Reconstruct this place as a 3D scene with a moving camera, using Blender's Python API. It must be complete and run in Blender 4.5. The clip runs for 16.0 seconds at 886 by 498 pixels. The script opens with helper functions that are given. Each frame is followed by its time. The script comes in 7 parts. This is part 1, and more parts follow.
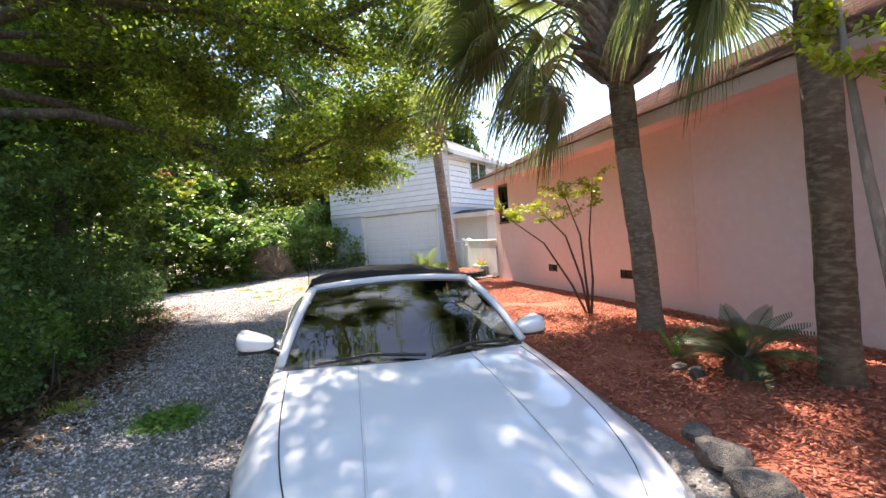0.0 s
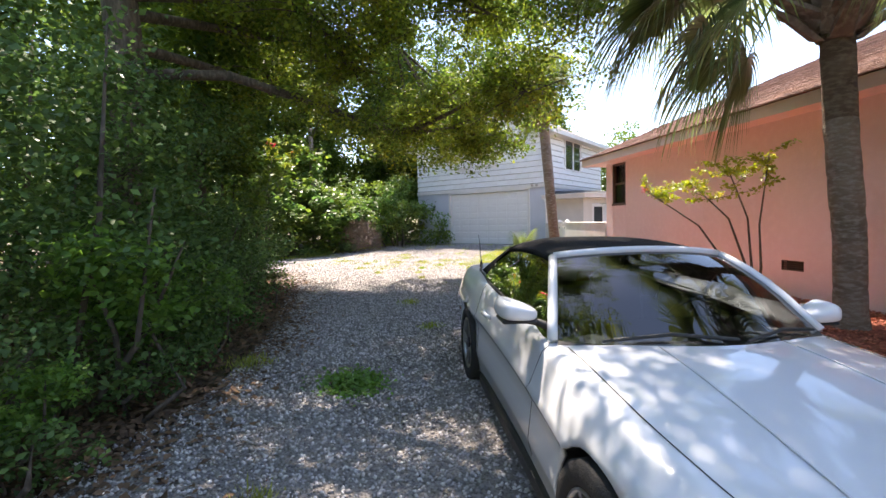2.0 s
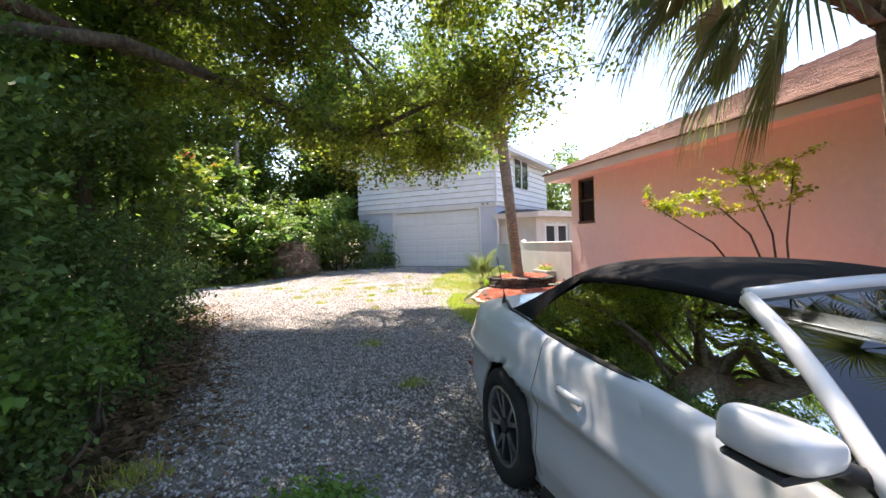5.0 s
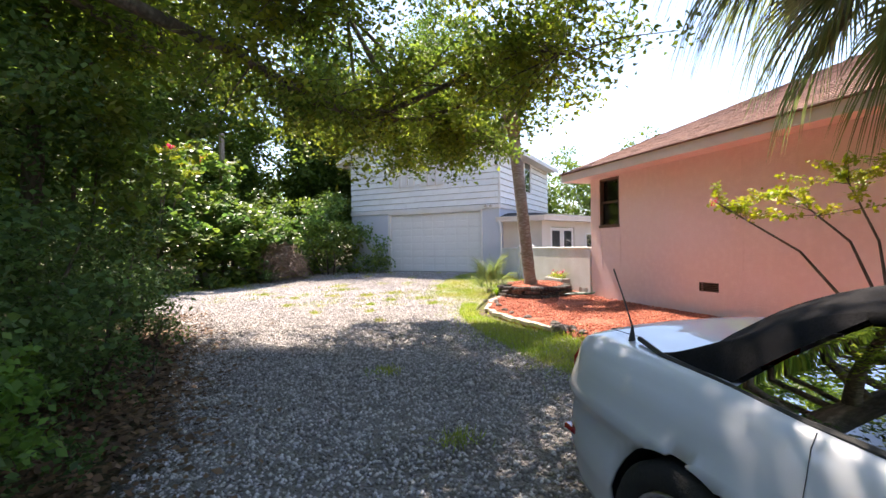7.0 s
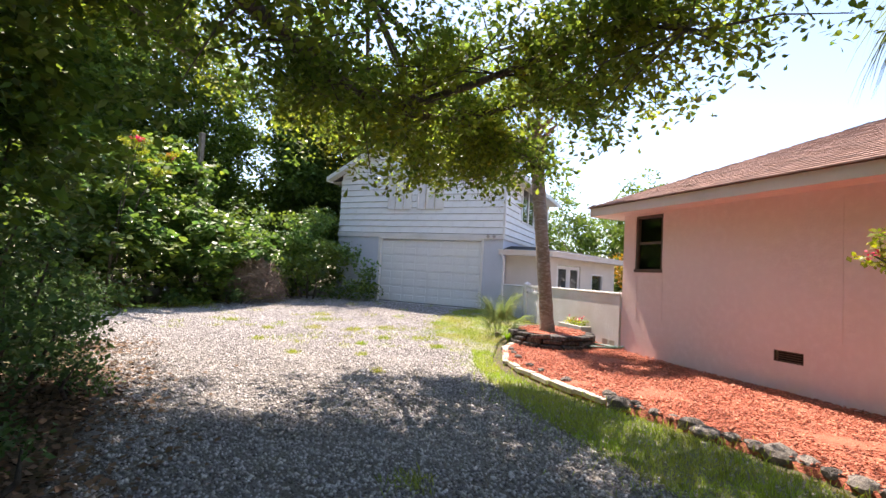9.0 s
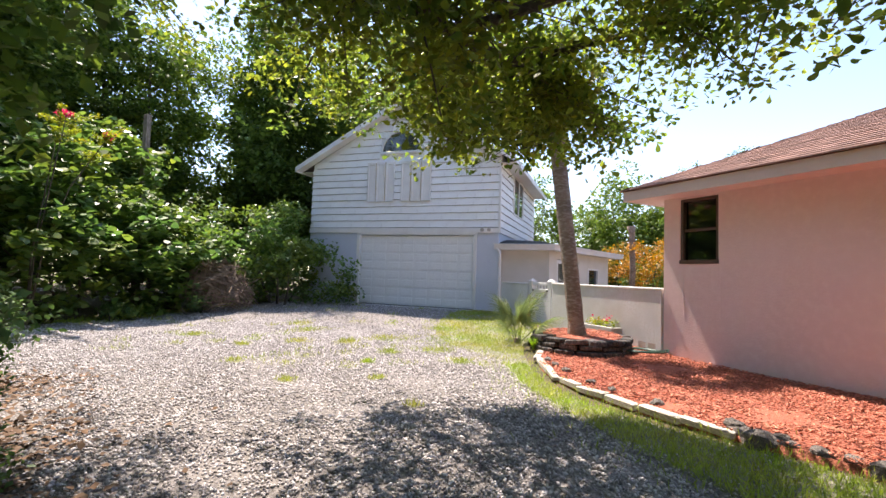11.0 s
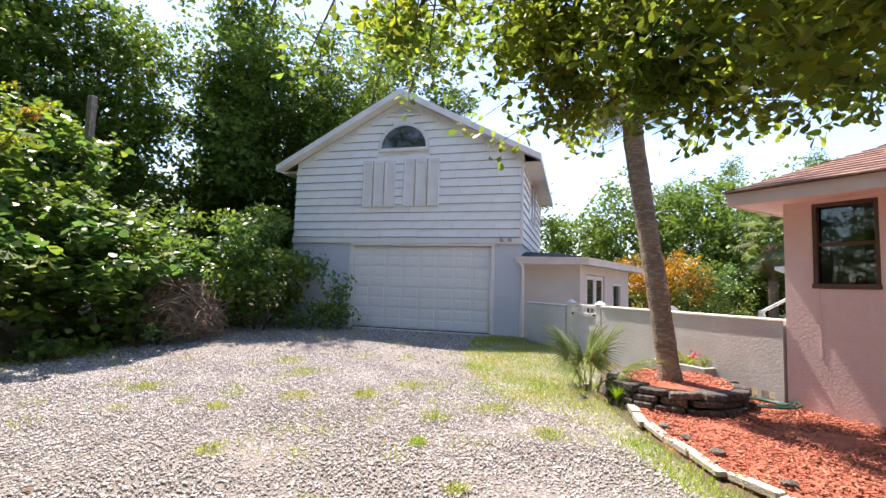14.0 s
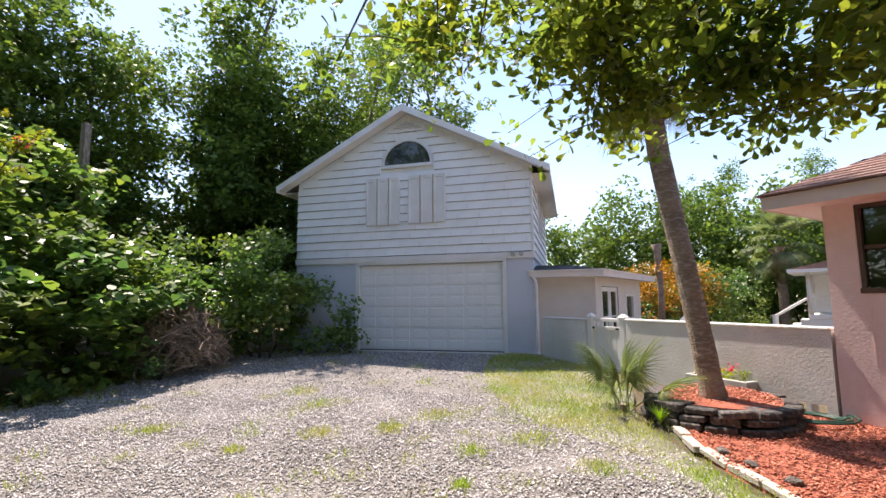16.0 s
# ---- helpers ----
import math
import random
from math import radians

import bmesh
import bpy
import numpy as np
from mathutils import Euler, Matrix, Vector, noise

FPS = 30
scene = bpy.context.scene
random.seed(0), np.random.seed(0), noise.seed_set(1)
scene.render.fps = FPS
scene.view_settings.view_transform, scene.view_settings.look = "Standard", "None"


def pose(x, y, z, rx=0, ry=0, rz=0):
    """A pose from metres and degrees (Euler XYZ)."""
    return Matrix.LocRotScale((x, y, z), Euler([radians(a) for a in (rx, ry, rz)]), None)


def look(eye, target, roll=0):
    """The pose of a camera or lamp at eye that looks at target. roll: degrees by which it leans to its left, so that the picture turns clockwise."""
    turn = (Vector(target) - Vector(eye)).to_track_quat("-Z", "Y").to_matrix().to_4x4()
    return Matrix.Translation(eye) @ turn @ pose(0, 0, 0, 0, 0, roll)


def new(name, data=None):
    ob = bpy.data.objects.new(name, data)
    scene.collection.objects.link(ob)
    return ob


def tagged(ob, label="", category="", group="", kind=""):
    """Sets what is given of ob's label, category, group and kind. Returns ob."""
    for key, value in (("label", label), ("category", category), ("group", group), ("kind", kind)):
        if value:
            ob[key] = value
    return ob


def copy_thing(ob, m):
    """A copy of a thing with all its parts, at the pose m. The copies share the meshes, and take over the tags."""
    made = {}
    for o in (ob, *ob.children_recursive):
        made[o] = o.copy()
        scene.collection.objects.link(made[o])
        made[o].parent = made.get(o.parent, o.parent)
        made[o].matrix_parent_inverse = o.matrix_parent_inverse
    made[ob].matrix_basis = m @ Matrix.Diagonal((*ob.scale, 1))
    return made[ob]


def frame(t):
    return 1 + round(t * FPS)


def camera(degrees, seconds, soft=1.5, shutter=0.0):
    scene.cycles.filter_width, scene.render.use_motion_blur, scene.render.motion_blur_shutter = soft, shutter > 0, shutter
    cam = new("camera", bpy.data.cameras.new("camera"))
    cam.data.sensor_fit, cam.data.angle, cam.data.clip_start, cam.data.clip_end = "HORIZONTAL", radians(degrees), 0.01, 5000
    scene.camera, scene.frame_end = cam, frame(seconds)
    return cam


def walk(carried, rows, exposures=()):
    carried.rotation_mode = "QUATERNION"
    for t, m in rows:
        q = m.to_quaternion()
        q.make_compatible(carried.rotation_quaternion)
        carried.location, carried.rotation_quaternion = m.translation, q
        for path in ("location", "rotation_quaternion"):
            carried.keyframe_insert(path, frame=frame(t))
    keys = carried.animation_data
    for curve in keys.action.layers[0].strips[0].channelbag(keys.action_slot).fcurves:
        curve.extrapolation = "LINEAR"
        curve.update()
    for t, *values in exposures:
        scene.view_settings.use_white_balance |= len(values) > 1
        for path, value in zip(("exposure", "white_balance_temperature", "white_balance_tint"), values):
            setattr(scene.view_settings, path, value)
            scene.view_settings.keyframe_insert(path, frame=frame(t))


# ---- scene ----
cam = camera(88.0, 16.0)
PATH = [
    (0, (10.48, -17.9, 1.146), (9.486, -16.166, 1.096), -4.0),
    (0.5, (10.18, -18.066, 1.108), (9.044, -16.422, 1.04), 0.4),
    (1, (9.87, -18.118, 1.121), (8.678, -16.513, 1.057), -1.2),
    (1.5, (9.568, -18.253, 1.122), (8.325, -16.686, 1.094), -4.0),
    (2, (9.281, -18.262, 1.077), (8.063, -16.681, 0.961), -1.4),
    (2.5, (8.951, -18.126, 1.088), (7.848, -16.459, 1.013), -0.9),
    (3, (8.656, -18.038, 1.094), (7.628, -16.322, 1.06), -0.0),
    (3.5, (8.41, -17.931, 1.111), (7.523, -16.142, 1.004), -1.3),
    (4, (8.182, -17.7, 1.102), (7.247, -15.934, 1.021), 1.9),
    (4.5, (7.964, -17.539, 1.095), (7.022, -15.778, 0.989), 0.8),
    (4.7, (7.971, -17.453, 1.056), (6.987, -15.713, 1.025), -1.8),
    (6.8, (7.082, -16.643, 1.045), (6.162, -14.867, 1.002), -0.7),
    (7, (6.959, -16.563, 1.059), (6.033, -14.79, 1.046), -1.0),
    (7.5, (6.6, -16.355, 1.078), (5.664, -14.587, 1.099), 2.7),
    (8, (6.238, -15.956, 1.143), (5.47, -14.112, 1.042), 1.6),
    (8.5, (5.941, -15.585, 1.148), (5.113, -13.764, 1.191), 1.0),
    (9, (5.618, -15.367, 1.137), (4.776, -13.557, 1.248), 3.4),
    (9.2, (5.471, -15.241, 1.134), (4.638, -13.425, 1.219), 2.0),
    (11.3, (3.854, -14.052, 1.073), (3.194, -12.167, 1.185), 2.4),
    (11.5, (3.745, -13.892, 1.075), (3.077, -12.009, 1.158), 3.1),
    (12, (3.368, -13.588, 1.123), (2.774, -11.679, 1.193), 1.9),
    (12.5, (3.098, -13.232, 1.157), (2.416, -11.355, 1.282), -0.4),
    (13, (2.79, -12.985, 1.188), (2.084, -11.125, 1.391), 0.9),
    (13.5, (2.442, -12.752, 1.251), (1.794, -10.864, 1.373), 0.5),
    (14, (2.151, -12.537, 1.31), (1.603, -10.62, 1.465), 1.8),
    (14.5, (1.887, -12.405, 1.359), (1.392, -10.473, 1.508), 1.3),
    (15, (1.769, -12.32, 1.394), (1.362, -10.367, 1.538), -0.3),
    (15.5, (1.703, -12.272, 1.391), (1.236, -10.336, 1.576), -0.4),
    (16, (1.69, -12.28, 1.387), (1.162, -10.363, 1.608), -0.6),
]
walk(cam, [(t, look(eye, target, roll)) for t, eye, target, roll in PATH], [(0.0, 2.25, 7300, 18), (2.0, 2.1, 7300, 18), (4.5, 2.15, 7300, 18), (8.0, 1.95, 7200, 19), (12.0, 1.68, 7000, 19), (14.5, 1.72, 7000, 19), (16.0, 1.48, 7000, 19)])

# ---- world, sun ----
SUN_AZ = Vector((-0.76, 0.65, 0)).normalized()
SUN_EL = radians(62)
world = bpy.data.worlds.new("sky")
scene.world = world
world.use_nodes = True
wn = world.node_tree.nodes
wl = world.node_tree.links
sky = wn.new("ShaderNodeTexSky")
sky.sky_type = "NISHITA"
sky.sun_disc = False
sky.sun_elevation = SUN_EL
sky.sun_rotation = math.atan2(SUN_AZ.x, SUN_AZ.y)
sky.air_density, sky.dust_density, sky.ozone_density = 1.0, 0.3, 1.8
# thin summer clouds over the sky
tc = wn.new("ShaderNodeTexCoord")
cn = wn.new("ShaderNodeTexNoise")
cn.inputs["Scale"].default_value, cn.inputs["Detail"].default_value = 2.2, 8
cr = wn.new("ShaderNodeValToRGB")
cr.color_ramp.elements[0].position, cr.color_ramp.elements[1].position = 0.6, 0.92
cm = wn.new("ShaderNodeMix")
cm.data_type = "RGBA"
cm.inputs["B"].default_value = (2.6, 2.75, 3.0, 1)
wl.new(tc.outputs["Generated"], cn.inputs["Vector"])
wl.new(cn.outputs["Fac"], cr.inputs["Fac"])
wl.new(cr.outputs["Color"], cm.inputs["Factor"])
wl.new(sky.outputs["Color"], cm.inputs["A"])
wl.new(cm.outputs["Result"], wn["Background"].inputs["Color"])
wn["Background"].inputs["Strength"].default_value = 0.12
sun = new("sun", bpy.data.lights.new("sun", "SUN"))
sun.data.energy, sun.data.angle, sun.data.color = 3.7, radians(0.53), (1.0, 0.95, 0.86)
sun.matrix_world = look((SUN_AZ * math.cos(SUN_EL) + Vector((0, 0, math.sin(SUN_EL)))) * 40, (0, 0, 0))


# ---- materials ----
def mat(name, color, rough=0.7, color2=None, scale=4.0, color3=None, scale3=40.0, bump=0.0, bump_scale=60.0, metal=0.0,
        island=0.0, rand=0.0, translucent=0.0, coat=0.0, stretch=None, lo=0.35, hi=0.65, lo3=0.45, hi3=0.7, spec=0.5):
    """A surface: base colour, a second one in broad patches, a third in fine grain, relief, and variation from piece to piece."""
    m = bpy.data.materials.new(name)
    m.use_nodes = True
    n, l = m.node_tree.nodes, m.node_tree.links
    b = n["Principled BSDF"]
    b.inputs["Roughness"].default_value, b.inputs["Metallic"].default_value = rough, metal
    b.inputs["Coat Weight"].default_value = coat
    b.inputs["Coat Roughness"].default_value = 0.04
    b.inputs["Specular IOR Level"].default_value = spec
    co = n.new("ShaderNodeTexCoord")
    src = co.outputs["Object"]
    if stretch:
        mp = n.new("ShaderNodeMapping")
        mp.inputs["Scale"].default_value = stretch
        l.new(src, mp.inputs["Vector"])
        src = mp.outputs["Vector"]

    def mask(sc, a, z, detail):
        t = n.new("ShaderNodeTexNoise")
        t.inputs["Scale"].default_value, t.inputs["Detail"].default_value = sc, detail
        l.new(src, t.inputs["Vector"])
        r = n.new("ShaderNodeMapRange")
        r.inputs["From Min"].default_value, r.inputs["From Max"].default_value = a, z
        l.new(t.outputs["Fac"], r.inputs["Value"])
        return r.outputs["Result"]

    rgb = n.new("ShaderNodeRGB")
    rgb.outputs[0].default_value = (*color, 1)
    out = rgb.outputs[0]
    for c, sc, a, z, detail in ((color2, scale, lo, hi, 4), (color3, scale3, lo3, hi3, 3)):
        if c:
            x = n.new("ShaderNodeMix")
            x.data_type = "RGBA"
            l.new(mask(sc, a, z, detail), x.inputs["Factor"])
            l.new(out, x.inputs["A"])
            x.inputs["B"].default_value = (*c, 1)
            out = x.outputs["Result"]
    for amount, node, socket in ((island, "ShaderNodeNewGeometry", "Random Per Island"), (rand, "ShaderNodeObjectInfo", "Random")):
        if amount:
            g = n.new(node)
            r = n.new("ShaderNodeMapRange")
            r.inputs["To Min"].default_value, r.inputs["To Max"].default_value = 1 - amount, 1 + amount
            h = n.new("ShaderNodeHueSaturation")
            l.new(g.outputs[socket], r.inputs["Value"])
            l.new(r.outputs["Result"], h.inputs["Value"])
            l.new(out, h.inputs["Color"])
            out = h.outputs["Color"]
    l.new(out, b.inputs["Base Color"])
    if bump:
        t = n.new("ShaderNodeTexNoise")
        t.inputs["Scale"].default_value, t.inputs["Detail"].default_value = bump_scale, 5
        l.new(src, t.inputs["Vector"])
        bp = n.new("ShaderNodeBump")
        bp.inputs["Strength"].default_value, bp.inputs["Distance"].default_value = bump, 0.02
        l.new(t.outputs["Fac"], bp.inputs["Height"])
        l.new(bp.outputs["Normal"], b.inputs["Normal"])
    if translucent:
        tr = n.new("ShaderNodeBsdfTranslucent")
        hs = n.new("ShaderNodeHueSaturation")
        hs.inputs["Saturation"].default_value, hs.inputs["Value"].default_value = 1.1, 1.7
        l.new(out, hs.inputs["Color"])
        l.new(hs.outputs["Color"], tr.inputs["Color"])
        mx = n.new("ShaderNodeMixShader")
        mx.inputs["Fac"].default_value = translucent
        l.new(b.outputs["BSDF"], mx.inputs[1])
        l.new(tr.outputs["BSDF"], mx.inputs[2])
        l.new(mx.outputs["Shader"], n["Material Output"].inputs["Surface"])
    return m


M_SOIL = mat("forest_floor", (0.09, 0.065, 0.04), 0.95, (0.05, 0.06, 0.02), 1.2, (0.16, 0.1, 0.06), 30, 0.8, 40)
M_GRAVEL = mat("gravel_bed", (0.29, 0.265, 0.25), 0.95, (0.21, 0.19, 0.175), 1.1, (0.10, 0.09, 0.08), 55, 0.9, 70)
M_STONE = mat("gravel_stone", (0.52, 0.49, 0.48), 0.85, (0.33, 0.30, 0.29), 14, island=0.6)
M_MULCH = mat("mulch_bed", (0.40, 0.13, 0.08), 0.95, (0.28, 0.07, 0.04), 5, (0.42, 0.13, 0.07), 60, 1.0, 50)
M_CHIP = mat("mulch_chip", (0.56, 0.205, 0.125), 0.9, (0.40, 0.12, 0.075), 6, island=0.5)
M_LAWN = mat("lawn_soil", (0.28, 0.26, 0.22), 0.95, (0.20, 0.195, 0.11), 2.5, (0.16, 0.15, 0.11), 40, 0.8, 60)
M_LUSH = mat("lush_grass_blade", (0.23, 0.33, 0.05), 0.55, (0.33, 0.36, 0.08), 1.6, island=0.35, translucent=0.45)
M_GRASS = mat("grass_blade", (0.23, 0.33, 0.045), 0.6, (0.36, 0.35, 0.09), 1.2, island=0.35, translucent=0.35)
M_PINK = mat("pink_painted_block", (0.82, 0.64, 0.615), 0.85, (0.785, 0.605, 0.58), 0.9, (0.84, 0.665, 0.64), 9, 0.25, 30)
M_WHITE = mat("white_paint", (0.78, 0.78, 0.77), 0.55, (0.68, 0.67, 0.64), 1.7, (0.72, 0.71, 0.69), 25, 0.1, 80)
M_SIDING = mat("white_painted_shingle", (0.84, 0.86, 0.86), 0.6, (0.75, 0.77, 0.77), 1.3, (0.58, 0.56, 0.52), 14, 0.3, 60, rand=0.025, lo3=0.6, hi3=0.85)
# grey of dirty shingle butts, with the overlap shadow painted into it
M_BUTT = mat("dirty_shaded_shingle_butt", (0.55, 0.55, 0.54), 0.8, (0.36, 0.35, 0.33), 2.5)
M_BLOCK = mat("grey_blue_painted_block", (0.56, 0.60, 0.68), 0.8, (0.51, 0.55, 0.63), 1.4, (0.56, 0.60, 0.67), 20, 0.3, 50)
M_DOORW = mat("garage_door_paint", (0.81, 0.825, 0.83), 0.5, (0.74, 0.755, 0.76), 1.2, (0.70, 0.71, 0.71), 30, 0.12, 90)
M_STUCCO = mat("white_stucco", (0.70, 0.70, 0.69), 0.9, (0.58, 0.57, 0.54), 1.6, (0.62, 0.61, 0.58), 22, 0.3, 45)
M_SHINGLE = mat("brown_red_roof_shingle", (0.30, 0.17, 0.135), 0.95, (0.20, 0.115, 0.095), 3, (0.38, 0.24, 0.20), 70, 0.6, 120, island=0.3)
M_DARKROOF = mat("dark_roll_roofing", (0.035, 0.033, 0.033), 0.9, (0.06, 0.055, 0.05), 2, (0.02, 0.02, 0.02), 60, 0.6, 90)
M_BRONZE = mat("bronze_window_frame", (0.10, 0.065, 0.05), 0.45, (0.13, 0.085, 0.065), 6, metal=0.3)
M_DARK = mat("dark_void", (0.015, 0.015, 0.015), 0.9)
M_CURTAIN = mat("curtain", (0.5, 0.48, 0.45), 0.9, (0.4, 0.39, 0.36), 3)
M_CONC = mat("concrete", (0.45, 0.43, 0.40), 0.9, (0.34, 0.32, 0.29), 3, (0.52, 0.50, 0.46), 40, 0.5, 50)
M_ROCK = mat("edging_rock", (0.19, 0.16, 0.14), 0.9, (0.08, 0.07, 0.065), 5, (0.32, 0.29, 0.25), 30, 0.9, 18, rand=0.25)
M_SLATE = mat("dark_stacked_stone", (0.075, 0.065, 0.06), 0.85, (0.035, 0.03, 0.028), 6, (0.17, 0.15, 0.135), 22, 0.9, 22, rand=0.3)
M_KERB = mat("pale_kerb_stone", (0.48, 0.44, 0.37), 0.9, (0.33, 0.29, 0.24), 4, (0.62, 0.58, 0.5), 30, 0.6, 40, rand=0.12)


def glass(name, tint, rough=0.0, ior=1.6):
    """Window glass: a sharp reflection over a see-through tinted pane."""
    m = bpy.data.materials.new(name)
    m.use_nodes = True
    n, l = m.node_tree.nodes, m.node_tree.links
    n.remove(n["Principled BSDF"])
    t, g, f, x = (n.new(k) for k in ("ShaderNodeBsdfTransparent", "ShaderNodeBsdfGlossy", "ShaderNodeFresnel", "ShaderNodeMixShader"))
    t.inputs["Color"].default_value = (*tint, 1)
    g.inputs["Roughness"].default_value = rough
    f.inputs["IOR"].default_value = ior
    l.new(f.outputs["Fac"], x.inputs["Fac"])
    l.new(t.outputs["BSDF"], x.inputs[1])
    l.new(g.outputs["BSDF"], x.inputs[2])
    l.new(x.outputs["Shader"], n["Material Output"].inputs["Surface"])
    return m


M_GLASS = glass("window_glass", (0.55, 0.6, 0.6))


# ---- builders ----
def link(name, bm, material, parent=None, label="", m=None, smooth=False):
    me = bpy.data.meshes.new(name)
    bm.to_mesh(me)
    bm.free()
    for k in material if isinstance(material, (list, tuple)) else (material,):
        me.materials.append(k)
    if smooth:
        me.polygons.foreach_set("use_smooth", [True] * len(me.polygons))
    ob = new(name, me)
    if parent:
        ob.parent = parent
    if m is not None:
        ob.matrix_local = m
    if label:
        ob["label"] = label
    return ob


def part(name, bm, material, parent, label="", m=None, smooth=False):
    return link(name, bm, material, parent, label, m, smooth)


def thing(name, m, label, category, group="", kind=""):
    ob = new(name)
    ob.matrix_basis = m
    return tagged(ob, label, category, group, kind)


def piece(name, me, parent, m):
    """A further object on a shared mesh."""
    ob = new(name, me)
    ob.parent = parent
    ob.matrix_local = m
    return ob


def box(x0, x1, y0, y1, z0, z1, bevel=0.0, bm=None):
    bm = bm or bmesh.new()
    made = bmesh.ops.create_cube(bm, size=1, matrix=Matrix.LocRotScale(((x0 + x1) / 2, (y0 + y1) / 2, (z0 + z1) / 2), None, (x1 - x0, y1 - y0, z1 - z0)))
    if bevel:
        es = list({e for v in made["verts"] for e in v.link_edges})
        bmesh.ops.bevel(bm, geom=es, offset=bevel, segments=1, affect="EDGES")
    return bm


def prism(outline, y0, y1, bm=None):
    """An outline in x, z pushed from y0 to y1."""
    bm = bm or bmesh.new()
    a = [bm.verts.new((x, y0, z)) for x, z in outline]
    b = [bm.verts.new((x, y1, z)) for x, z in outline]
    bm.faces.new(a)
    bm.faces.new(b[::-1])
    for i in range(len(a)):
        j = (i + 1) % len(a)
        bm.faces.new((a[j], a[i], b[i], b[j]))
    bmesh.ops.recalc_face_normals(bm, faces=bm.faces)
    return bm


def tube(points, radii, sides=8, bm=None):
    """A round rod along points."""
    bm = bm or bmesh.new()
    pts = [Vector(p) for p in points]
    rings = []
    for i, p in enumerate(pts):
        d = (pts[min(i + 1, len(pts) - 1)] - pts[max(i - 1, 0)]).normalized()
        a = d.cross(Vector((0.31, 0.17, 0.93))).normalized()
        if a.length < 0.1:
            a = d.cross(Vector((1, 0, 0))).normalized()
        b = d.cross(a)
        r = radii[i] if isinstance(radii, (list, tuple)) else radii
        rings.append([bm.verts.new(p + (a * math.cos(k * math.tau / sides) + b * math.sin(k * math.tau / sides)) * r) for k in range(sides)])
    for q, w in zip(rings, rings[1:]):
        for k in range(sides):
            bm.faces.new((q[k], q[(k + 1) % sides], w[(k + 1) % sides], w[k]))
    bm.faces.new(rings[0][::-1])
    bm.faces.new(rings[-1])
    return bm


def arrays(name, verts, faces, material, parent=None, smooth=False):
    """An object from arrays: verts n x 3, faces m x k."""
    me = bpy.data.meshes.new(name)
    faces = np.asarray(faces, dtype=np.int32)
    me.vertices.add(len(verts))
    me.vertices.foreach_set("co", np.asarray(verts, dtype=np.float32).ravel())
    me.loops.add(faces.size)
    me.loops.foreach_set("vertex_index", faces.ravel())
    me.polygons.add(len(faces))
    me.polygons.foreach_set("loop_start", np.arange(len(faces), dtype=np.int32) * faces.shape[1])
    me.update(calc_edges=True)
    me.materials.append(material)
    if smooth:
        me.polygons.foreach_set("use_smooth", [True] * len(me.polygons))
    ob = new(name, me)
    if parent:
        ob.parent = parent
    return ob


rng = np.random.default_rng(7)


def ground_z(x, y):
    """Level near the house, up a little to the garage, down along the drive to the street."""
    s = min(1.0, max(0.0, (y + 6.5) / 6.0))
    down = min(4.0, max(0.0, (x - 7.5) * 0.74 - (y + 14.3) * 0.67 + 1.2))
    near = (x - 7.5) * 0.67 + (y + 14.3) * 0.74
    return -0.27 + 0.25 * s * s * (3 - 2 * s) - 0.058 * down * (1 - 0.75 * min(1.0, max(0.0, (near - 1.0) / 2.0)))


def inside(poly, x, y):
    hit = False
    for (x0, y0), (x1, y1) in zip(poly, poly[1:] + poly[:1]):
        if (y0 > y) != (y1 > y) and x < (x1 - x0) * (y - y0) / (y1 - y0) + x0:
            hit = not hit
    return hit


def curve(points, steps=8):
    """A closed smooth outline through points."""
    out = []
    k = len(points)
    for i in range(k):
        p0, p1, p2, p3 = (Vector(points[(i + j) % k]) for j in (-1, 0, 1, 2))
        for s in range(steps):
            t = s / steps
            q = 0.5 * (2 * p1 + (p2 - p0) * t + (2 * p0 - 5 * p1 + 4 * p2 - p3) * t * t + (3 * p1 - p0 - 3 * p2 + p3) * t ** 3)
            out.append((q.x, q.y))
    return out


def sheet(name, poly, lift, material, label, step=0.3, rough=0.012):
    """A flat patch of ground inside an outline, following the ground."""
    from mathutils.geometry import delaunay_2d_cdt
    xs, ys = [p[0] for p in poly], [p[1] for p in poly]
    pts = [Vector(p) for p in poly]
    edges = [(i, (i + 1) % len(poly)) for i in range(len(poly))]
    x = min(xs)
    while x < max(xs):
        y = min(ys)
        while y < max(ys):
            q = (x + random.uniform(-0.1, 0.1), y + random.uniform(-0.1, 0.1))
            if inside(poly, *q):
                pts.append(Vector(q))
            y += step
        x += step
    vs, _, fs, _, _, _ = delaunay_2d_cdt(pts, edges, [], 1, 1e-4)
    bm = bmesh.new()
    bv = [bm.verts.new((v.x, v.y, ground_z(v.x, v.y) + lift + rough * noise.noise((v.x * 1.3, v.y * 1.3, lift)))) for v in vs]
    for f in fs:
        try:
            bm.faces.new([bv[i] for i in f])
        except ValueError:
            pass
    bmesh.ops.recalc_face_normals(bm, faces=bm.faces)
    if sum(f.normal.z for f in bm.faces) < 0:
        bmesh.ops.reverse_faces(bm, faces=bm.faces)
    rim = bmesh.ops.extrude_edge_only(bm, edges=[e for e in bm.edges if e.is_boundary])
    for v in rim["geom"]:
        if isinstance(v, bmesh.types.BMVert):
            v.co.z -= 0.2
    return tagged(link(name, bm, material, smooth=True), label, name, kind="structure")


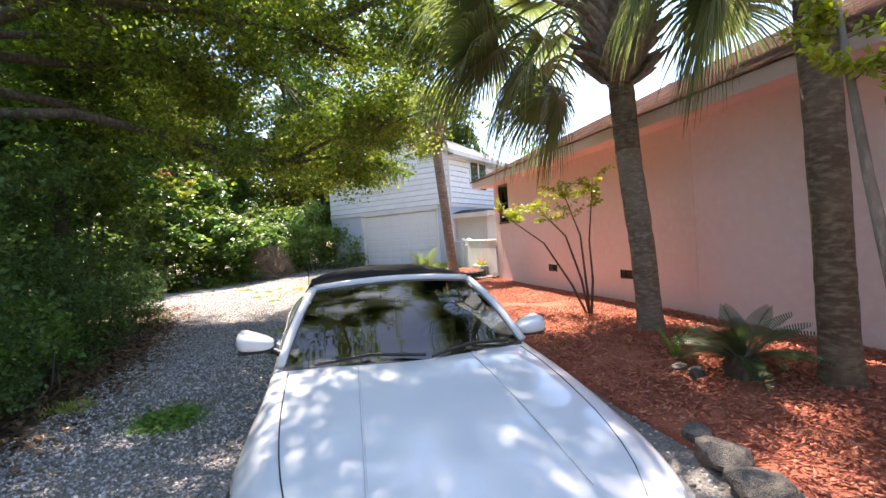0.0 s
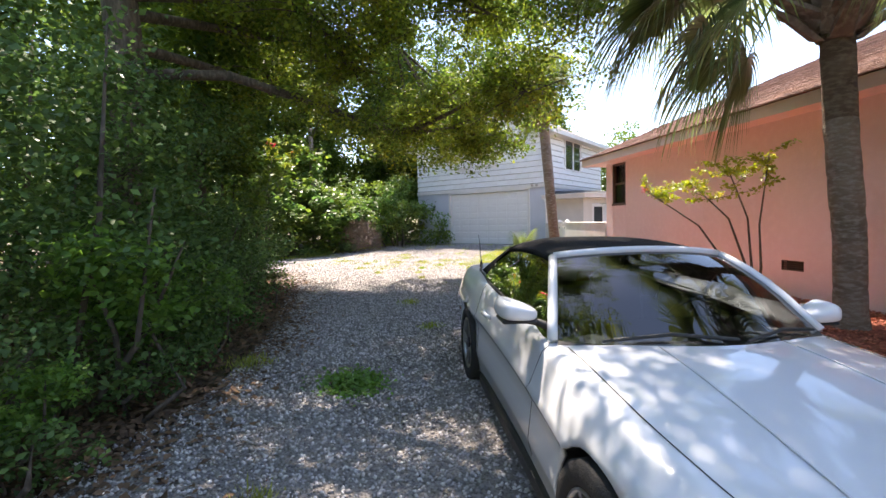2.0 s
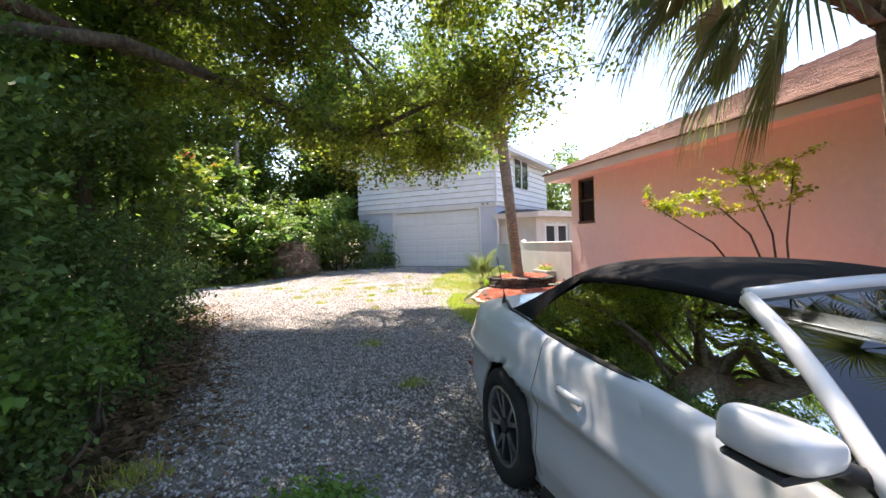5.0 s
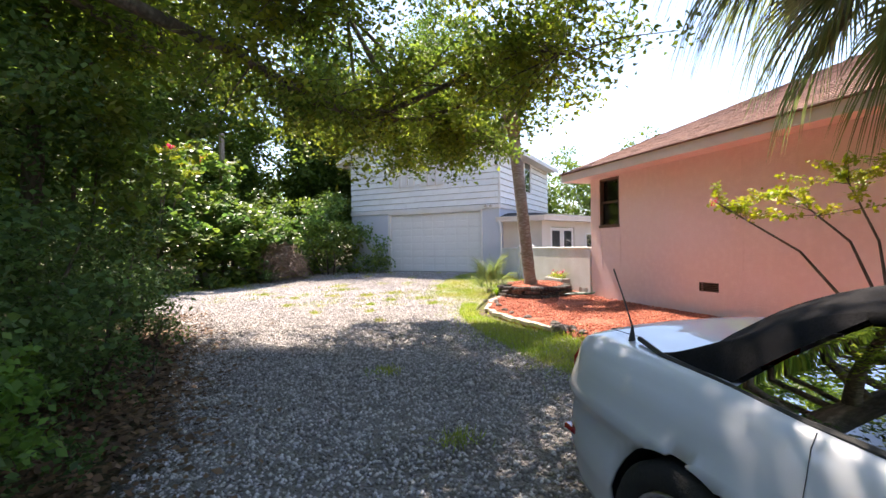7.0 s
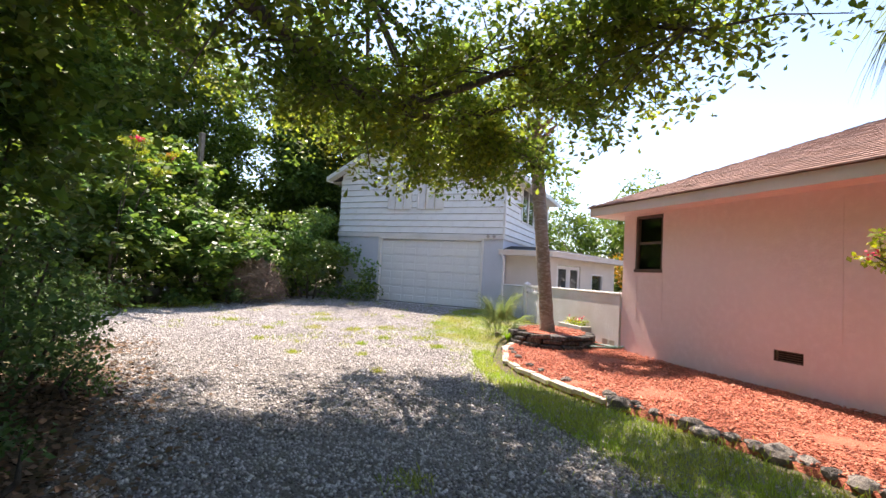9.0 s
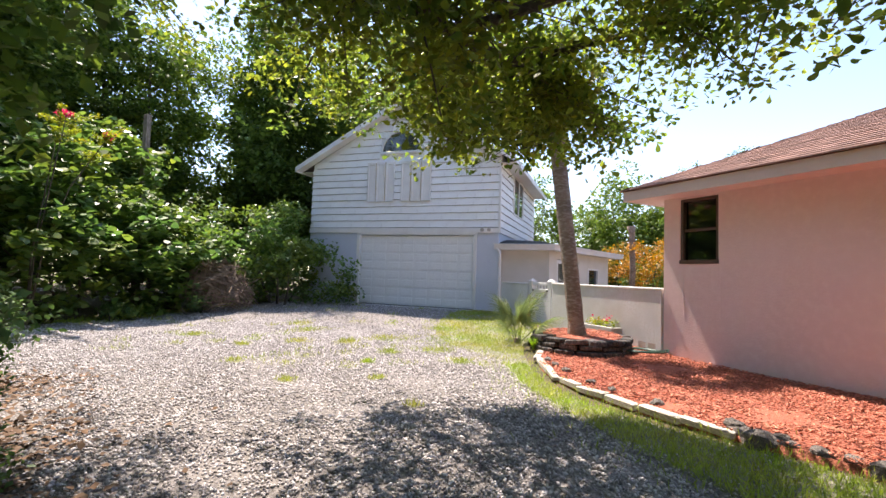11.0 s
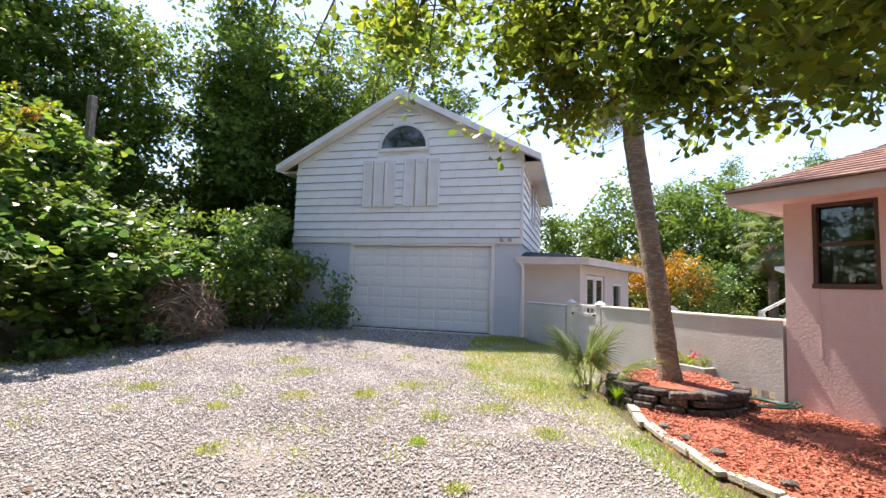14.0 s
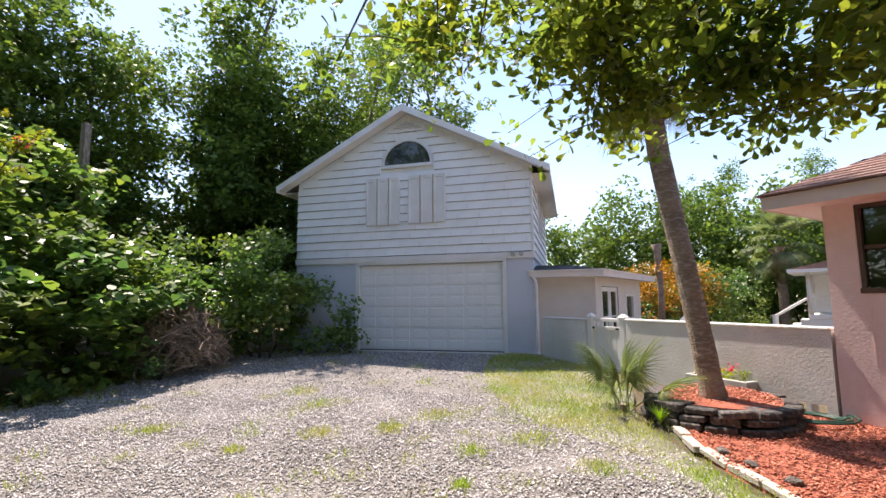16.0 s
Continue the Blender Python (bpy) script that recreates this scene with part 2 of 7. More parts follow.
# ---- ground ----
def build_ground():
    bm = bmesh.new()
    ticks = sorted({*[round(-24 + i * 0.5, 2) for i in range(97)], -3000, -600, -150, -60, 60, 150, 600, 3000})
    vs = [[bm.verts.new((x, y - 6, (ground_z(x, y - 6) if abs(x) < 30 and abs(y) < 30 else -0.25) - 0.045 + (0.03 * noise.noise((x * 0.7, y * 0.7, 0)) if abs(x) < 30 and abs(y) < 30 else 0))) for x in ticks] for y in ticks]
    for a, b in zip(vs, vs[1:]):
        for i in range(len(a) - 1):
            bm.faces.new((a[i], a[i + 1], b[i + 1], b[i]))
    tagged(link("ground", bm, M_SOIL, smooth=True), "brown leaf-littered woodland soil under the trees", "ground", kind="structure")


DRIVE = curve([(12.5, -24), (15, -20), (11.2, -14.9), (8.3, -12.6), (6.0, -11.7), (4.6, -10.4), (3.35, -8.6), (2.7, -6.5), (1.3, -4.9), (0.4, -2.5), (0.3, -0.25), (-4.6, -0.25), (-6.6, -0.9), (-7.4, -3.2),
               (-7.2, -6.0), (-7.2, -9.0), (-4.2, -10.6), (-0.1, -12.2), (3.4, -14.6), (5.1, -16.2), (6.2, -18.0), (7.4, -22)], 6)
BED = curve([(5.0, -4.95), (7.5, -7.3), (11, -10.7), (14.6, -14.3), (16, -18.5), (13.0, -17.9), (11.3, -15.4), (10.1, -14.25), (8.85, -12.95), (7.1, -10.9), (5.9, -9.95), (4.3, -8.85), (3.35, -7.7), (2.95, -6.4), (3.0, -5.6), (3.2, -4.6), (4.2, -4.2)], 6)
LAWN = curve([(2.75, -6.4), (3.3, -8.2), (4.2, -9.25), (5.8, -10.2), (7.0, -11.2), (8.6, -12.7), (8.0, -13.1), (6.3, -12.2), (4.7, -10.7), (3.3, -8.9), (2.35, -6.9), (1.0, -5.6), (0.0, -3.2), (-0.1, -0.5), (0.8, -0.5), (1.9, -2.0), (2.6, -3.6), (2.5, -5.2)], 6)
build_ground()
sheet("road", DRIVE, 0.004, M_GRAVEL, "pale grey crushed gravel driveway with weeds")
sheet("lawn", LAWN, 0.012, M_LAWN, "thin sunlit lawn strip beside the gravel")
sheet("mulch", BED, 0.03, M_MULCH, "planting bed covered in red dyed wood mulch", rough=0.05)


# ---- pink house ----
H_ANGLE = -44.5
HOUSE = pose(5.0, -5.04, -0.24, 0, 0, H_ANGLE)


def window_unit(parent, x0, x1, z0, z1, y, name="window"):
    """A double-hung window in a wall that faces -y, its outer face at y."""
    w = part(name, box(x0, x0 + 0.05, y - 0.02, y + 0.12, z0, z1, 0.006), M_BRONZE, parent, "brown metal double-hung window")
    for a in ((x1 - 0.05, x1, y - 0.02, y + 0.12, z0, z1), (x0 + 0.05, x1 - 0.05, y - 0.02, y + 0.12, z1 - 0.05, z1)):
        part("frame", box(*a, 0.006), M_BRONZE, w)
    part("sill", box(x0 - 0.01, x1 + 0.01, y - 0.05, y + 0.12, z0 - 0.035, z0 + 0.03, 0.006), M_BRONZE, w)
    zm = (z0 + z1) / 2
    part("sash", box(x0 + 0.05, x1 - 0.05, y + 0.02, y + 0.06, zm - 0.025, zm + 0.025, 0.004), M_BRONZE, w)
    for za, zb, dy in ((z0 + 0.03, zm - 0.025, 0.035), (zm + 0.025, z1 - 0.05, 0.06)):
        p = part("pane", box(x0 + 0.05, x1 - 0.05, y + dy, y + dy + 0.006, za, zb), M_GLASS, w)
        p.visible_shadow = False
    return w


def build_house():
    house = thing("house", HOUSE, "single-storey pink painted block house with hip roof", "house")
    L, D, TOP = 15.0, 9.5, 2.83
    holes = [(0.33, 1.02, 1.69, 2.79), (11.6, 12.8, 1.69, 2.79)]
    vents = [(3.1, 3.5, 0.42, 0.58), (5.75, 6.15, 0.42, 0.58)]
    # front wall in blocks round the openings
    cuts = sorted({0, L, *[c for h in holes + vents for c in h[:2]]})
    bm = bmesh.new()
    for a, b in zip(cuts, cuts[1:]):
        gaps = sorted((h[2], h[3]) for h in holes + vents if h[0] <= a and h[1] >= b)
        z = -0.3
        for g0, g1 in gaps:
            box(a, b, 0, 0.2, z, g0, bm=bm)
            z = g1
        box(a, b, 0, 0.2, z, TOP, bm=bm)
    bmesh.ops.remove_doubles(bm, verts=bm.verts, dist=1e-4)
    part("wall", bm, M_PINK, house)
    bm = box(0, 0.2, 0.2, D, -0.3, TOP)
    box(L - 0.2, L, 0.2, D, -0.3, TOP, bm=bm)
    box(0.2, L - 0.2, D - 0.2, D, -0.3, TOP, bm=bm)
    part("side_wall", bm, M_PINK, house)
    part("inner_wall", box(0.3, L - 0.3, 1.8, 1.9, 0, TOP), M_CURTAIN, house)
    part("inner_floor", box(0.2, L - 0.2, 0.2, 1.8, 0.4, 0.5), M_CURTAIN, house)
    # thin raised control joints and conduit on the wall
    for x, z0, z1 in ((1.04, 0.75, 1.66), (0.40, 0.75, 1.66), (3.95, 0.78, 2.7), (7.5, 0.2, 2.75)):
        part("joint", box(x - 0.007, x + 0.007, -0.006, 0.004, z0, z1), M_PINK, house)
    for x0, x1, z0, z1 in vents:
        v = part("vent", box(x0, x1, 0.10, 0.12, z0, z1), M_DARK, house, "dark crawl-space vent")
        for k in range(5):
            z = z0 + (k + 0.5) * (z1 - z0) / 5
            part("slat", box(x0 + 0.01, x1 - 0.01, 0.012, 0.05, z - 0.005, z + 0.005), M_BRONZE, v)
        for a in ((x0, x1, 0.005, 0.03, z0, z0 + 0.014), (x0, x1, 0.005, 0.03, z1 - 0.014, z1), (x0, x0 + 0.014, 0.005, 0.03, z0, z1), (x1 - 0.014, x1, 0.005, 0.03, z0, z1)):
            part("frame", box(*a), M_BRONZE, v)
    for h in holes:
        window_unit(house, *h, 0.03)
    # eaves: soffit, fascia, hip roof
    o = 0.48
    part("soffit", box(-o, L + o, -o, D + o, TOP, TOP + 0.03), M_PINK, house)
    for a in ((-o - 0.02, L + o + 0.02, -o - 0.02, -o, TOP - 0.02, TOP + 0.16), (-o - 0.02, -o, -o, D + o, TOP - 0.02, TOP + 0.16)):
        part("fascia", box(*a, 0.004), M_FASCIA, house, "pale pink painted fascia board")
    slope = math.tan(radians(24))
    half = (D + 2 * o) / 2
    e0 = TOP + 0.165

    def z_at(run):
        return e0 + run * slope

    ox = o + 0.06
    roof = part("roof", bmesh.new(), M_SHINGLE, house)
    bm = bmesh.new()
    c = [(-ox, -ox), (L + ox, -ox), (L + ox, D + ox), (-ox, D + ox)]
    low = [bm.verts.new((x, y, e0)) for x, y in c]
    h2 = half + 0.06
    r0, r1 = bm.verts.new((-ox + h2, -ox + h2, z_at(h2))), bm.verts.new((L + ox - h2, -ox + h2, z_at(h2)))
    for f in ((low[0], low[1], r1, r0), (low[1], low[2], r1), (low[2], low[3], r0, r1), (low[3], low[0], r0), (low[3], low[2], low[1], low[0])):
        bm.faces.new(f)
    bm.to_mesh(roof.data)
    bm.free()
    # shingle courses: tabs over the two slopes that show
    vs, fs = [], []

    def tab(p, q, r, s):
        k = len(vs)
        vs.extend((p, q, r, s))
        fs.append((k, k + 1, k + 2, k + 3))

    step = 0.135
    for side in (0, 1):
        length = L + 2 * ox if side == 0 else D + 2 * ox
        rows = int(h2 / step)
        for k in range(rows):
            run = k * step
            a, b = run - ox, length - ox - run
            x = a - random.random() * 0.3
            while x < b:
                w = random.choice((0.16, 0.22, 0.3))
                x0, x1 = max(a, x), min(b, x + w - 0.006)
                x += w
                if x1 - x0 < 0.02:
                    continue
                run2 = run + step * 1.05
                za, zb = z_at(run) + 0.022 + random.random() * 0.004, z_at(run2) + 0.012
                y0, y1 = run - ox - 0.012, run2 - ox
                if side == 0:
                    tab((x0, y0, za), (x1, y0, za), (min(x1, b - 0.1), y1, zb), (max(x0, a + step), y1, zb) if x0 <= a + step else (x0, y1, zb))
                    tab((x0, y0, za - 0.02), (x1, y0, za - 0.02), (x1, y0, za), (x0, y0, za))
                else:
                    tab((y0, x1, za), (y0, x0, za), (y1, max(x0, a + step), zb) if x0 <= a + step else (y1, x0, zb), (y1, min(x1, b), zb))
                    tab((y0, x1, za - 0.02), (y0, x0, za - 0.02), (y0, x0, za), (y0, x1, za))
    tagged(arrays("shingle", vs, fs, M_SHINGLE, roof), kind="stuff")


M_FASCIA = mat("pale_fascia_paint", (0.74, 0.64, 0.60), 0.6, (0.66, 0.56, 0.52), 2.0, (0.70, 0.60, 0.57), 25, 0.15, 50)
build_house()


# ---- garage ----
def build_garage():
    g = thing("garage", Matrix.Identity(4), "two-storey garage with white shingle siding and gable roof", "garage")
    X0, X1, D, BAND, EAVE, RX, RZ = -6.33, 0.77, 7.0, 2.53, 5.02, -2.78, 6.86
    dx0, dx1, dz = -4.25, -0.02, 2.41
    # lower block walls with the door opening
    for a in ((X0, dx0, 0, 0.2, -0.4, BAND), (dx1, X1, 0, 0.2, -0.4, BAND), (dx0, dx1, 0, 0.2, dz, BAND), (X0, X0 + 0.2, 0.2, D, -0.4, BAND), (X1 - 0.2, X1, 0.2, D, -0.4, BAND), (X0 + 0.2, X1 - 0.2, D - 0.2, D, -0.4, BAND)):
        part("wall", box(*a), M_BLOCK, g, "grey-blue painted block wall")
    # upper walls
    ax0, ax1, az, ar = -3.52, -1.98, 5.28, 0.77
    up = part("gable_wall", prism([(X0, BAND), (X1, BAND), (X1, EAVE), (RX, RZ), (X0, EAVE)], 0.03, 0.2), M_SIDING, g)
    for a in ((X0 + 0.03, X0 + 0.2), (X1 - 0.2, X1 - 0.03)):
        part("upper_side_wall", box(*a, 0.2, D, BAND, EAVE), M_SIDING, g)
    part("back_gable", prism([(X0, BAND), (X1, BAND), (X1, EAVE), (RX, RZ), (X0, EAVE)], D - 0.2, D), M_SIDING, g)
    # shingle siding, piece by piece
    meshes = {}

    def shingle(w, h):
        key = (round(w, 2), round(h, 2))
        if key not in meshes:
            bm = bmesh.new()
            v = [bm.verts.new(c) for c in ((0, -0.03, 0.02), (key[0], -0.03, 0.02), (key[0], 0.012, key[1]), (0, 0.012, key[1]), (0, 0.03, 0), (key[0], 0.03, 0), (key[0], 0.03, key[1]), (0, 0.03, key[1]))]
            for f in ((0, 1, 2, 3), (4, 0, 3, 7), (1, 5, 6, 2), (4, 5, 1, 0), (3, 2, 6, 7)):
                bm.faces.new([v[i] for i in f])
            me = bpy.data.meshes.new("shingle")
            bm.to_mesh(me)
            bm.free()
            me.materials.append(M_SIDING)
            # butt face darkened for dirt and to draw the shadow line under each course
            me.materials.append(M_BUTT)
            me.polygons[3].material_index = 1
            meshes[key] = me
        return meshes[key]

    course = 0.243
    k, z = 0, BAND + 0.12
    def roofline(x):
        return EAVE + (RZ - EAVE) * (1 - abs(x - RX) / (X1 - RX))
    while z < RZ - 0.1:
        x = X0 - random.uniform(0.0, 0.55)
        while x < X1:
            w = 0.6
            x0, x1 = max(X0, x), min(X1, x + w - 0.0015)
            x += w
            if z > EAVE - course:
                while x0 < x1 and roofline(x0) < z + course + 0.02:
                    x0 += 0.05
                while x1 > x0 and roofline(x1) < z + course + 0.02:
                    x1 -= 0.05
            if x1 - x0 < 0.06:
                continue
            # leave the half-round window and the louvre clear
            if z + course > az - 0.05 and z < az + ar + 0.03:
                reach = math.sqrt(max(0, (ar + 0.06) ** 2 - max(0, z - az) ** 2))
                c = (ax0 + ax1) / 2
                if x1 > c - reach and x0 < c + reach:
                    if x0 < c - reach - 0.06:
                        x1 = c - reach
                    elif x1 > c + reach + 0.06:
                        x0 = c + reach
                    else:
                        continue
            piece("shingle", shingle(x1 - x0, course + 0.004), up, Matrix.Translation((x0, -0.002 + random.uniform(-0.003, 0.003), z + random.uniform(-0.004, 0.004))))
        k += 1
        z += course
    side = part("side_siding", box(X1 - 0.03, X1 - 0.005, 0.0, D, BAND, EAVE), M_SIDING, g)
    z, k = BAND + 0.12, 0
    turn = Matrix.Rotation(radians(90), 4, "Z")
    while z < EAVE - 0.1:
        y = 0.0 - (0.3 if k % 2 else 0)
        while y < D:
            y0, y1 = max(0, y), min(D, y + 0.594)
            y += 0.6
            if y1 - y0 > 0.05 and not (2.0 < (y0 + y1) / 2 < 4.1 and 3.3 < z < 4.75):
                piece("shingle", shingle(y1 - y0, min(course + 0.004, EAVE - z)), side, Matrix.Translation((X1 + 0.026, y0, z)) @ turn)
        k += 1
        z += course
    # band board and corner trim
    part("band_board", box(X0 - 0.02, X1 + 0.03, -0.05, 0.0, BAND - 0.05, BAND + 0.11, 0.006), M_WHITE, g)
    part("band_board", box(X1 + 0.0, X1 + 0.05, 0.0, D, BAND - 0.05, BAND + 0.11, 0.006), M_WHITE, g)
    part("corner_trim", box(X1 - 0.03, X1 + 0.045, -0.03, 0.05, BAND + 0.11, EAVE, 0.004), M_WHITE, g)
    # garage door, four sections with raised panels
    door = part("overhead_door", box(dx0 + 0.02, dx1 - 0.02, 0.10, 0.14, 0.0, dz - 0.01), M_DOORW, g, "white sectional overhead garage door, closed")
    sh = (dz - 0.02) / 4
    panel_me = None
    for r in range(4):
        sec = part("section", box(dx0 + 0.03, dx1 - 0.03, 0.075, 0.10, r * sh + 0.012, (r + 1) * sh - 0.004, 0.006), M_DOORW, door)
        for q in range(2):
            for c in range(8):
                w = (dx1 - dx0 - 0.06) / 8
                x = dx0 + 0.03 + c * w
                z0 = r * sh + 0.05 + q * (sh / 2 - 0.012)
                if panel_me is None:
                    bm = box(0.05, w - 0.05, 0, 0.02, 0, sh / 2 - 0.07, 0.012)
                    panel_me = bpy.data.meshes.new("panel")
                    bm.to_mesh(panel_me)
                    bm.free()
                    panel_me.materials.append(M_DOORW)
                piece("panel", panel_me, sec, Matrix.Translation((x, 0.067, z0)))
    part("seal", box(dx0 + 0.02, dx1 - 0.02, 0.07, 0.14, -0.03, 0.012), M_DARK, door)
    for a in ((dx0 - 0.10, dx0 + 0.02, -0.03, 0.11, -0.05, dz + 0.0), (dx1 - 0.02, dx1 + 0.08, -0.03, 0.11, -0.05, dz + 0.0), (dx0 - 0.10, dx1 + 0.08, -0.035, 0.11, dz, dz + 0.07)):
        part("door_trim", box(*a, 0.006), M_WHITE, g)
    # shutters: two pairs of tall louvred leaves
    for x0, x1 in ((-4.03, -2.95), (-2.72, -1.58)):
        w = (x1 - x0) / 3
        for i in range(3):
            a, b = x0 + i * w + 0.02, x0 + (i + 1) * w - 0.02
            if i:
                part("gap_board", box(a - 0.055, a + 0.01, -0.045, -0.03, 3.56, 4.96), M_TAN, g)
            s = part("shutter", box(a, b, -0.06, -0.012, 3.56, 4.96), M_WHITE, g, "white wooden shutter leaf")
            for c in ((a, a + 0.055, -0.085, -0.05, 3.56, 4.96), (b - 0.055, b, -0.085, -0.05, 3.56, 4.96), (a + 0.055, b - 0.055, -0.085, -0.05, 3.56, 3.66), (a + 0.055, b - 0.055, -0.085, -0.05, 4.86, 4.96)):
                part("stile", box(*c, 0.004), M_WHITE, s)
    # half-round window
    c = (ax0 + ax1) / 2
    arc = [(c + ar * math.cos(math.pi * i / 24), az + ar * 0.98 * math.sin(math.pi * i / 24)) for i in range(25)]
    win = part("half_round_window", prism(arc, -0.004, 0.02), M_GLASSDARK, g, "half-round window reflecting trees")
    inner = [(c + (ar - 0.06) * math.cos(math.pi * i / 24), az + 0.05 + (ar - 0.09) * math.sin(math.pi * i / 24)) for i in range(25)]
    bm = bmesh.new()
    va = [bm.verts.new((x, -0.05, z)) for x, z in arc]
    vb = [bm.verts.new((x, -0.05, z)) for x, z in inner]
    vc = [bm.verts.new((x, 0.0, z)) for x, z in arc]
    vd = [bm.verts.new((x, 0.0, z)) for x, z in inner]
    for i in range(25):
        j = (i + 1) % 25
        bm.faces.new((va[i], va[j], vb[j], vb[i]))
        bm.faces.new((va[j], va[i], vc[i], vc[j]))
        bm.faces.new((vb[i], vb[j], vd[j], vd[i]))
    part("frame", bm, M_WHITE, win)
    part("sill", box(ax0 - 0.03, ax1 + 0.03, -0.08, 0.0, az - 0.05, az, 0.006), M_WHITE, win)
    # gable louvre
    lv = part("gable_louvre", prism([(RX - 0.5, 6.38), (RX + 0.5, 6.38), (RX, 6.64)], -0.02, 0.03), M_CONC, g, "triangular gable vent")
    for i in range(4):
        w = 0.46 * (1 - i / 4.3)
        part("slat", box(RX - w, RX + w, -0.045, -0.015, 6.395 + i * 0.055, 6.415 + i * 0.055), M_WHITE, lv)
    # roof with rake overhang
    ox, oy = 0.5, 0.38
    sl = (RZ - EAVE) / (X1 - RX)
    for s in (-1, 1):
        xe = RX + s * (X1 - RX + ox)
        ze = EAVE - sl * ox
        a = [(RX, RZ + 0.02), (xe, ze + 0.02), (xe, ze + 0.10), (RX, RZ + 0.13)]
        roof = part("roof", prism(a, -oy, D + oy), M_ROOFG, g, "grey shingle roof slope")
        f = [(RX, RZ - 0.05), (xe, ze - 0.05), (xe, ze + 0.115), (RX, RZ + 0.145)]
        part("rake_board", prism(f, -oy - 0.03, -oy), M_WHITE, g)
        part("rake_soffit", prism([(RX, RZ - 0.01), (xe, ze - 0.01), (xe, ze + 0.02), (RX, RZ + 0.02)], -oy, 0.0), M_WHITE, g)
        part("eave_fascia", box(min(xe, xe + s * 0.03), max(xe, xe + s * 0.03), -oy, D + oy, ze - 0.06, ze + 0.12), M_WHITE, g)
        part("eave_soffit", box(min(xe, RX + s * (X1 - RX)), max(xe, RX + s * (X1 - RX)), 0.0, D, ze - 0.03, ze - 0.005), M_WHITE, g)
    # two floodlights over the door corner
    for x in (0.2, 0.42):
        lamp = part("floodlight", tube([(x, -0.05, 2.61), (x, -0.09, 2.61)], 0.035, 10), M_WHITE, g, "small white floodlight")
        part("bulb", tube([(x + 0.02, -0.09, 2.61), (x + 0.05, -0.14, 2.585), (x + 0.07, -0.2, 2.56)], [0.03, 0.035, 0.06], 10), M_CONC, lamp)
    # side window with white frame
    sw = part("side_window", box(X1 - 0.02, X1 + 0.03, 2.1, 4.0, 3.4, 4.7), M_GLASSDARK, g)
    for a in ((2.05, 2.15, 3.35, 4.75), (3.95, 4.05, 3.35, 4.75), (3.0, 3.1, 3.35, 4.75)):
        part("frame", box(X1 - 0.01, X1 + 0.06, a[0], a[1], a[2], a[3]), M_WHITE, sw)
    for z in (3.35, 4.7):
        part("frame", box(X1 - 0.01, X1 + 0.06, 2.15, 3.95, z, z + 0.06), M_WHITE, sw)
    # concrete apron
    tagged(link("apron", box(-4.6, 2.4, -0.35, 0.0, -0.3, 0.0, 0.01), M_CONC), "narrow concrete apron along the garage", "apron", kind="structure")


M_TAN = mat("tan_paint", (0.52, 0.43, 0.27), 0.7, (0.42, 0.34, 0.22), 4)
M_ROOFG = mat("grey_roof_shingle", (0.20, 0.18, 0.17), 0.95, (0.14, 0.13, 0.12), 3, (0.26, 0.24, 0.22), 60, 0.6, 100)
M_GLASSDARK = mat("dark_reflective_glass", (0.02, 0.025, 0.03), 0.04, spec=1.0)
build_garage()


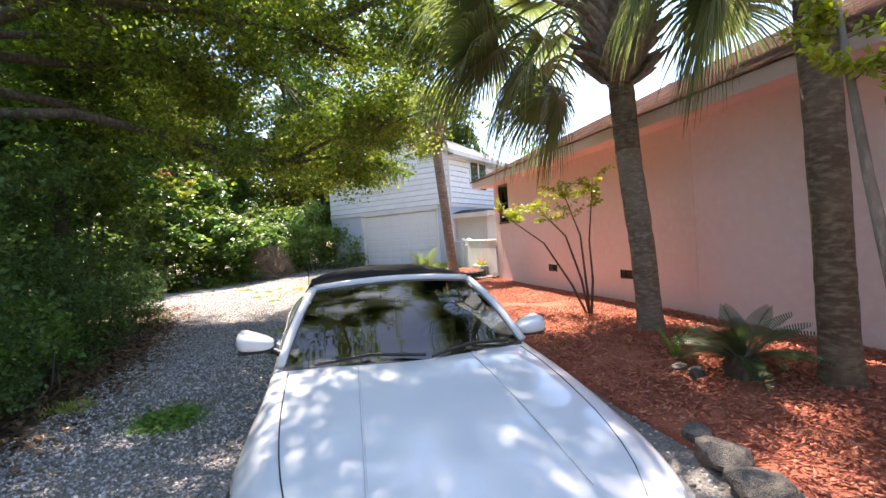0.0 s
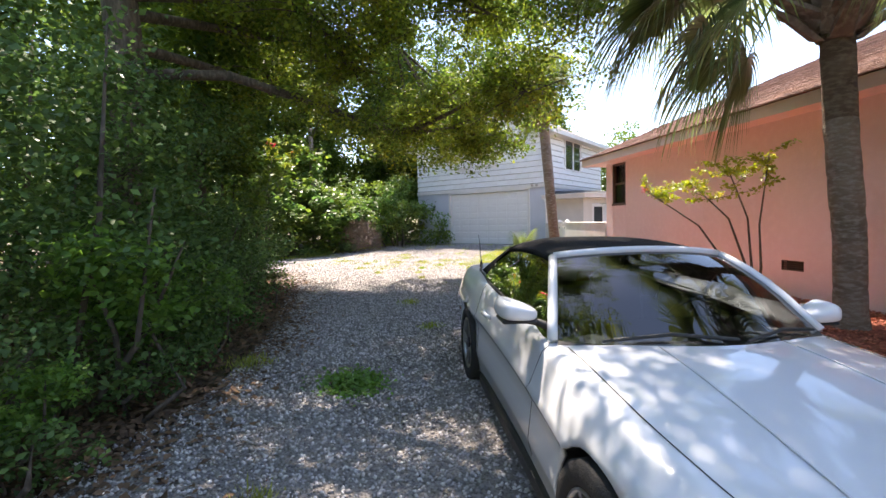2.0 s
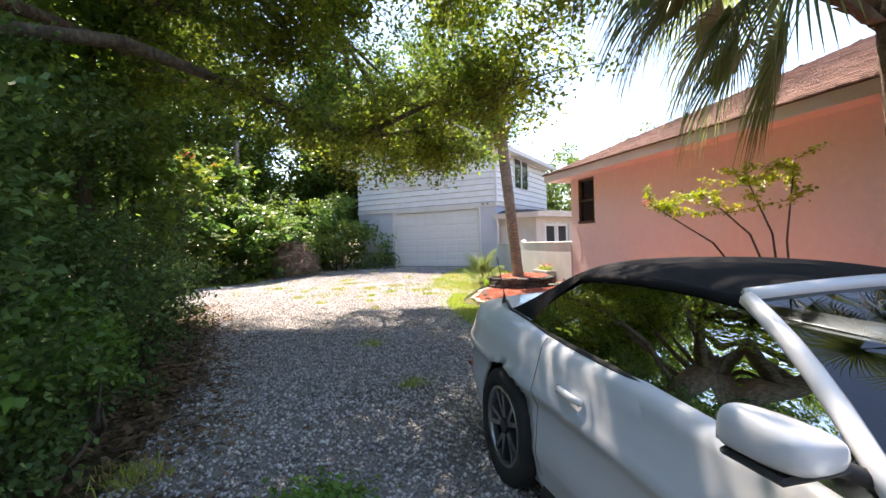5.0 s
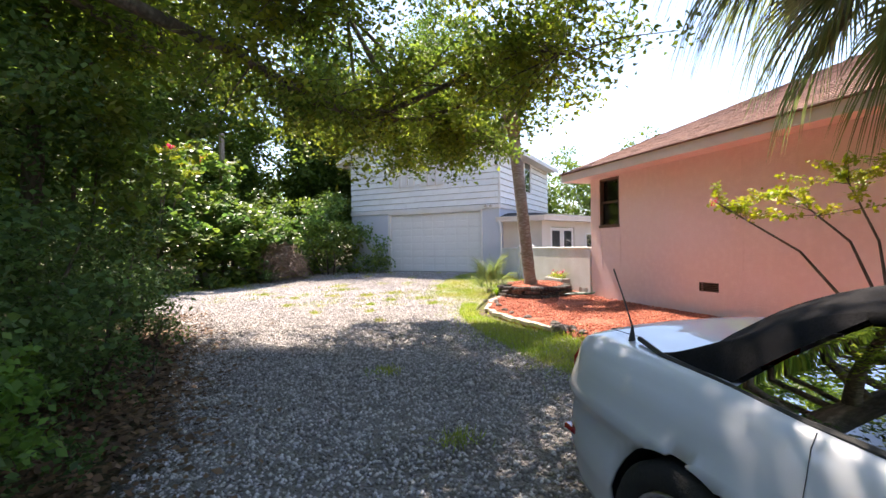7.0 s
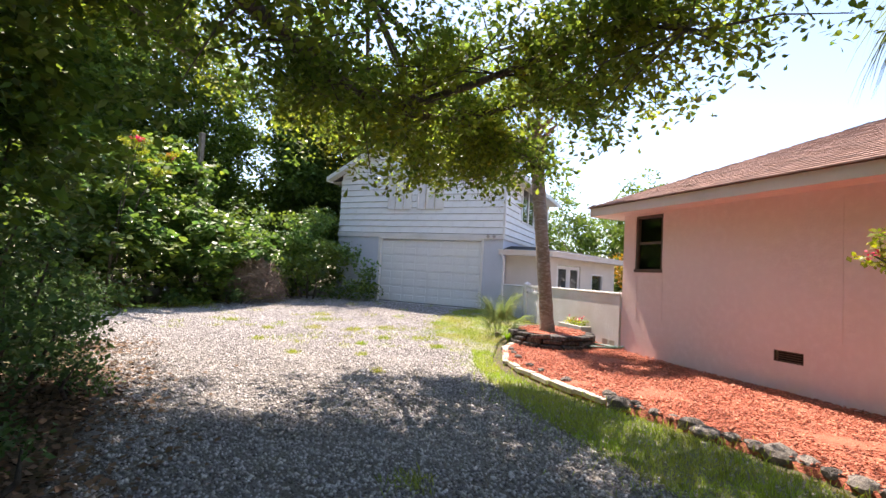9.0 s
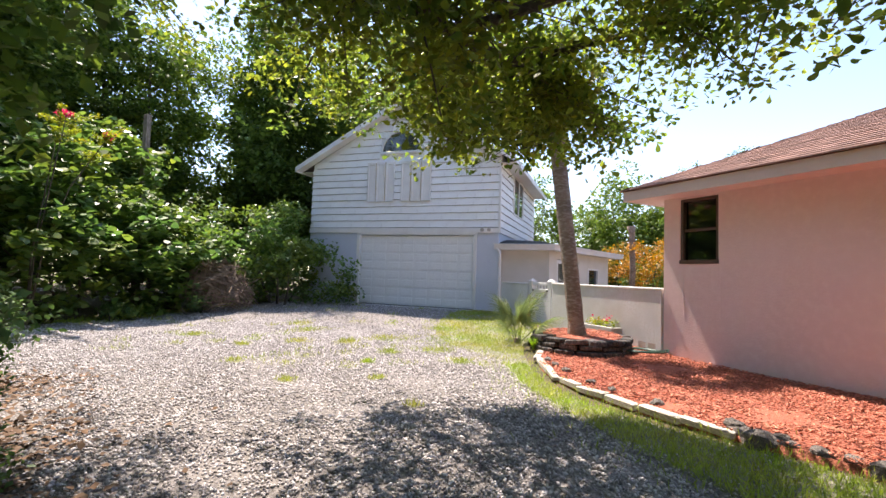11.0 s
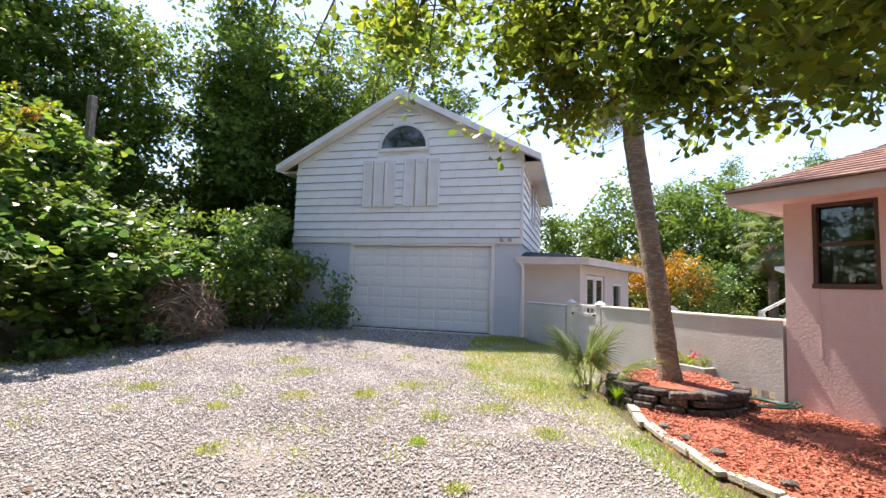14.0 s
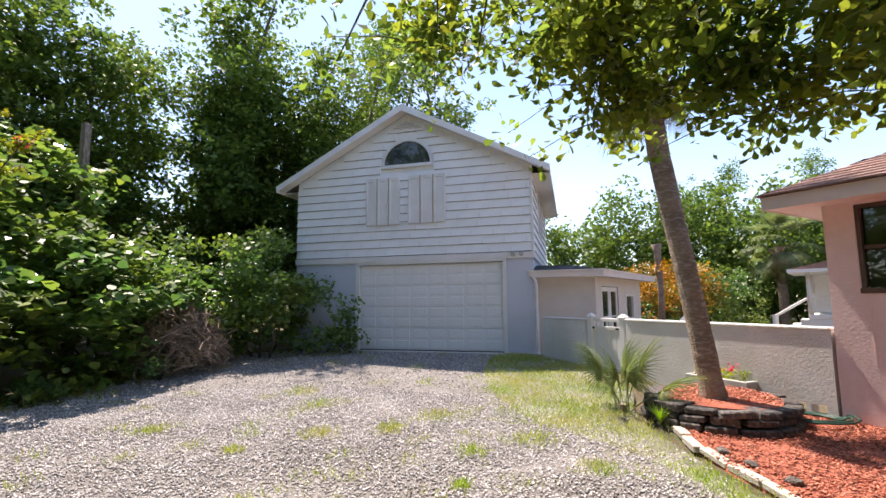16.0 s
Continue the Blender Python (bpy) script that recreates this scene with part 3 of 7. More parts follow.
# ---- annex ----
def build_annex():
    a = thing("annex", Matrix.Identity(4), "low cream annex with flat dark roof and french doors", "annex")
    P = [(0.79, 0.32), (2.32, 0.32), (4.05, 5.2), (0.79, 5.2)]
    Z0, Z1 = -0.3, 1.95
    bm = bmesh.new()
    box(P[0][0], P[1][0], 0.32, 0.5, Z0, Z1, bm=bm)
    part("wall", bm, M_CREAM, a)
    d = Vector((P[2][0] - P[1][0], P[2][1] - P[1][1], 0))
    ang = math.degrees(math.atan2(d.y, d.x))
    ln = d.length
    S = pose(P[1][0], P[1][1], 0, 0, 0, ang)
    # side wall in its own frame, x along it, outer face at y = 0
    side = part("side_wall", box(0, 0.55, 0, 0.15, Z0, Z1), M_CREAM, a, m=S)
    for x0, x1, z0, z1 in ((2.25, 3.1, Z0, Z1), (4.1, ln, Z0, Z1), (0.55, 2.25, 1.72, Z1), (3.1, 4.1, 1.5, Z1), (3.1, 4.1, Z0, 0.7)):
        part("wall_panel", box(x0, x1, 0, 0.15, z0, z1), M_CREAM, side)
    for i in range(2):
        x0 = 0.58 + i * 0.83
        dr = part("french_door", box(x0, x0 + 0.12, 0.03, 0.08, -0.15, 1.7), M_WHITE, side, "white french door with glass panes")
        part("stile", box(x0 + 0.68, x0 + 0.8, 0.03, 0.08, -0.15, 1.7), M_WHITE, dr)
        for z0, z1 in ((-0.15, 0.1), (1.58, 1.7), (0.84, 0.89)):
            part("rail", box(x0 + 0.12, x0 + 0.68, 0.03, 0.08, z0, z1), M_WHITE, dr)
        part("pane", box(x0 + 0.12, x0 + 0.68, 0.05, 0.055, 0.1, 1.58), M_GLASSDARK, dr)
    part("pane", box(3.1, 4.1, 0.05, 0.06, 0.7, 1.5), M_GLASSDARK, side)
    for c in ((3.1, 3.16, 0.7, 1.5), (4.04, 4.1, 0.7, 1.5), (3.16, 4.04, 1.44, 1.5), (3.16, 4.04, 0.7, 0.76)):
        part("frame", box(c[0], c[1], -0.02, 0.06, c[2], c[3]), M_WHITE, side)
    # flat roof slab with fascia
    R = [(0.64, -0.06), (2.52, -0.06), (4.62, 5.5), (0.79, 5.5)]

    def slab(pts, z0, z1):
        bm = bmesh.new()
        lo = [bm.verts.new((x, y, z0)) for x, y in pts]
        hi = [bm.verts.new((x, y, z1)) for x, y in pts]
        bm.faces.new(lo[::-1])
        bm.faces.new(hi)
        for i in range(4):
            j = (i + 1) % 4
            bm.faces.new((lo[i], lo[j], hi[j], hi[i]))
        return bm
    part("fascia", slab(R, 1.95, 2.11), M_CREAM2, a, "cream fascia")
    part("drip_edge", slab([(x + (0.03 if x > 1 else -0.02), y + (0.03 if y > 1 else -0.03)) for x, y in R], 2.11, 2.135), M_WHITE, a)
    bm = bmesh.new()
    base = [(0.66, -0.04), (2.5, -0.04), (4.58, 5.45), (0.81, 5.45)]
    lo = [bm.verts.new((x, y, 2.135)) for x, y in base]
    top = [bm.verts.new(c) for c in ((0.82, 0.9, 2.33), (1.9, 0.9, 2.3), (3.2, 4.6, 2.3), (0.82, 4.6, 2.33))]
    bm.faces.new(top)
    for i in range(4):
        j = (i + 1) % 4
        bm.faces.new((lo[i], lo[j], top[j], top[i]))
    part("roof", bm, M_DARKROOF, a, "dark roll roofing")
    # downspout on the garage corner
    part("downspout", tube([(0.72, -0.03, 2.0), (0.82, -0.06, 1.86), (0.84, -0.06, 1.7), (0.84, -0.06, 0.06), (0.86, -0.16, -0.02)], 0.04, 8), M_WHITE, a)


M_CREAM = mat("cream_stucco", (0.68, 0.64, 0.58), 0.9, (0.60, 0.56, 0.50), 1.5, (0.64, 0.60, 0.54), 25, 0.4, 40)
M_CREAM2 = mat("cream_trim_paint", (0.74, 0.68, 0.64), 0.6, (0.66, 0.6, 0.56), 2)
build_annex()


# ---- low garden wall with gate ----
def build_garden_wall():
    a, b = Vector((5.02, -4.98, 0)), Vector((1.05, -0.38, 0))
    d = b - a
    ang = math.degrees(math.atan2(d.y, d.x))
    ln = d.length
    w = thing("garden_wall", pose(a.x, a.y, 0, 0, 0, ang), "low white rough stucco garden wall with openings", "wall", kind="structure")
    g0, g1 = 3.55, 4.45
    # x along the wall from the house; outer face towards the drive is +y
    bm = bmesh.new()
    box(0, g0 - 0.12, -0.1, 0.08, -0.05, 0.93, bm=bm)
    for x0, x1 in ((0, 0.12), (0.30, 0.36), (0.54, 0.7), (0.7, g0 - 0.12)):
        box(x0, x1, -0.1, 0.08, -0.4, -0.05, bm=bm)
    part("wall", bm, M_STUCCO, w)
    part("wall", box(g1 + 0.12, ln, -0.1, 0.08, -0.4, 0.90), M_STUCCO, w)
    part("coping", box(0, g0 - 0.12, -0.12, 0.10, 0.93, 0.975, 0.012), M_STUCCO, w)
    part("coping", box(g1 + 0.12, ln, -0.12, 0.10, 0.90, 0.945, 0.012), M_STUCCO, w)
    for x in (g0, g1):
        p = part("post", box(x - 0.07, x + 0.07, -0.07, 0.07, -0.3, 1.0, 0.008), M_WHITE, w, "white vinyl gate post")
        bm = bmesh.new()
        bmesh.ops.create_cone(bm, cap_ends=True, segments=4, radius1=0.125, radius2=0.02, depth=0.07, matrix=pose(x, 0, 1.035, 0, 0, 45))
        part("cap", bm, M_WHITE, p)
    gate = part("gate", box(g0 + 0.08, g1 - 0.08, -0.03, 0.03, 0.72, 0.80, 0.005), M_WHITE, w, "white vinyl gate with lattice top")
    part("rail", box(g0 + 0.08, g1 - 0.08, -0.03, 0.03, 0.90, 0.97, 0.005), M_WHITE, gate)
    part("rail", box(g0 + 0.08, g1 - 0.08, -0.03, 0.03, -0.12, -0.03, 0.005), M_WHITE, gate)
    for i in range(6):
        x = g0 + 0.08 + i * (g1 - g0 - 0.16) / 6
        part("board", box(x + 0.002, x + (g1 - g0 - 0.16) / 6 - 0.002, -0.015, 0.015, -0.03, 0.72, 0.003), M_WHITE, gate)
    for i in range(5):
        x = g0 + 0.08 + (i + 0.5) * (g1 - g0 - 0.16) / 5
        part("baluster", box(x - 0.025, x + 0.025, -0.012, 0.012, 0.80, 0.90, 0.003), M_WHITE, gate)
    part("latch", box(g0 + 0.09, g0 + 0.17, 0.03, 0.06, 0.74, 0.78, 0.004), M_DARK, gate, "black latch")
    part("hinge", box(g1 - 0.12, g1 - 0.05, 0.03, 0.05, 0.74, 0.78, 0.004), M_DARK, gate)


build_garden_wall()


# ---- plants ----
M_LEAF_WOOD = mat("woodland_leaf", (0.10, 0.165, 0.04), 0.5, (0.155, 0.21, 0.036), 0.6, (0.055, 0.105, 0.03), 3.0, island=0.4, translucent=0.38, spec=0.2)
M_LEAF_OAK = mat("oak_leaf", (0.13, 0.195, 0.04), 0.42, (0.22, 0.24, 0.04), 0.9, (0.08, 0.14, 0.034), 4.0, island=0.45, translucent=0.55, spec=0.22)
M_LEAF_SHRUB = mat("shrub_leaf", (0.085, 0.155, 0.055), 0.5, (0.12, 0.195, 0.052), 1.3, (0.055, 0.108, 0.04), 5.0, island=0.4, translucent=0.28, spec=0.22)
M_LEAF_BRIGHT = mat("bright_young_leaf", (0.13, 0.26, 0.06), 0.5, (0.17, 0.29, 0.06), 2.0, (0.09, 0.19, 0.05), 6.0, island=0.3, translucent=0.4, spec=0.25)
M_LEAF_VINE = mat("vine_leaf", (0.10, 0.19, 0.05), 0.42, (0.19, 0.235, 0.04), 0.8, (0.06, 0.13, 0.038), 4.0, island=0.35, translucent=0.35, spec=0.45)
M_LEAF_YOUNG = mat("young_yellow_green_leaf", (0.20, 0.27, 0.03), 0.5, (0.30, 0.29, 0.04), 4, island=0.3, translucent=0.4)
M_LEAF_ORANGE = mat("orange_flower", (0.50, 0.22, 0.025), 0.6, (0.20, 0.16, 0.03), 1.5, island=0.4, translucent=0.3)
M_LEAF_DARK = mat("cycad_leaf", (0.03, 0.065, 0.022), 0.35, (0.05, 0.09, 0.03), 3, island=0.3, translucent=0.15)
M_PINKF = mat("pink_flower", (0.62, 0.06, 0.13), 0.6, island=0.2, translucent=0.3)
M_LITTER = mat("fallen_leaf", (0.20, 0.12, 0.07), 0.9, (0.12, 0.07, 0.04), 3, island=0.5)
M_BARK = mat("tree_bark", (0.11, 0.085, 0.065), 0.95, (0.06, 0.048, 0.038), 6, (0.17, 0.14, 0.11), 22, 1.0, 25, stretch=(1, 1, 0.3))
M_BARKPALE = mat("pale_grey_bark", (0.24, 0.19, 0.15), 0.95, (0.15, 0.12, 0.095), 5, (0.32, 0.27, 0.22), 22, 0.9, 22, stretch=(1, 1, 0.35))
M_PALMBARK = mat("palm_trunk", (0.17, 0.115, 0.075), 0.95, (0.09, 0.055, 0.035), 2.2, (0.25, 0.185, 0.125), 14, 1.0, 26, stretch=(0.8, 0.8, 2))
M_PALMGREY = mat("grey_palm_trunk", (0.27, 0.205, 0.15), 0.95, (0.165, 0.12, 0.085), 2.2, (0.34, 0.29, 0.24), 14, 1.0, 26, stretch=(0.8, 0.8, 2))
M_BOOT = mat("palm_boot", (0.25, 0.18, 0.135), 0.95, (0.15, 0.10, 0.075), 5, (0.33, 0.26, 0.2), 25, 0.8, 30, rand=0.2)
M_FROND = mat("palm_frond", (0.12, 0.175, 0.075), 0.4, (0.19, 0.22, 0.075), 1.6, island=0.3, rand=0.3, translucent=0.38, spec=0.35)
M_FRONDDRY = mat("dry_palm_frond", (0.30, 0.22, 0.10), 0.8, (0.20, 0.14, 0.07), 2, island=0.3, rand=0.2, translucent=0.25)
M_TWIG = mat("dry_twig", (0.36, 0.245, 0.175), 0.95, (0.15, 0.10, 0.07), 4, (0.3, 0.24, 0.18), 20, 0.5, 30)

LEAF_SHAPES = {
    "kite": ((0, 0, 0), (-0.32, 0.45, 0.07), (0, 1, -0.03), (0.32, 0.45, 0.07)),
    "oak": ((0, 0, 0), (-0.07, 0.32, 0.02), (-0.25, 0.68, 0.05), (-0.21, 0.93, 0.03), (0, 1, -0.02), (0.21, 0.93, 0.03), (0.25, 0.68, 0.05), (0.07, 0.32, 0.02)),
    "vine": ((0, 0, 0), (-0.42, 0.10, 0.05), (-0.40, 0.55, 0.05), (0, 1, -0.06), (0.40, 0.55, 0.05), (0.42, 0.10, 0.05)),
    "blade": ((-0.05, 0, 0), (-0.03, 0.6, 0.02), (0, 1, 0.12), (0.04, 0.5, 0.02)),
}


def leaves(name, centres, size, material, parent=None, shape="kite", up=0.5, droop=0.3, seed=1):
    """Many leaves, one at each centre, turned at random, faces mostly up."""
    r = np.random.default_rng(seed)
    c = np.asarray(centres, dtype=np.float64)
    k = len(c)
    base = np.array(LEAF_SHAPES[shape])
    nrm = r.normal(size=(k, 3))
    nrm[:, 2] = np.abs(nrm[:, 2]) + up
    nrm /= np.linalg.norm(nrm, axis=1)[:, None]
    way = r.normal(size=(k, 3))
    way[:, 2] -= droop
    way -= nrm * np.sum(way * nrm, axis=1)[:, None]
    way /= np.linalg.norm(way, axis=1)[:, None] + 1e-9
    side = np.cross(way, nrm)
    s = size * r.uniform(0.6, 1.25, size=k)
    v = (side[:, None, :] * base[None, :, 0, None] + way[:, None, :] * base[None, :, 1, None] + nrm[:, None, :] * base[None, :, 2, None]) * s[:, None, None] + c[:, None, :]
    f = np.arange(k * len(base)).reshape(k, len(base))
    return arrays(name, v.reshape(-1, 3), f, material, parent)


def clump_points(centres, radius, per, r, flat=0.7):
    """Points in loose clumps round each centre, denser to the outside."""
    c = np.repeat(np.asarray(centres), per, axis=0)
    d = r.normal(size=c.shape)
    d /= np.linalg.norm(d, axis=1)[:, None]
    d *= (r.uniform(0, 1, size=len(c)) ** 0.45)[:, None] * np.repeat(np.broadcast_to(radius, len(centres)), per)[:, None]
    d[:, 2] *= flat
    return c + d


def limb(start, way, length, radius, r, steps=6, bend=0.25, rise=0.1):
    pts, p, d = [Vector(start)], Vector(start), Vector(way).normalized()
    for _ in range(steps):
        d = (d + Vector(r.normal(size=3)) * bend + Vector((0, 0, rise))).normalized()
        p = p + d * (length / steps)
        pts.append(p.copy())
    return pts, [radius * (1 - 0.8 * i / steps) for i in range(steps + 1)]


def tree(name, height, crown, low, clumps, per, leaf, seed, label, material=None, shape="kite", trunk_r=0.18, bark=None, clump_r=0.75, lean=0.05, wide=1.0):
    """A broadleaf tree: a tapered trunk, limbs with twigs, and a crown of separate leaves in clumps."""
    r = np.random.default_rng(seed)
    material, bark = material or M_LEAF_WOOD, bark or M_BARK
    t = thing(name, Matrix.Identity(4), label, "tree", "woodland trees")
    pts, p, d = [Vector((0, 0, -0.3))], Vector((0, 0, -0.3)), Vector((0, 0, 1))
    for i in range(9):
        d = (d + Vector((*(r.normal(size=2) * lean), 0))).normalized()
        p = p + d * height * 0.92 / 9
        pts.append(p.copy())
    part("trunk", tube(pts, [trunk_r * (1.25 if i == 0 else 1) * (1 - 0.82 * i / 9) for i in range(10)], 9), bark, t, smooth=True)
    ends = []
    for i in range(11):
        f = low / height + (0.95 - low / height) * i / 11
        q = pts[min(8, int(f * 9))].lerp(pts[min(9, int(f * 9) + 1)], f * 9 % 1)
        a = i * 2.4 + r.uniform(-0.4, 0.4)
        reach = crown * wide * math.sin(math.pi * min(1, 0.25 + 0.75 * (1 - abs(f - 0.55) * 1.1))) * r.uniform(0.75, 1.1)
        lp, lr = limb(q, (math.cos(a), math.sin(a), r.uniform(0.0, 0.55)), max(0.6, reach), trunk_r * 0.34 * (1.1 - f), r)
        part("limb", tube(lp, lr, 5), bark, t, smooth=True)
        ends.extend((lp[3], lp[4], lp[5], lp[6]))
    ends.append(pts[-1])
    e = np.array([tuple(x) for x in ends])
    pick = e[r.integers(0, len(e), size=clumps)] + r.normal(size=(clumps, 3)) * (crown * 0.17)
    pick[:, 2] = np.maximum(pick[:, 2], low * 0.75)
    leaves("crown", clump_points(pick, r.uniform(0.45, 1.0, size=clumps) * clump_r, per, r), leaf, material, t, shape, seed=seed)
    return t


def shrub(name, lumps, per, leaf, seed, label, material=None, shape="kite", category="shrub", group="", stems=5, clump=0.42, m=None, up=0.5, droop=0.3):
    """A bush: stems, and leaves in clumps over the surface of the lumps (x, y, z, rx, rz)."""
    r = np.random.default_rng(seed)
    t = thing(name, m or Matrix.Identity(4), label, category, group)
    c = []
    for x, y, z, rx, rz in lumps:
        k = max(10, int(26 * rx * rz))
        d = r.normal(size=(k, 3))
        d /= np.linalg.norm(d, axis=1)[:, None]
        d *= r.uniform(0.72, 1.08, size=k)[:, None]
        q = d * np.array((rx, rx, rz)) + np.array((x, y, z))
        c.append(q[q[:, 2] > 0.12])
    c = np.concatenate(c)
    for _ in range(stems):
        e = c[r.integers(len(c))]
        b = np.array((e[0] * 0.35, e[1] * 0.35, -0.1))
        mid = (b + e) / 2 + r.normal(size=3) * 0.12
        part("stem", tube([b, mid, e], [0.03, 0.022, 0.008], 5), M_BARK, t, smooth=True)
    leaves("foliage", clump_points(c, r.uniform(0.6, 1.2, size=len(c)) * clump, per, r), leaf, material or M_LEAF_SHRUB, t, shape, up, droop, seed=seed)
    return t


def at(x, y, turn=0, size=1.0, z=None, tall=1.0):
    return pose(x, y, ground_z(x, y) if z is None else z, 0, 0, turn) @ Matrix.Diagonal((size, size, size * tall, 1))


def spread(ob, places):
    """Put the thing at the first place and copies at the others."""
    for p in places[1:]:
        copy_thing(ob, at(*p))
    ob.matrix_basis = at(*places[0])


# woodland trees beyond the drive
wood_a = tree("woodland_tree", 12.5, 3.3, 2.2, 300, 46, 0.19, 11, "tall green broadleaf tree in the roadside wood")
wood_b = tree("woodland_tree", 10.5, 3.0, 1.6, 290, 46, 0.18, 12, "green broadleaf tree draped with foliage in the wood", trunk_r=0.14)
wood_c = tree("poplar_tree", 13.5, 2.1, 2.5, 210, 40, 0.14, 13, "slender pale green tree behind the garage", trunk_r=0.12, clump_r=0.6)
spread(wood_a, [(-14.5, -6.5, 0, 1.1), (-12.4, 5.2, 310, 1.1), (-13.0, -9.5, 75, 1.05), (-7.0, 8.0, 15, 1.1), (-10.0, 5.5, 80, 1.05), (-15.5, -1.0, 200, 1.15), (-0.5, -13.9, 33, 0.85), (-5.5, -13.0, 140, 0.95), (-14, 7, 30, 1.2), (-17, -8, 120, 1.1), (-9, -17, 220, 1.1), (12, 24, 50, 0.85), (24, 18, 10, 0.9), (18, 26, 0, 0.9), (26, -30, 0, 1.0), (6, -30, 100, 1.0), (16, -34, 40, 1.05), (33, -22, 40, 1.05), (-12.5, 3.5, 60, 1.4), (-8.5, 11.0, 140, 1.45), (-17.5, -3.5, 20, 1.3), (-5.0, 13.5, 250, 1.35)])
spread(wood_b, [(-11.0, -11.5, 10, 1.0), (-10.2, 6.0, 130, 1.0), (-12.5, 4.0, 250, 1.1), (-4.5, -14.0, 60, 1.0), (-15, -4, 310, 1.15), (-14.5, 0.2, 200, 1.15), (-8.4, 4.6, 60, 1.05), (0.5, -18.4, 200, 0.95), (-7, -15.5, 0, 1.1), (-16, 2, 90, 1.2), (-4, -20, 150, 1.1), (8, 21, 0, 0.85), (16, 20, 90, 0.8), (30, 12, 200, 0.9), (-1, -26, 30, 1.1), (11, -29, 30, 1.0), (22, -29, 70, 1.0), (-13, -12, 0, 1.0), (-13.2, -6.8, 100, 1.25)])
spread(wood_c, [(-8.0, 5.5, 0, 0.98), (-6.6, 10.0, 70, 1.0), (-10.5, 8.0, 150, 1.05), (-4.5, 13.0, 220, 1.05), (-13, 12, 40, 1.1), (-13.5, -9.5, 190, 1.0)])

# far shrubs and tree line that close the garden on every side
far = shrub("tree_line", [(x, r_, h * 0.5, 1.6, h * 0.55) for x, r_, h in ((-6, 0, 4.5), (-4, 0.6, 5.5), (-2, -0.4, 4.2), (0, 0.3, 6.0), (2, -0.3, 5.0), (4, 0.5, 5.8), (6, 0, 4.4))], 26, 0.2, 31, "dense green tree line beyond the garden", M_LEAF_WOOD, category="tree line", group="far tree line", stems=8, clump=0.6)
spread(far, [(10, 19, 12, 1.3), (5, 15.5, 5, 1.3), (12.5, 13.5, -20, 1.25), (21, 14, -30, 1.0), (-2, 20, 0, 1.0), (-16, 14, 40, 1.2), (-20, 0, 90, 1.3), (-18, -14, 120, 1.2), (-8, -22, 160, 1.2), (4, -27, 180, 1.1), (18, -31, 190, 1.2), (32, -20, 250, 1.3), (31, -2, 280, 1.2)])

# hedge of shrubs along the drive
hedge_a = shrub("roadside_shrub", [(0, 0, 0.9, 0.95, 0.95), (0.5, 0.3, 1.7, 0.8, 0.8), (-0.5, -0.2, 1.9, 0.8, 0.9), (0.1, 0.1, 2.7, 0.7, 0.7)], 85, 0.075, 41, "dark green leafy shrub at the drive's edge", group="shrubs along the drive")
hedge_b = shrub("roadside_shrub", [(0, 0, 0.7, 1.0, 0.8), (0.4, -0.4, 1.2, 0.75, 0.8), (-0.6, 0.3, 1.4, 0.7, 0.7)], 80, 0.08, 42, "dark green leafy shrub at the drive's edge", group="shrubs along the drive")
low_bush = shrub("low_bush", [(0, 0, 0.22, 0.5, 0.35), (0.35, 0.2, 0.18, 0.35, 0.28)], 60, 0.06, 43, "low green seedlings at the gravel's edge", group="low bushes along the drive", stems=3, clump=0.2)
spread(hedge_a, [(5.9, -19.3, 0, 1.05), (4.8, -17.6, 70, 1.0), (3.4, -16.6, 140, 1.05), (2.0, -15.6, 210, 1.05), (0.6, -14.5, 280, 1.1), (-0.9, -13.4, 30, 1.0), (6.6, -21.4, 200, 1.1), (7.0, -23.6, 300, 1.1), (3.6, -19.2, 45, 1.25), (1.6, -17.6, 85, 1.3), (-0.8, -15.6, 120, 1.3)])
spread(hedge_b, [(5.35, -18.1, 20, 0.75), (4.35, -16.7, 110, 0.7), (2.9, -15.3, 190, 0.75), (1.4, -14.2, 250, 0.8), (-0.1, -13.1, 300, 0.8), (-1.9, -13.0, 60, 0.7), (-2.5, -11.6, 130, 0.55), (-1.3, -12.4, 200, 0.5), (6.05, -20.3, 0, 0.8)])
spread(low_bush, [(5.75, -17.9, 0, 0.8), (5.3, -17.2, 50, 0.9), (4.7, -16.3, 100, 0.8), (3.9, -15.6, 170, 0.8), (2.2, -14.2, 240, 0.9), (0.4, -12.7, 310, 0.8), (6.35, -19.2, 60, 0.9), (-7.2, -2.2, 0, 0.9), (-6.6, -4.6, 60, 0.9), (-6.9, -6.6, 130, 0.8)])

young = shrub("young_shrub", [(0, 0, 0.95, 0.42, 0.3), (0.25, -0.2, 1.15, 0.3, 0.25), (-0.3, 0.2, 0.75, 0.35, 0.3)], 70, 0.085, 45, "bright green young shrub leaning out of the hedge", M_LEAF_BRIGHT, group="young shrubs in the hedge", stems=5, clump=0.22)
spread(young, [(4.95, -16.85, 0, 1.0), (5.75, -17.75, 120, 0.5), (3.9, -15.8, 220, 0.75), (6.3, -19.0, 40, 0.8)])

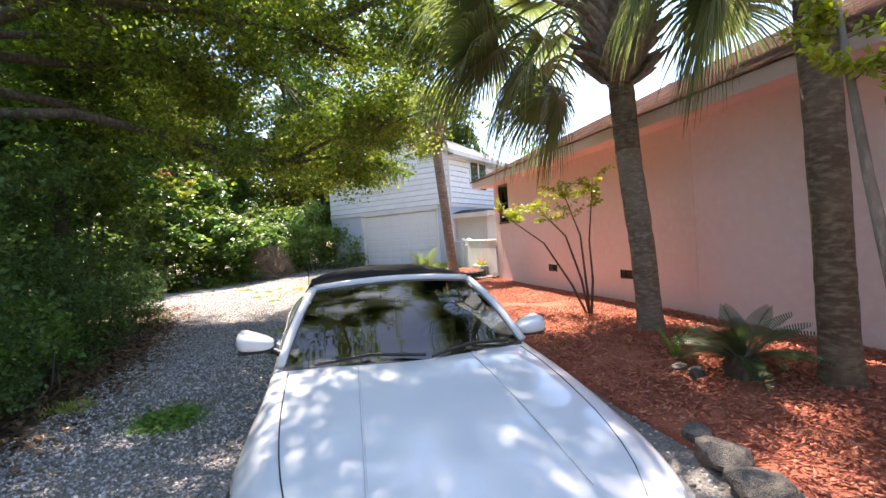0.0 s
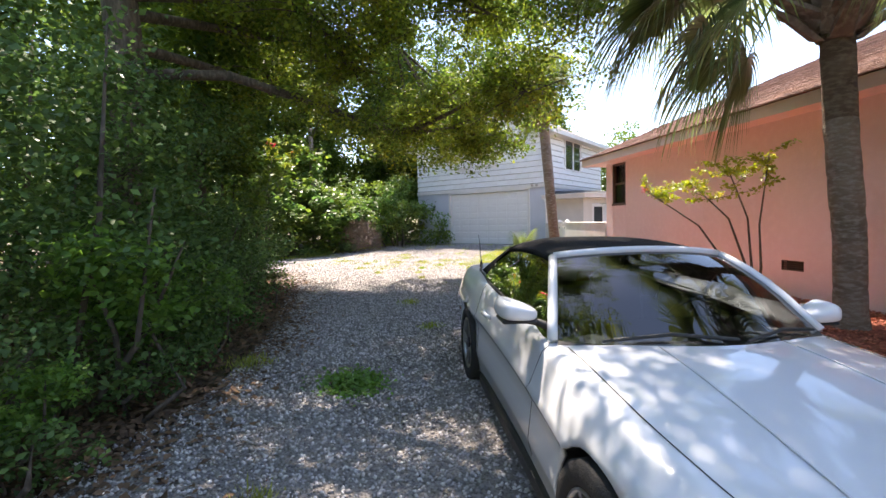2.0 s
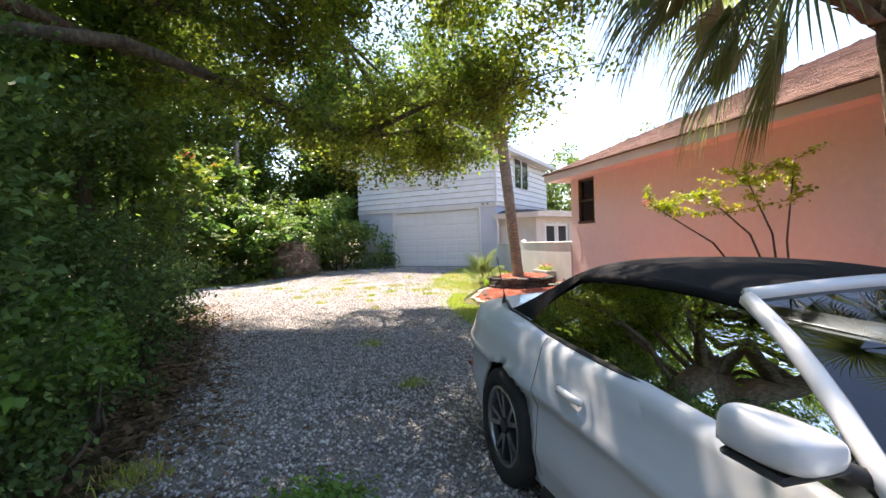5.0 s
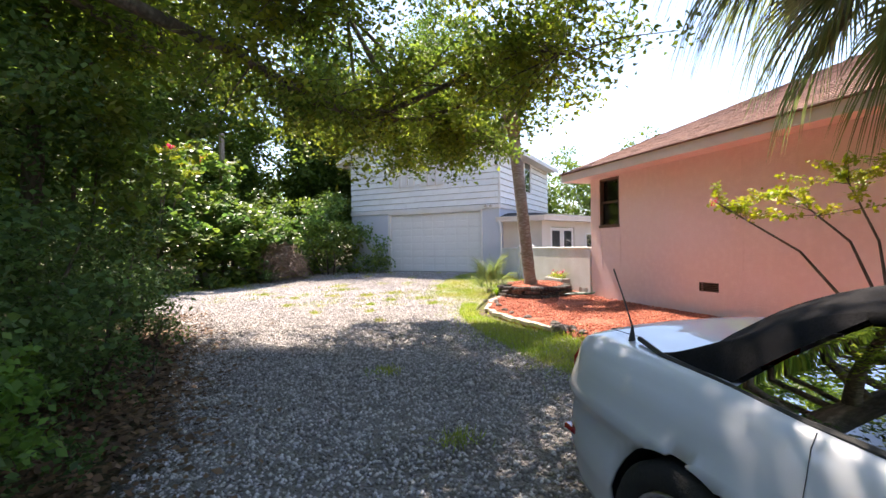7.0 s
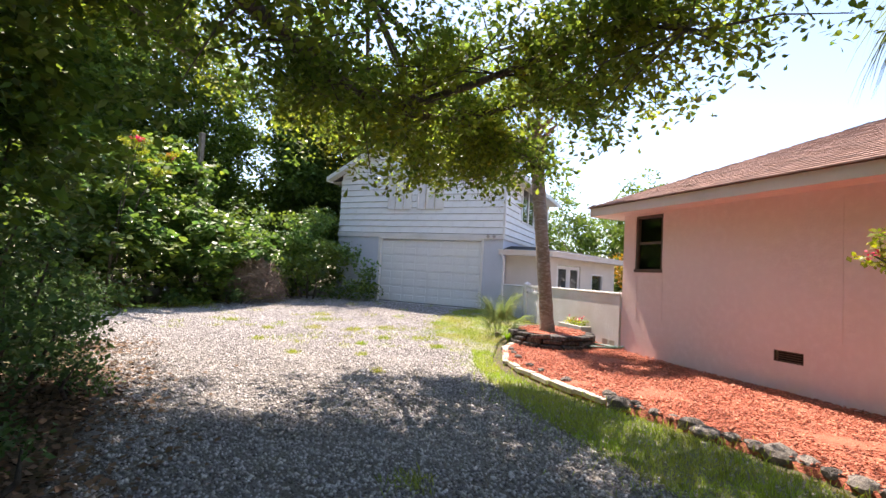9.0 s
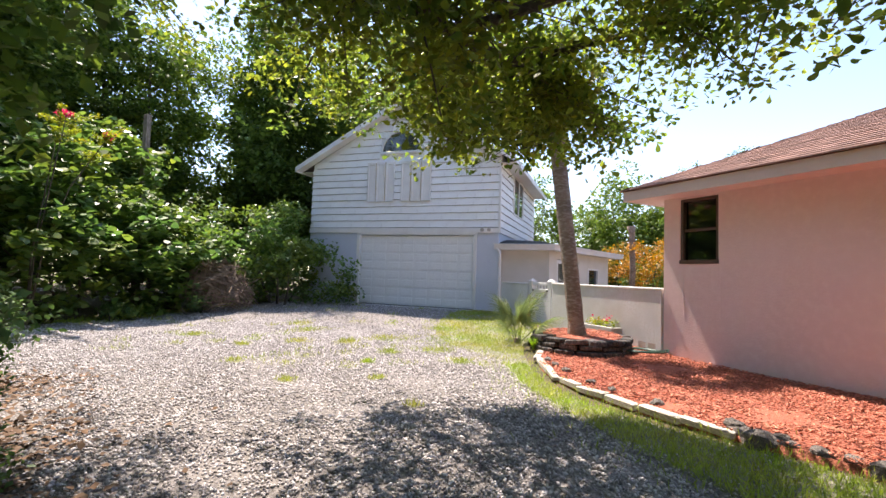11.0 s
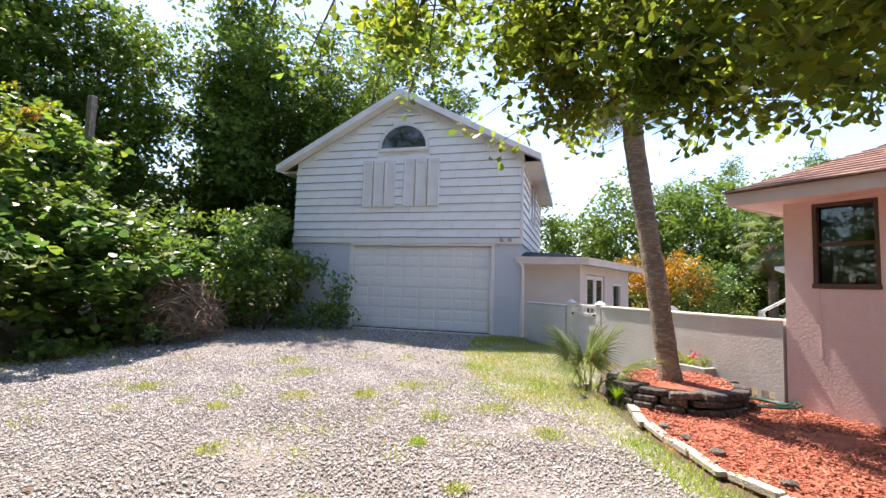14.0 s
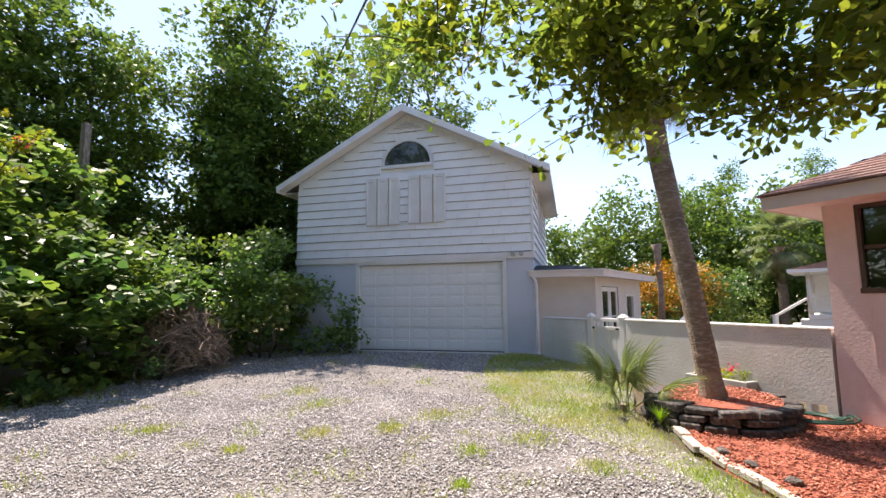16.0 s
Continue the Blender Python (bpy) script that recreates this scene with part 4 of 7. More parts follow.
# vine-covered mounds and bushes left of the garage
shrub("vine_mound", [(0, 0, 1.3, 1.9, 1.6), (0.2, 1.6, 1.0, 1.5, 1.3), (-0.9, -0.8, 2.4, 1.7, 1.5), (-1.3, 0.6, 3.0, 1.5, 1.3), (0.9, 0.5, 1.6, 1.1, 0.9), (0.4, -1.9, 1.3, 1.5, 1.4)], 42, 0.15, 51, "mound of sunlit vines with broad leaves", M_LEAF_VINE, "vine", "vine", stems=6, m=at(-8.8, -6.0, 0, 1.3), up=1.3, droop=0.8)
shrub("vine_mound", [(0, 0, 1.0, 1.3, 1.1), (0.3, -0.9, 1.5, 1.0, 1.0), (-0.8, 0.5, 1.9, 1.3, 1.3)], 42, 0.14, 52, "mound of sunlit vines with broad leaves", M_LEAF_VINE, "vine", "vine", stems=5, m=at(-9.2, -3.2, 0, 1.2), up=1.3, droop=0.8)
shrub("vine_mound", [(0, 0, 0.9, 0.8, 0.5), (-0.5, -0.5, 1.0, 0.8, 0.6), (0.3, 0.5, 1.0, 0.7, 0.5)], 30, 0.12, 54, "vines creeping over the heap of cut branches", M_LEAF_VINE, "vine", "vine", stems=3, clump=0.3, m=at(-7.9, -3.7, 0, 1.0), up=1.2, droop=0.6)
shrub("garage_bush", [(0, 0, 0.7, 1.2, 0.9), (0.7, 0.5, 0.6, 0.8, 0.75), (-0.8, -0.4, 1.2, 1.1, 1.1), (-0.4, 0.6, 1.6, 1.0, 0.9), (-1.0, 0.3, 0.6, 0.8, 0.8)], 105, 0.11, 53, "rounded green bush beside the garage wall", M_LEAF_VINE, "kite", "bush", stems=6, m=at(-6.2, -1.5, 0, 1.4))


def brush_pile():
    """A dome of thin cut branches laid over one another, with finer twigs between them."""
    r = np.random.default_rng(5)
    t = thing("brush_pile", at(-6.85, -3.65, 0, 1.4), "heap of dry brown cut branches", "brush pile")

    def stick(shell, size, bm=None):
        a, lift = r.uniform(0, math.tau), r.uniform(0, 1) ** 0.8 * 1.4
        c = Vector((math.cos(a) * math.cos(lift) * 0.8, math.sin(a) * math.cos(lift) * 0.8, 0.06 + math.sin(lift) * 0.95)) * shell
        flow = Vector((-math.sin(a), math.cos(a), 0)) * r.normal() + Vector((math.cos(a), math.sin(a), -1.3)) * r.uniform(0.1, 0.8) + Vector(r.normal(size=3) * 0.3)
        d = flow.normalized() * r.uniform(0.12, 0.36)
        bow = Vector(r.normal(size=3) * 0.05)
        pts = [c - d, c - d * 0.3 + bow, c + d * 0.35 + bow * 0.4, c + d]
        for p in pts:
            p.z = max(p.z, 0.01)
        return tube(pts, [0.010 * size, 0.009 * size, 0.006 * size, 0.003 * size], 4, bm)

    for i in range(240):
        part("branch", stick(r.uniform(0.75, 1.0), r.uniform(0.5, 1.3)), M_TWIG, t)
    fine = bmesh.new()
    for i in range(900):
        stick(r.uniform(0.55, 0.97), r.uniform(0.35, 0.7), fine)
    tagged(part("twig", fine, M_TWIG, t), kind="stuff")


brush_pile()
tagged(link("fence_post", box(-0.08, 0.08, -0.08, 0.08, -0.3, 6.0, 0.01), M_BARKPALE, m=at(-9.7, -4.06)), "weathered grey wooden post above the vines", "post")


# the oak whose limb hangs over the drive
def drive_oak():
    r = np.random.default_rng(77)
    t = thing("oak_tree", at(1.9, -16.1), "large oak with a long limb over the drive", "tree")
    o = Vector((1.9, -16.1, ground_z(1.9, -16.1)))

    def loc(*p):
        return Vector(p) - o
    part("trunk", tube([loc(1.9, -16.1, -0.5), loc(1.95, -16.0, 1.2), loc(2.05, -15.8, 3.2), loc(2.0, -15.9, 6), loc(1.8, -16.2, 9)], [0.36, 0.27, 0.23, 0.19, 0.1], 12), M_BARK, t, smooth=True)
    arms = [
        ([(2.05, -15.8, 3.2), (2.5, -14.6, 3.35), (2.75, -13.2, 3.15), (2.72, -12.0, 3.0), (2.85, -11.0, 2.95), (3.2, -10.0, 3.15), (3.6, -9.1, 3.2)], 0.085),
        ([(2.0, -15.8, 4.2), (3.4, -15.0, 4.6), (4.8, -14.2, 5.1), (6.2, -13.6, 5.7)], 0.11),
        ([(2.0, -15.9, 5.2), (1.8, -14.0, 5.8), (1.6, -12.4, 6.2), (1.5, -11.2, 6.4)], 0.11),
        ([(2.0, -16.0, 4.8), (3.9, -17.0, 5.3), (5.8, -17.4, 5.6), (7.4, -17.3, 5.8)], 0.1),
        ([(2.0, -15.9, 6.0), (4.0, -13.4, 6.6), (5.2, -11.6, 6.9), (6.0, -10.4, 7.0)], 0.1),
        ([(2.0, -15.9, 3.6), (1.0, -14.0, 3.9), (0.0, -12.2, 4.0), (-0.8, -10.8, 4.1)], 0.09),
        ([(2.0, -15.9, 6.4), (1.7, -13.5, 7.0), (1.6, -12.0, 6.9), (1.6, -11.0, 6.8)], 0.13),
        ([(2.0, -15.9, 5.6), (3.6, -14.6, 6.6), (5.6, -13.0, 7.2), (7.4, -12.2, 7.4)], 0.1),
        ([(2.0, -15.9, 6.8), (3.4, -16.0, 7.6), (5.2, -15.6, 8.0), (6.8, -15.2, 8.0)], 0.1),
        ([(1.9, -16.0, 7.4), (1.2, -14.6, 8.2), (0.6, -13.0, 8.6), (0.4, -11.4, 8.6)], 0.1),
        ([(2.0, -15.9, 4.6), (3.0, -14.0, 5.2), (3.8, -12.4, 5.3), (4.6, -11.2, 5.4)], 0.09),
        ([(2.0, -15.9, 4.0), (1.2, -13.8, 4.6), (1.0, -12.0, 4.9), (0.8, -10.4, 4.9)], 0.09),
        ([(1.6, -12.0, 6.9), (0.6, -11.2, 7.4), (-0.4, -10.4, 7.7), (-1.0, -9.8, 7.8)], 0.06),
        ([(1.6, -12.0, 6.9), (1.8, -11.0, 7.4), (2.1, -10.2, 7.7), (2.4, -9.6, 7.9)], 0.06),
        ([(1.5, -11.2, 6.4), (0.9, -10.6, 7.0), (0.4, -10.1, 7.4), (0.2, -9.6, 7.6)], 0.05),
        ([(1.5, -11.2, 6.4), (1.5, -10.5, 7.1), (1.3, -10.0, 7.5), (1.2, -9.5, 7.6)], 0.05),
        ([(1.7, -13.5, 7.0), (0.9, -12.6, 7.9), (0.4, -11.9, 8.3), (0.2, -11.2, 8.4)], 0.06),
        # boughs that fill the view over the drive
        ([(3.4, -15.0, 4.6), (4.2, -13.6, 4.7), (4.9, -12.6, 4.6), (5.6, -12.0, 4.2)], 0.06),
        ([(4.2, -13.6, 4.7), (3.8, -12.4, 4.9), (3.0, -11.6, 5.0), (2.2, -11.2, 5.0)], 0.05),
        ([(3.8, -12.4, 5.3), (4.1, -11.4, 5.3), (4.4, -10.6, 5.2), (4.2, -9.9, 5.0)], 0.05),
        ([(4.9, -12.6, 4.6), (5.8, -12.2, 4.7), (6.5, -11.7, 4.4), (6.9, -11.4, 4.2)], 0.04),
        ([(3.4, -15.0, 4.6), (3.6, -14.0, 4.2), (3.2, -12.9, 3.9), (2.8, -12.3, 3.8)], 0.05),
        ([(2.0, -15.9, 4.2), (1.5, -14.2, 4.9), (1.2, -13.0, 5.2), (1.0, -12.3, 5.4)], 0.07),
        ([(1.5, -14.2, 4.9), (0.5, -13.6, 5.4), (0.0, -13.0, 5.7), (-0.3, -12.4, 5.9)], 0.05),
        ([(1.8, -14.0, 5.8), (2.4, -12.8, 5.9), (2.7, -11.8, 6.0), (2.6, -11.0, 6.1)], 0.06),
        ([(1.8, -14.0, 5.8), (2.9, -13.6, 6.2), (3.6, -12.9, 6.4), (3.9, -12.0, 6.4)], 0.06),
        ([(0.0, -12.2, 4.0), (-0.6, -12.2, 5.0), (-1.2, -11.9, 5.4), (-1.6, -11.5, 5.5)], 0.05),
        ([(-0.8, -10.8, 4.1), (-1.4, -11.2, 5.0), (-2.0, -11.1, 5.3), (-2.5, -10.9, 5.4)], 0.05),
        ([(1.0, -12.0, 4.9), (0.5, -11.5, 5.3), (0.1, -11.1, 5.4), (-0.2, -10.9, 5.4)], 0.05),
        ([(3.4, -15.0, 4.6), (4.2, -15.2, 5.0), (4.9, -15.4, 5.3), (5.4, -15.6, 5.4)], 0.05),
        ([(3.4, -15.0, 4.6), (3.9, -15.8, 4.9), (4.3, -16.4, 5.1), (4.6, -17.0, 5.2)], 0.05),
        ([(4.9, -12.6, 4.6), (5.6, -11.6, 5.2), (6.0, -10.8, 5.4), (6.2, -10.2, 5.4)], 0.05),
        ([(5.8, -12.2, 4.7), (6.4, -11.5, 5.3), (6.8, -10.9, 5.6), (7.0, -10.5, 5.6)], 0.04),
        ([(1.2, -14.6, 8.2), (0.4, -14.0, 8.0), (-0.4, -13.6, 7.6), (-0.9, -13.2, 7.2)], 0.06),
        ([(2.85, -11.0, 2.95), (3.8, -10.8, 3.25), (4.8, -11.0, 3.4), (5.4, -11.3, 3.35), (5.9, -11.5, 3.1)], 0.05),
        ([(3.2, -10.0, 3.15), (4.0, -9.7, 3.4), (4.8, -9.8, 3.5), (5.4, -10.1, 3.4)], 0.04),
        ([(2.85, -11.0, 2.95), (3.0, -10.4, 3.5), (3.4, -9.9, 4.0), (4.0, -9.6, 4.3)], 0.04),
        ([(4.8, -11.0, 3.4), (5.4, -10.6, 3.9), (6.2, -10.6, 4.2)], 0.03),
        ([(2.72, -12.0, 3.0), (2.2, -11.2, 3.3), (1.6, -10.6, 3.5), (1.0, -10.2, 3.5)], 0.04),
        ([(5.6, -13.0, 7.2), (6.4, -13.6, 6.8), (7.2, -14.2, 6.4), (7.6, -15.0, 6.0)], 0.06),
        ([(5.2, -15.6, 8.0), (6.0, -14.6, 7.6), (6.8, -13.8, 7.2), (7.6, -13.2, 6.9)], 0.06),
        ([(3.4, -15.0, 4.6), (4.8, -15.6, 5.2), (6.0, -15.6, 5.6), (7.0, -15.4, 5.8)], 0.06),
        ([(5.2, -15.6, 8.0), (6.6, -16.4, 7.8), (7.8, -16.4, 7.4), (8.8, -16.0, 7.0)], 0.06),
        ([(2.6, -13.5, 7.4), (1.6, -12.4, 7.6), (0.8, -11.4, 7.6), (0.2, -10.6, 7.4)], 0.06),
        ([(2.6, -13.5, 7.4), (3.6, -12.8, 7.2), (4.4, -12.2, 7.0), (5.0, -11.8, 6.6)], 0.06),
    ]
    # boughs that hang over the bend
    near_arms = [
        ([(1.6, -11.0, 6.8), (1.5, -9.8, 5.4), (1.2, -9.2, 4.2), (0.85, -9.0, 3.6), (0.65, -9.0, 3.4)], 0.05),
        ([(1.5, -9.8, 5.4), (1.8, -8.9, 4.3), (1.7, -8.6, 3.7), (1.6, -8.5, 3.35)], 0.04),
        ([(1.5, -9.8, 5.4), (2.4, -9.0, 4.3), (2.6, -8.7, 3.6), (2.5, -8.5, 3.2)], 0.04),
        ([(2.4, -9.0, 4.3), (3.2, -8.9, 3.7), (3.7, -8.9, 3.1), (4.0, -8.9, 2.75)], 0.035),
        ([(1.5, -9.8, 5.4), (2.1, -9.4, 4.1), (2.2, -9.1, 3.5), (2.0, -8.8, 3.15)], 0.04),
        ([(3.2, -8.9, 3.7), (3.3, -9.3, 3.3), (3.5, -9.5, 3.0), (3.7, -9.6, 2.8)], 0.03),
        ([(2.4, -9.0, 4.3), (2.8, -8.9, 3.6), (3.1, -8.8, 3.0), (3.25, -8.8, 2.65)], 0.03),
        ([(1.5, -9.8, 5.4), (1.9, -9.0, 4.0), (2.05, -8.7, 3.2), (2.1, -8.6, 2.75)], 0.035),
        ([(2.1, -9.4, 4.1), (2.5, -9.0, 3.5), (2.7, -8.8, 3.1), (2.75, -8.7, 2.85)], 0.03),
        ([(2.4, -9.0, 4.3), (2.9, -9.3, 3.9), (3.1, -9.4, 3.6), (3.2, -9.5, 3.4)], 0.03),
    ]
    near = []
    c, twigs = [], bmesh.new()
    for pts, rad in near_arms:
        q = [loc(*p) for p in pts]
        part("limb", tube(q, [rad * (1 - 0.8 * i / (len(q) - 1)) for i in range(len(q))], 6), M_BARK, t, smooth=True)
        for i in range(44):
            k = (0.3 + 0.7 * r.uniform() ** 0.6) * (len(q) - 1)
            a = q[min(int(k), len(q) - 2)].lerp(q[min(int(k), len(q) - 2) + 1], min(k - min(int(k), len(q) - 2), 1))
            tip = a + Vector((r.normal() * 0.33, r.normal() * 0.26, r.normal() * 0.16 - 0.04))
            tube([a, (a + tip) / 2 + Vector((0, 0, 0.04)), tip], [0.008, 0.005, 0.003], 4, twigs)
            near += [tuple(tip), tuple((a + tip) / 2)]
    leaves("spray", clump_points(near, 0.17, 12, r, 0.9), 0.1, M_LEAF_OAK, t, "oak", up=0.15, droop=0.7, seed=79)
    for pts, rad in arms:
        q = [loc(*p) for p in pts]
        part("limb", tube(q, [rad * (1 - 0.75 * i / (len(q) - 1)) for i in range(len(q))], 7), M_BARK, t, smooth=True)
        open_crown = q[-1].x + o.x > 6 and q[-1].z > 6
        for i in range(len(q) * (11 if open_crown else 18 if -3 < q[-1].x + o.x < 3 and q[-1].z > 6.2 else 15 if -3 < q[-1].x + o.x < 3 and q[-1].y + o.y < -10.9 else 9)):
            k = r.uniform(0.25, 1) * (len(q) - 1)
            a = q[min(int(k), len(q) - 2)].lerp(q[min(int(k), len(q) - 2) + 1], k % 1)
            tip = a + Vector((r.normal() * 0.55, r.normal() * 0.55, r.normal() * 0.3 + (0.15 if rad > 0.086 else -0.05)))
            tube([a, (a + tip) / 2 + Vector((0, 0, 0.06)), tip], [0.012, 0.008, 0.004], 4, twigs)
            c.append(tuple(tip))
            c.append(tuple((a + tip) / 2))
    tagged(part("twig", twigs, M_BARK, t), kind="stuff")
    # hanging sprays below the low limb
    for x, y, z in ((3.2, -10.4, 2.5), (3.4, -10.0, 2.3), (2.95, -10.9, 2.45), (3.6, -9.4, 2.6), (2.9, -11.4, 2.6)):
        for _ in range(5):
            c.append(tuple(loc(x, y, z) + Vector(r.normal(size=3) * 0.22)))
    leaves("crown", clump_points(c, 0.32, 46, r), 0.088, M_LEAF_OAK, t, "oak", seed=78)


drive_oak()


# ---- palms ----
def fan_mesh(name, blades, length, material, droop, seed, spread_deg=250):
    """A palm fan: a stalk and a fan of folded blades with drooping tips. The stalk starts at the origin and runs along +x."""
    r = np.random.default_rng(seed)
    vs, fs = [], []
    stalk = 0.95
    for i in range(4):
        x = stalk * i / 3
        z = 0.10 * math.sin(x * 2.2)
        for s, dz in ((-1, 0), (1, 0), (0, -0.02)):
            vs.append((x, s * 0.016, z + dz))
    for i in range(3):
        for a, b in ((0, 1), (1, 2), (2, 0)):
            fs.append((i * 3 + a, i * 3 + b, i * 3 + 3 + b, i * 3 + 3 + a))
    hub = np.array((stalk, 0, 0.10 * math.sin(stalk * 2.2)))
    for k in range(blades):
        a = radians(-spread_deg / 2 + spread_deg * (k + 0.5) / blades)
        L = length * (0.72 + 0.28 * math.cos(a * 0.62)) * r.uniform(0.9, 1.08)
        d = np.array((math.cos(a), math.sin(a), 0.16 * math.cos(a)))
        side = np.array((-math.sin(a), math.cos(a), 0)) * 0.0145
        fold = np.array((0, 0, 0.012))
        n0 = len(vs)
        for s in range(6):
            u = s / 5
            w = (0.35, 1.0, 1.0, 0.8, 0.45, 0.05)[s]
            p = hub + d * L * u + np.array((0, 0, -droop * L * u ** 2.4 * r.uniform(0.8, 1.25)))
            vs.extend((tuple(p - side * w), tuple(p - fold * w), tuple(p + side * w)))
        for s in range(5):
            b = n0 + s * 3
            fs.append((b, b + 1, b + 4, b + 3))
            fs.append((b + 1, b + 2, b + 5, b + 4))
    ob = arrays(name, vs, fs, material)
    me = ob.data
    bpy.data.objects.remove(ob)
    return me


def hanging_fan(blades, length, pitch, sag, seed):
    """A fan on an arching stalk that leaves the trunk at the given pitch; its blades bend down under their weight."""
    r = np.random.default_rng(seed)
    vs, fs = [], []
    p, ang = np.array((0.0, 0.0, 0.0)), radians(pitch + 14)
    path = [p]
    for i in range(5):
        p = p + np.array((math.cos(ang), 0, math.sin(ang))) * 0.27
        ang -= radians(6.5)
        path.append(p)
    for q in path:
        for dy, dz in ((-0.016, 0), (0.016, 0), (0, -0.022)):
            vs.append((q[0], dy, q[2] + dz))
    for i in range(5):
        for a, b in ((0, 1), (1, 2), (2, 0)):
            fs.append((i * 3 + a, i * 3 + b, i * 3 + 3 + b, i * 3 + 3 + a))
    ahead = np.array((math.cos(ang), 0, math.sin(ang)))
    lift = np.array((-math.sin(ang), 0, math.cos(ang)))
    for k in range(blades):
        a = radians(-125 + 250 * (k + 0.5) / blades)
        L = length * (0.74 + 0.26 * math.cos(a * 0.62)) * r.uniform(0.88, 1.1)
        d = ahead * math.cos(a) + np.array((0, math.sin(a), 0)) + lift * 0.18
        q, n0 = path[-1].copy(), len(vs)
        bend = sag * r.uniform(0.7, 1.35)
        for i in range(8):
            u = i / 7
            w = (0.45, 1.0, 1.1, 1.0, 0.85, 0.6, 0.35, 0.04)[i] * 0.017
            e = d + np.array((0, 0, -bend * u * u * 2.2))
            e /= np.linalg.norm(e)
            across = np.cross(e, lift)
            across /= np.linalg.norm(across) + 1e-6
            vs.extend((tuple(q - across * w), tuple(q - lift * w * 0.5), tuple(q + across * w)))
            q = q + e * L / 7
        for i in range(7):
            b = n0 + i * 3
            fs.append((b, b + 1, b + 4, b + 3))
            fs.append((b + 1, b + 2, b + 5, b + 4))
    ob = arrays("frond", vs, fs, M_FROND)
    me = ob.data
    bpy.data.objects.remove(ob)
    return me


HANGING = {p: hanging_fan(44, 1.2, p, g, 80 + i) for i, (p, g) in enumerate(((70, 0.5), (45, 0.9), (20, 1.3), (0, 1.6), (-20, 1.7), (-40, 1.5), (-60, 1.1)))}
FANS = [fan_mesh("frond", 46, 0.95, M_FROND, d, 60 + i) for i, d in enumerate((0.45,))]
FANS_DRY = [fan_mesh("dry_frond", 34, 0.8, M_FRONDDRY, 0.9, 70)]


def boot_mesh():
    bm = bmesh.new()
    v = [bm.verts.new(c) for c in ((0, -0.06, 0), (0, 0.06, 0), (0.10, 0.045, 0.16), (0.10, -0.045, 0.16), (0.19, 0.02, 0.25), (0.19, -0.02, 0.25), (0.04, 0.05, 0.02), (0.04, -0.05, 0.02), (0.14, 0.03, 0.16), (0.14, -0.03, 0.16))]
    for f in ((0, 1, 2, 3), (3, 2, 4, 5), (7, 9, 8, 6), (9, 5, 4, 8), (1, 6, 8, 2), (2, 8, 4), (0, 3, 9, 7), (3, 5, 9), (0, 7, 6, 1)):
        bm.faces.new([v[i] for i in f])
    me = bpy.data.meshes.new("boot")
    bm.to_mesh(me)
    bm.free()
    me.materials.append(M_BOOT)
    return me


BOOT = boot_mesh()


